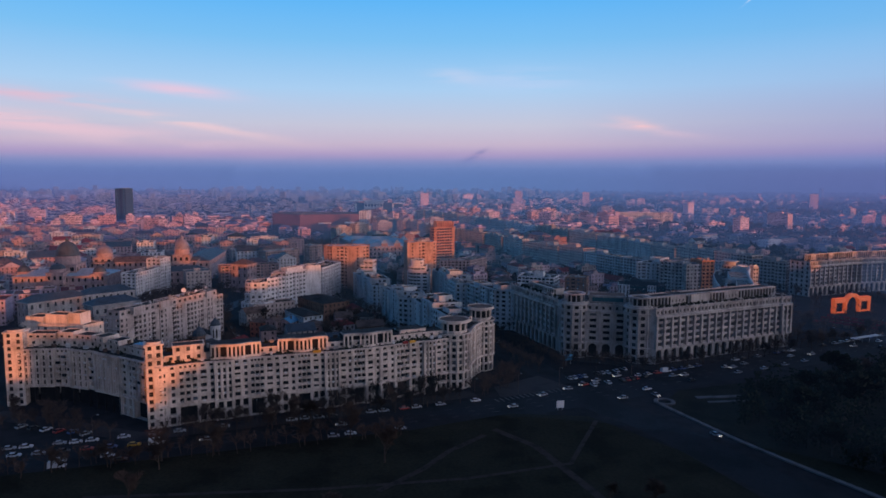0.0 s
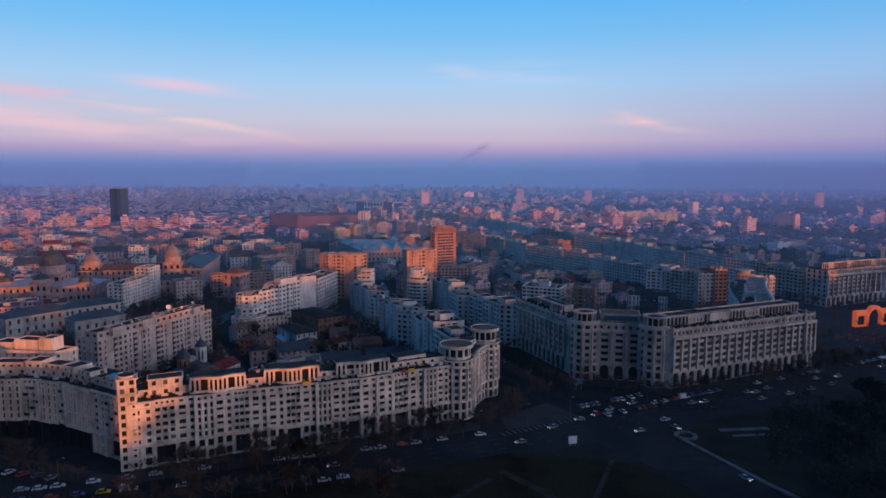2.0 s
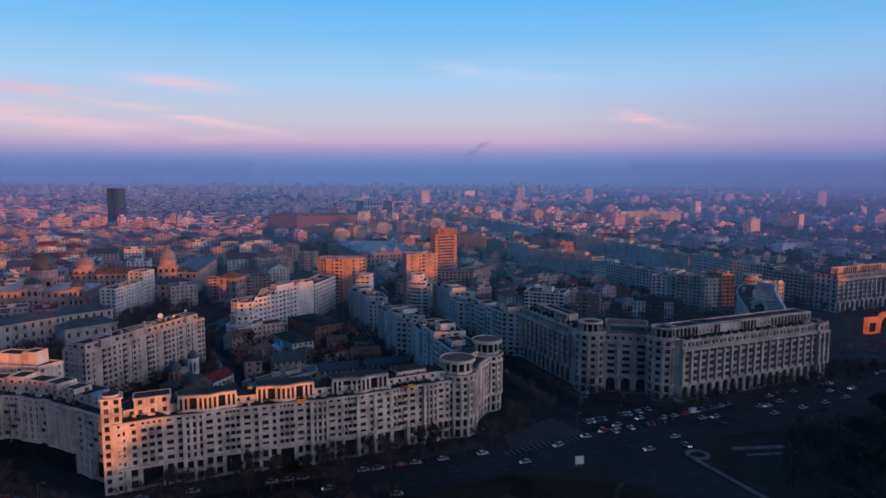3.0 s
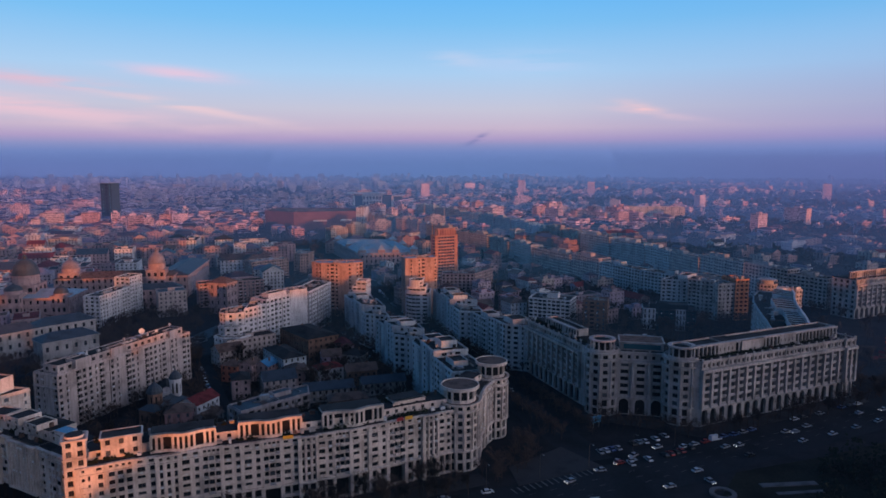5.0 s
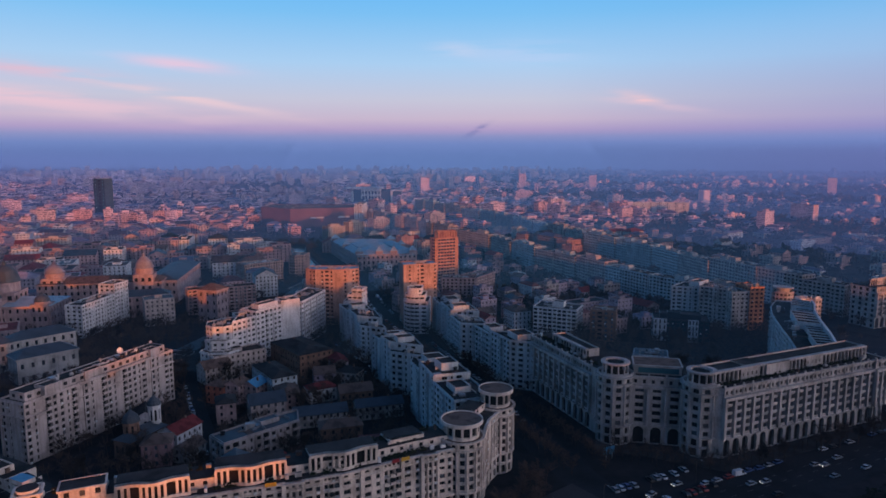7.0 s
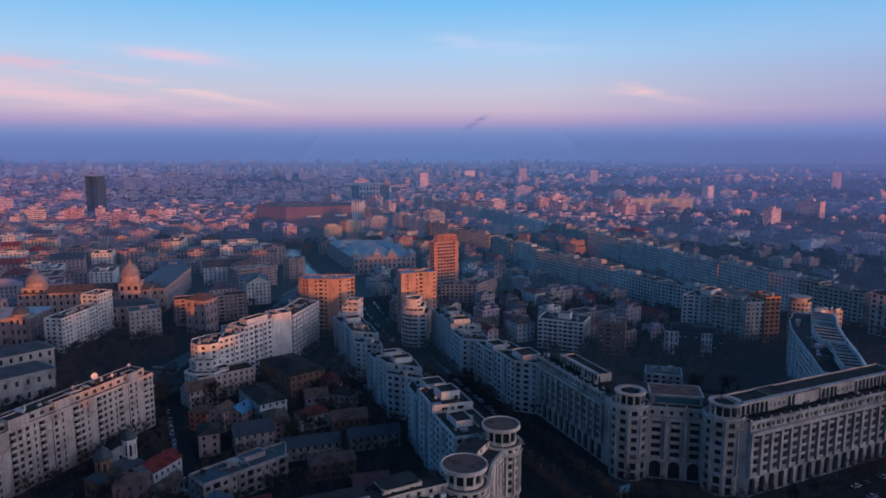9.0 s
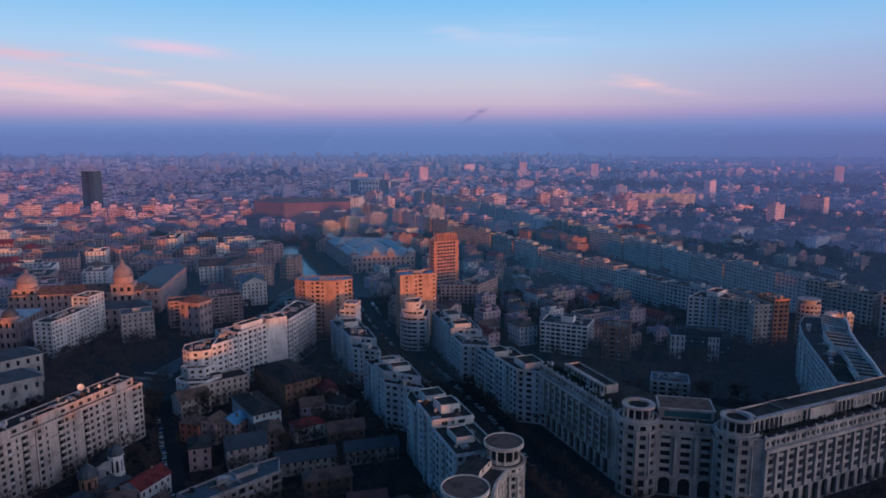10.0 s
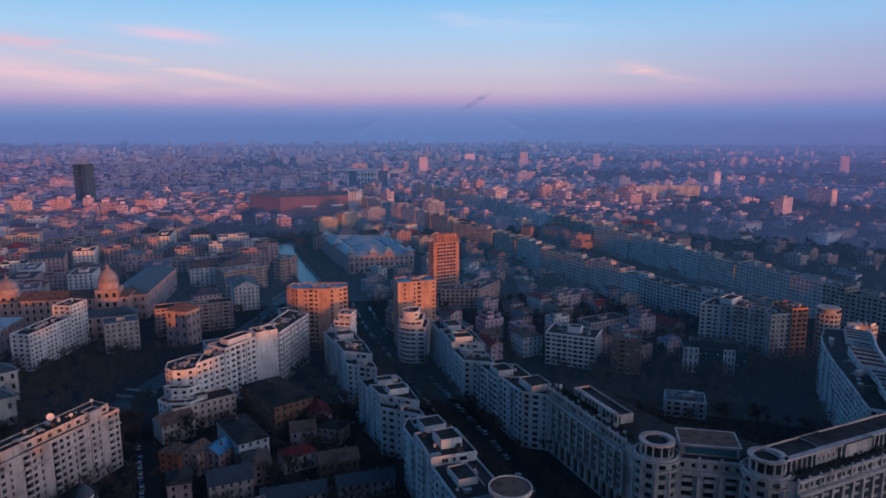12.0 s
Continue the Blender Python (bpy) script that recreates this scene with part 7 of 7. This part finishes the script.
def park_wood():
    """The dense dark wood of the park, crown against crown."""
    rnd = random.Random(12)
    g = Geo()
    n = 0
    while n < 900:
        x, y = rnd.uniform(112, 420), rnd.uniform(160, 440)
        if not (inside(x, y, PARK) and inside(x - 9, y + 3, PARK)) or near_line(x, y, [(93, 291), (109.5, 248.5), (133.5, 202), (160, 140)], 11) or (108 < x < 139 and y > 284):
            continue
        n += 1
        h = rnd.uniform(6, 12)
        tube(g, Vector((x, y, 0.1)), Vector((x, y, h * 0.6)), 0.2, 0.1, 4)
        for _ in range(70):
            t = rnd.random()
            r = h * 0.42 * (1 - 0.6 * t)
            c = Vector((x + rnd.gauss(0, r * 0.6), y + rnd.gauss(0, r * 0.6), h * (0.15 + 0.85 * t)))
            e = Vector((rnd.gauss(0, 1), rnd.gauss(0, 1), rnd.gauss(0.2, 0.8))).normalized()
            f = e.orthogonal() * 0.45
            g.face([tuple(c), tuple(c + e * 0.7 + f), tuple(c + e * 1.4), tuple(c + e * 0.7 - f)])
    tagged(part("park_trees", g, ("needle",), None), "dense dark evergreen trees of the park", "trees", kind="stuff")


park_wood()
n = 0
while n < 12:
    x, y = random.uniform(-150, 70), random.uniform(150, 240)
    if inside(x, y, LAWN):
        plant(x, y, TREES, 0.16)
        n += 1
for x0, x1, y0, y1, want in ((-250, -195, 498, 560, 24), (-140, -20, 330, 470, 24), (60, 240, 400, 640, 40), (-240, -140, 430, 560, 10), (-60, 140, 560, 700, 20), (-120, -20, 600, 780, 20), (-120, -30, 470, 560, 8), (240, 420, 430, 560, 8)):
    n = tries = 0
    while n < want and tries < 4000:
        tries += 1
        x, y = random.uniform(x0, x1), random.uniform(y0, y1)
        if is_free(x, y, 0.2):
            plant(x, y, TREES, 0.0)
            n += 1

BOUNDS = [(min(x for x, y in p), max(x for x, y in p), min(y for x, y in p), max(y for x, y in p), p) for p in FOOT]


def open_ground(x, y, gap=1.0):
    for x0, x1, y0, y1, p in BOUNDS:
        if x0 - gap < x < x1 + gap and y0 - gap < y < y1 + gap and (inside(x, y, p) or any(inside(x + gap * q, y + gap * r, p) for q, r in ((1, 0), (-1, 0), (0, 1), (0, -1)))):
            return False
    return True


spots = []
for x0, x1, y0, y1, want in ((60, 250, 395, 600, 750), (-260, -140, 380, 570, 520), (-160, 10, 330, 470, 420), (-130, -20, 470, 570, 180), (-330, 360, 430, 780, 1100), (-60, 150, 560, 720, 260)):
    n = tries = 0
    while n < want and tries < 20000:
        tries += 1
        x, y = random.uniform(x0, x1), random.uniform(y0, y1)
        if abs(x) < 0.7 * y and not any(near_line(x, y, l, w - 1.5) for l, w in LINES) and open_ground(x, y):
            spots.append((x, y))
            n += 1
thicket(spots, "tangled bare brown courtyard trees")
# the trees under the fronts of the apartment palace and along the avenue
fringe = []
for line, off, spread, step in (([(-185, 268), (-150, 258), (-122, 246)], 3, 5, 3.2), ([(-104, 250), (-76, 261), (-30, 278), (8, 298)], 1, 3.0, 2.4), ([(-260, 186), (-155, 214), (-60, 244), (-12, 259)], 3, 3.5, 3.4),
                                ([(66, 364), (108, 342), (150, 361), (205, 387), (290, 428)], 1, 1.5, 4.5), ([(57, 340), (36, 392), (20, 432), (0, 488), (-22, 545)], -8.5, 1.8, 2.6), ([(57, 340), (36, 392), (20, 432), (0, 488), (-22, 545)], 8.0, 1.8, 2.6), ([(14, 300), (30, 318), (34, 340)], 0, 5.0, 1.6), ([(66, 352), (100, 340), (130, 350)], -2, 4, 2.6)):
    for a, b in zip(line, line[1:]):
        d, m = right_of(a, b)
        L = (Vector(b) - Vector(a)).length
        for k in range(int(L / step)):
            fringe.append(tuple(Vector(a) + d * (k + random.random()) * step + m * (off + random.uniform(-spread, spread))))
for _ in range(900):
    x, y = random.uniform(-330, -145), random.uniform(950, 1190)
    if not near_line(x, y, RIVER, 10) and open_ground(x, y):
        fringe.append((x, y))
for a, b in zip(RIVER, RIVER[1:]):
    d, m = right_of(a, b)
    for k in range(int((Vector(b) - Vector(a)).length / 3.5)):
        fringe += [tuple(Vector(a) + d * 3.5 * (k + random.random()) + m * q) for q in (-13.5, 13.5)]
thicket(fringe, "bare brown street trees under the stone fronts")

# ---------------------------------------------------------------- vehicles


def make_car(paint, label, van=False):
    t = thing("van" if van else "car", (0, 0, 0), label, "van" if van else "car", "vehicles")
    L, W, H = (5.6, 2.0, 2.3) if van else (4.4, 1.8, 1.45)
    sec = [(-L / 2, 0.35, 0.75), (-L / 2 + 0.1, 0.3, 0.95), (L / 2 - 1.0, 0.3, 0.95), (L / 2 - 0.1, 0.3, 0.72), (L / 2, 0.35, 0.6)]
    g = Geo()
    hw = W / 2
    for (xa, za, zb), (xb, zc, zd) in zip(sec, sec[1:]):
        for s in (-1, 1):
            q = [(xa, s * hw, za), (xb, s * hw, zc), (xb, s * hw, zd), (xa, s * hw, zb)]
            g.face(q if s < 0 else q[::-1])
        g.face([(xa, -hw, zb), (xb, -hw, zd), (xb, hw, zd), (xa, hw, zb)])
    g.face([(-L / 2, -hw, 0.35), (-L / 2, -hw, 0.75), (-L / 2, hw, 0.75), (-L / 2, hw, 0.35)])
    g.face([(L / 2, -hw, 0.35), (L / 2, hw, 0.35), (L / 2, hw, 0.6), (L / 2, -hw, 0.6)])
    rw = hw * 0.84
    x0, x1, x2, x3 = (-L / 2 + 0.02, -L / 2 + 0.12, L / 2 - 1.7, L / 2 - 0.9) if van else (-1.9, -1.25, 0.35, 1.15)
    g.face([(x1, -rw, H), (x2, -rw, H), (x2, rw, H), (x1, rw, H)])
    if van:
        for s in (-1, 1):
            q = [(x0, s * hw, 0.95), (x2 - 0.6, s * hw, 0.95), (x2 - 0.6, s * rw, H), (x1, s * rw, H)]
            g.face(q if s < 0 else q[::-1])
        g.face([(x0, hw, 0.95), (x0, -hw, 0.95), (x1, -rw, H), (x1, rw, H)])
    part("body", g, (paint,), None).parent = t
    k = Geo()
    xa = x2 - 0.6 if van else x0
    for s in (-1, 1):
        q = [(xa, s * hw * 0.98, 0.96), (x3, s * hw * 0.98, 0.96), (x2, s * rw, H - 0.02), (xa if van else x1, s * rw, H - 0.02)]
        k.face(q if s < 0 else q[::-1])
    k.face([(x3, -hw * 0.98, 0.96), (x3, hw * 0.98, 0.96), (x2, rw, H - 0.02), (x2, -rw, H - 0.02)])
    if not van:
        k.face([(x0, hw * 0.98, 0.96), (x0, -hw * 0.98, 0.96), (x1, -rw, H - 0.02), (x1, rw, H - 0.02)])
    part("glazing", k, ("window_glass",), None).parent = t
    wh = Geo()
    n = 12
    for i in range(n):
        a, b = math.tau * i / n, math.tau * (i + 1) / n
        wh.face([(0.32 * math.cos(a), -0.1, 0.32 * math.sin(a)), (0.32 * math.cos(b), -0.1, 0.32 * math.sin(b)), (0.32 * math.cos(b), 0.1, 0.32 * math.sin(b)), (0.32 * math.cos(a), 0.1, 0.32 * math.sin(a))])
    for s in (-0.1, 0.1):
        wh.face([(0.32 * math.cos(math.tau * i / n), s, 0.32 * math.sin(math.tau * i / n)) for i in range(n)])
    me = wh.mesh("wheel", ("tyre",))
    for x in (-L * 0.3, L * 0.3):
        for y in (-hw + 0.08, hw - 0.08):
            o = new("wheel", me)
            o.parent = t
            o.matrix_basis = pose(x, y, 0.32)
    return t


CARS = [make_car(p, f"{c} car standing on the street") for p, c in (("car_white", "white saloon"), ("car_silver", "silver saloon"), ("car_black", "black saloon"), ("car_red", "dark red"), ("car_blue", "dark blue"), ("car_yellow", "yellow taxi"))]
CARS.append(make_car("car_white", "white delivery van standing on the street", True))
for k, c in enumerate(CARS):
    c.location = (-150 + 7.5 * k, 231 + 2.0 * k, 0.03)
    c.rotation_euler = (0, 0, radians(15))
lit_car = make_car("car_silver", "silver car driving with its headlamps on")
for y in (-0.6, 0.6):
    g = Geo()
    g.box((2.19, y), (1, 0), 0.12, 0.36, 0.5, 0.68)
    part("headlamp", g, ("car_lamp",), None, "lit headlamp").parent = lit_car
lit_car.location = (66, 316, 0.03)
lit_car.rotation_euler = (0, 0, radians(-120))
for x, y, turn in ((74, 322, -140), (58, 309, 190), (86, 330, -150), (96, 300, -70), (80, 296, 200), (30, 284, 200), (-40, 262, 198), (-88, 246, 200), (120, 332, 207), (150, 346, 207), (205, 373, 207), (240, 392, 207), (45, 300, 215), (104, 252, -65), (26, 400, -110)):
    copy_thing(lit_car, pose(x, y, 0.03, 0, 0, turn))
random.seed(77)
PICK = [0, 0, 1, 1, 1, 1, 2, 2, 2, 3, 4, 4] + [0, 1] * 3 + [6]


def park_row(line, off, gap, chance, turn=0.0, z=0.03):
    for a, b in zip(line, line[1:]):
        d, n = right_of(a, b)
        L = (Vector(b) - Vector(a)).length
        for k in range(int(L / gap)):
            if random.random() > chance:
                continue
            p = Vector(a) + d * (k + 0.5) * gap + n * (off + random.uniform(-0.4, 0.4))
            copy_thing(CARS[random.choice(PICK)], pose(p.x, p.y, z, 0, 0, math.degrees(math.atan2(d.y, d.x)) + turn + random.uniform(-4, 4)))


park_row(AVENUE[1:7], -11, 5.4, 0.62)
park_row(AVENUE[1:7], -6, 11, 0.28)
park_row(AVENUE[1:7], 6, 15, 0.3)
park_row(AVENUE[1:6], 11, 6.5, 0.3)
park_row(AVENUE[7:12], -11, 5.6, 0.6)
park_row(AVENUE[7:12], -3, 12, 0.35)
park_row(AVENUE[7:12], 7, 16, 0.35)
park_row([(62, 322), (100, 342)], -3, 2.9, 0.7, 80)
park_row([(70, 314), (106, 333)], 0, 2.9, 0.7, 80)
park_row([(30, 385), (18, 430), (-2, 485), (-24, 545)], -6.5, 5.5, 0.55)
park_row([(30, 385), (18, 430), (-2, 485), (-24, 545)], 6.5, 5.5, 0.55)
park_row([(-24, 545), (-48, 610), (-70, 690)], -5.5, 5.5, 0.6)
park_row([(-24, 545), (-48, 610), (-70, 690)], 5.5, 6.0, 0.6)
park_row([(-93, 350), (-115, 395), (-136, 440)], -2.6, 5.5, 0.6)
park_row([(96, 232), (112, 195)], -5, 14, 0.5)
park_row([(-170, 256), (-124, 245)], -4, 3.0, 0.5, 80)
park_row([(-62, 430), (-40, 470), (-70, 520)], 0, 3.0, 0.6, 80)

# ---------------------------------------------------------------- small things on the square


def gate():
    t = thing("festive_arch", (301, 496), "glowing orange festive arch gate of a fair", "arch gate")
    d = Vector((35, 13)).normalized()
    n = Vector((d.y, -d.x))
    c = Vector((301, 496))
    for s, w, h in ((-12.5, 11, 11.0), (12.5, 11, 11.0)):
        g = Geo()
        a, b = c + d * (s - w / 2), c + d * (s + w / 2)
        facade(g, tuple(a), tuple(b), 0, h, 1, 1, w * 0.66, h * 0.6, 1.0, 0, 1.2, 0, 1)
        g.prism([tuple(a - n * 1.3), tuple(b - n * 1.3), tuple(b - n * 3), tuple(a - n * 3)], 0, h, 0, 0)
        g.face([(*a, h), (*b, h), (*(b - n * 3), h), (*(a - n * 3), h)])
        g.face([(*(a - n * 3), 0), (*a, 0), (*a, h), (*(a - n * 3), h)])
        part("side_bay", g, ("arch_light", "dark_recess"), t)
    g = Geo()
    rim = [(8.0 * math.cos(math.pi * i / 16), 6.0 + 8.0 * math.sin(math.pi * i / 16)) for i in range(17)]
    inner = [(6.4 * math.cos(math.pi * i / 16), 5.4 + 6.2 * math.sin(math.pi * i / 16)) for i in range(17)]
    rim = [(8.0, 0)] + rim + [(-8.0, 0)]
    inner = [(6.4, 0)] + inner + [(-6.4, 0)]
    P = lambda s, z, o: (*(c + d * s - n * o), z)
    for (a, b), (e, f) in zip(zip(rim, rim[1:]), zip(inner, inner[1:])):
        g.face([P(*a, -0.6), P(*e, -0.6), P(*f, -0.6), P(*b, -0.6)])
        g.face([P(*a, -0.6), P(*b, -0.6), P(*b, 2.5), P(*a, 2.5)])
        g.face([P(*e, -0.6), P(*e, 2.5), P(*f, 2.5), P(*f, -0.6)])
    part("arch", g, ("arch_light",), t)


gate()


def bridge():
    t = thing("bridge", (-165, 497), "low stone road bridge over the river", "bridge")
    d = (0.97, -0.22)
    g = Geo()
    g.box((-165, 497), d, 18, 8, 0.3, 0.9, 0, 1)
    part("deck", g, ("grey_stone", "asphalt"), t)
    for q in (-4.1, 4.1):
        g = Geo()
        c = (-165 + 0.22 * q, 497 + 0.97 * q)
        g.box(c, d, 18, 0.35, 0.3, 1.9)
        part("parapet", g, ("grey_stone",), t)


bridge()


def market_stall():
    t = thing("market_stall", (0, 0, 0), "small market stall with a dark red roof", "market stall", "fair stalls")
    g = Geo()
    g.prism(rect((0, 0), (1, 0), 3.2, 2.6), 0, 2.3)
    part("hut", g, ("brown_brick",), None).parent = t
    g = Geo()
    gable(g, rect((0, 0), (1, 0), 3.4, 2.8), 2.3, 1.0, 0, 0, 0.25)
    part("roof", g, ("roof_red",), None).parent = t
    return t


stall = market_stall()
stall.location = (250, 452, 0)
for a, b, k in (((262, 463), (284, 438), 8), ((256, 453), (277, 427), 8), ((270, 470), (294, 444), 8)):
    turn = math.degrees(math.atan2(b[1] - a[1], b[0] - a[0]))
    for i in range(k):
        p = Vector(a).lerp(Vector(b), i / (k - 1))
        copy_thing(stall, pose(p.x, p.y, 0, 0, 0, turn))
t = thing("long_shelter", (254, 404), "long pale shelter roof on thin posts", "shelter")
g = Geo()
g.box((254, 404), (0.9, 0.43), 24, 3.0, 3.0, 3.3)
part("roof", g, ("white_frame",), t)
for k in (-10, -3, 4, 11):
    g = Geo()
    g.box((254 + 0.9 * k, 404 + 0.43 * k), (0.9, 0.43), 0.2, 0.2, 0, 3.0)
    part("post", g, ("metal_grey",), t)


def billboard(at, w, h, z, turn, panel, label):
    t = thing("billboard", at, label, "billboard", "billboards")
    g = Geo()
    g.box((0, 0), (1, 0), w, 0.3, z, z + h)
    o = part("panel", g, (panel,), None)
    o.parent = t
    g = Geo()
    for x in (-w * 0.3, w * 0.3):
        g.box((x, 0.1), (1, 0), 0.25, 0.25, 0, z + 0.2)
    part("post", g, ("metal_grey",), None).parent = t
    t.rotation_euler = (0, 0, radians(turn))


billboard((49.7, 281), 3.3, 3.0, 1.0, 10, "white_frame", "white blank billboard on two posts")
billboard((66, 352), 5.0, 3.0, 2.4, 25, "roof_blue", "blue billboard on two posts beside the street")


def street_lamp():
    t = thing("street_lamp", (0, 0, 0), "grey metal street lamp with a curved arm", "street lamp", "street lamps")
    g = Geo()
    g.drum((0, 0), 0.09, 0, 9.0, 8)
    part("pole", g, ("brown_frame",), None).parent = t
    g = Geo()
    pts = [Vector((0, 0, 9.0)), Vector((0.5, 0, 9.6)), Vector((1.2, 0, 9.9)), Vector((2.0, 0, 9.9))]
    for a, b in zip(pts, pts[1:]):
        tube(g, a, b, 0.06, 0.05, 6)
    part("arm", g, ("brown_frame",), None).parent = t
    g = Geo()
    g.box((2.2, 0), (1, 0), 0.8, 0.3, 9.78, 9.95)
    part("lamp_head", g, ("metal_grey",), None).parent = t
    return t


lamp_post = street_lamp()
lamp_post.location = (-130, 246, 0.1)
for a, b in zip(AVENUE[3:], AVENUE[4:12]):
    d, n = right_of(a, b)
    for k in (0.25, 0.75):
        p = Vector(a).lerp(Vector(b), k) - n * 13.6
        copy_thing(lamp_post, pose(p.x, p.y, 0.1, 0, 0, math.degrees(math.atan2(n.y, n.x))))
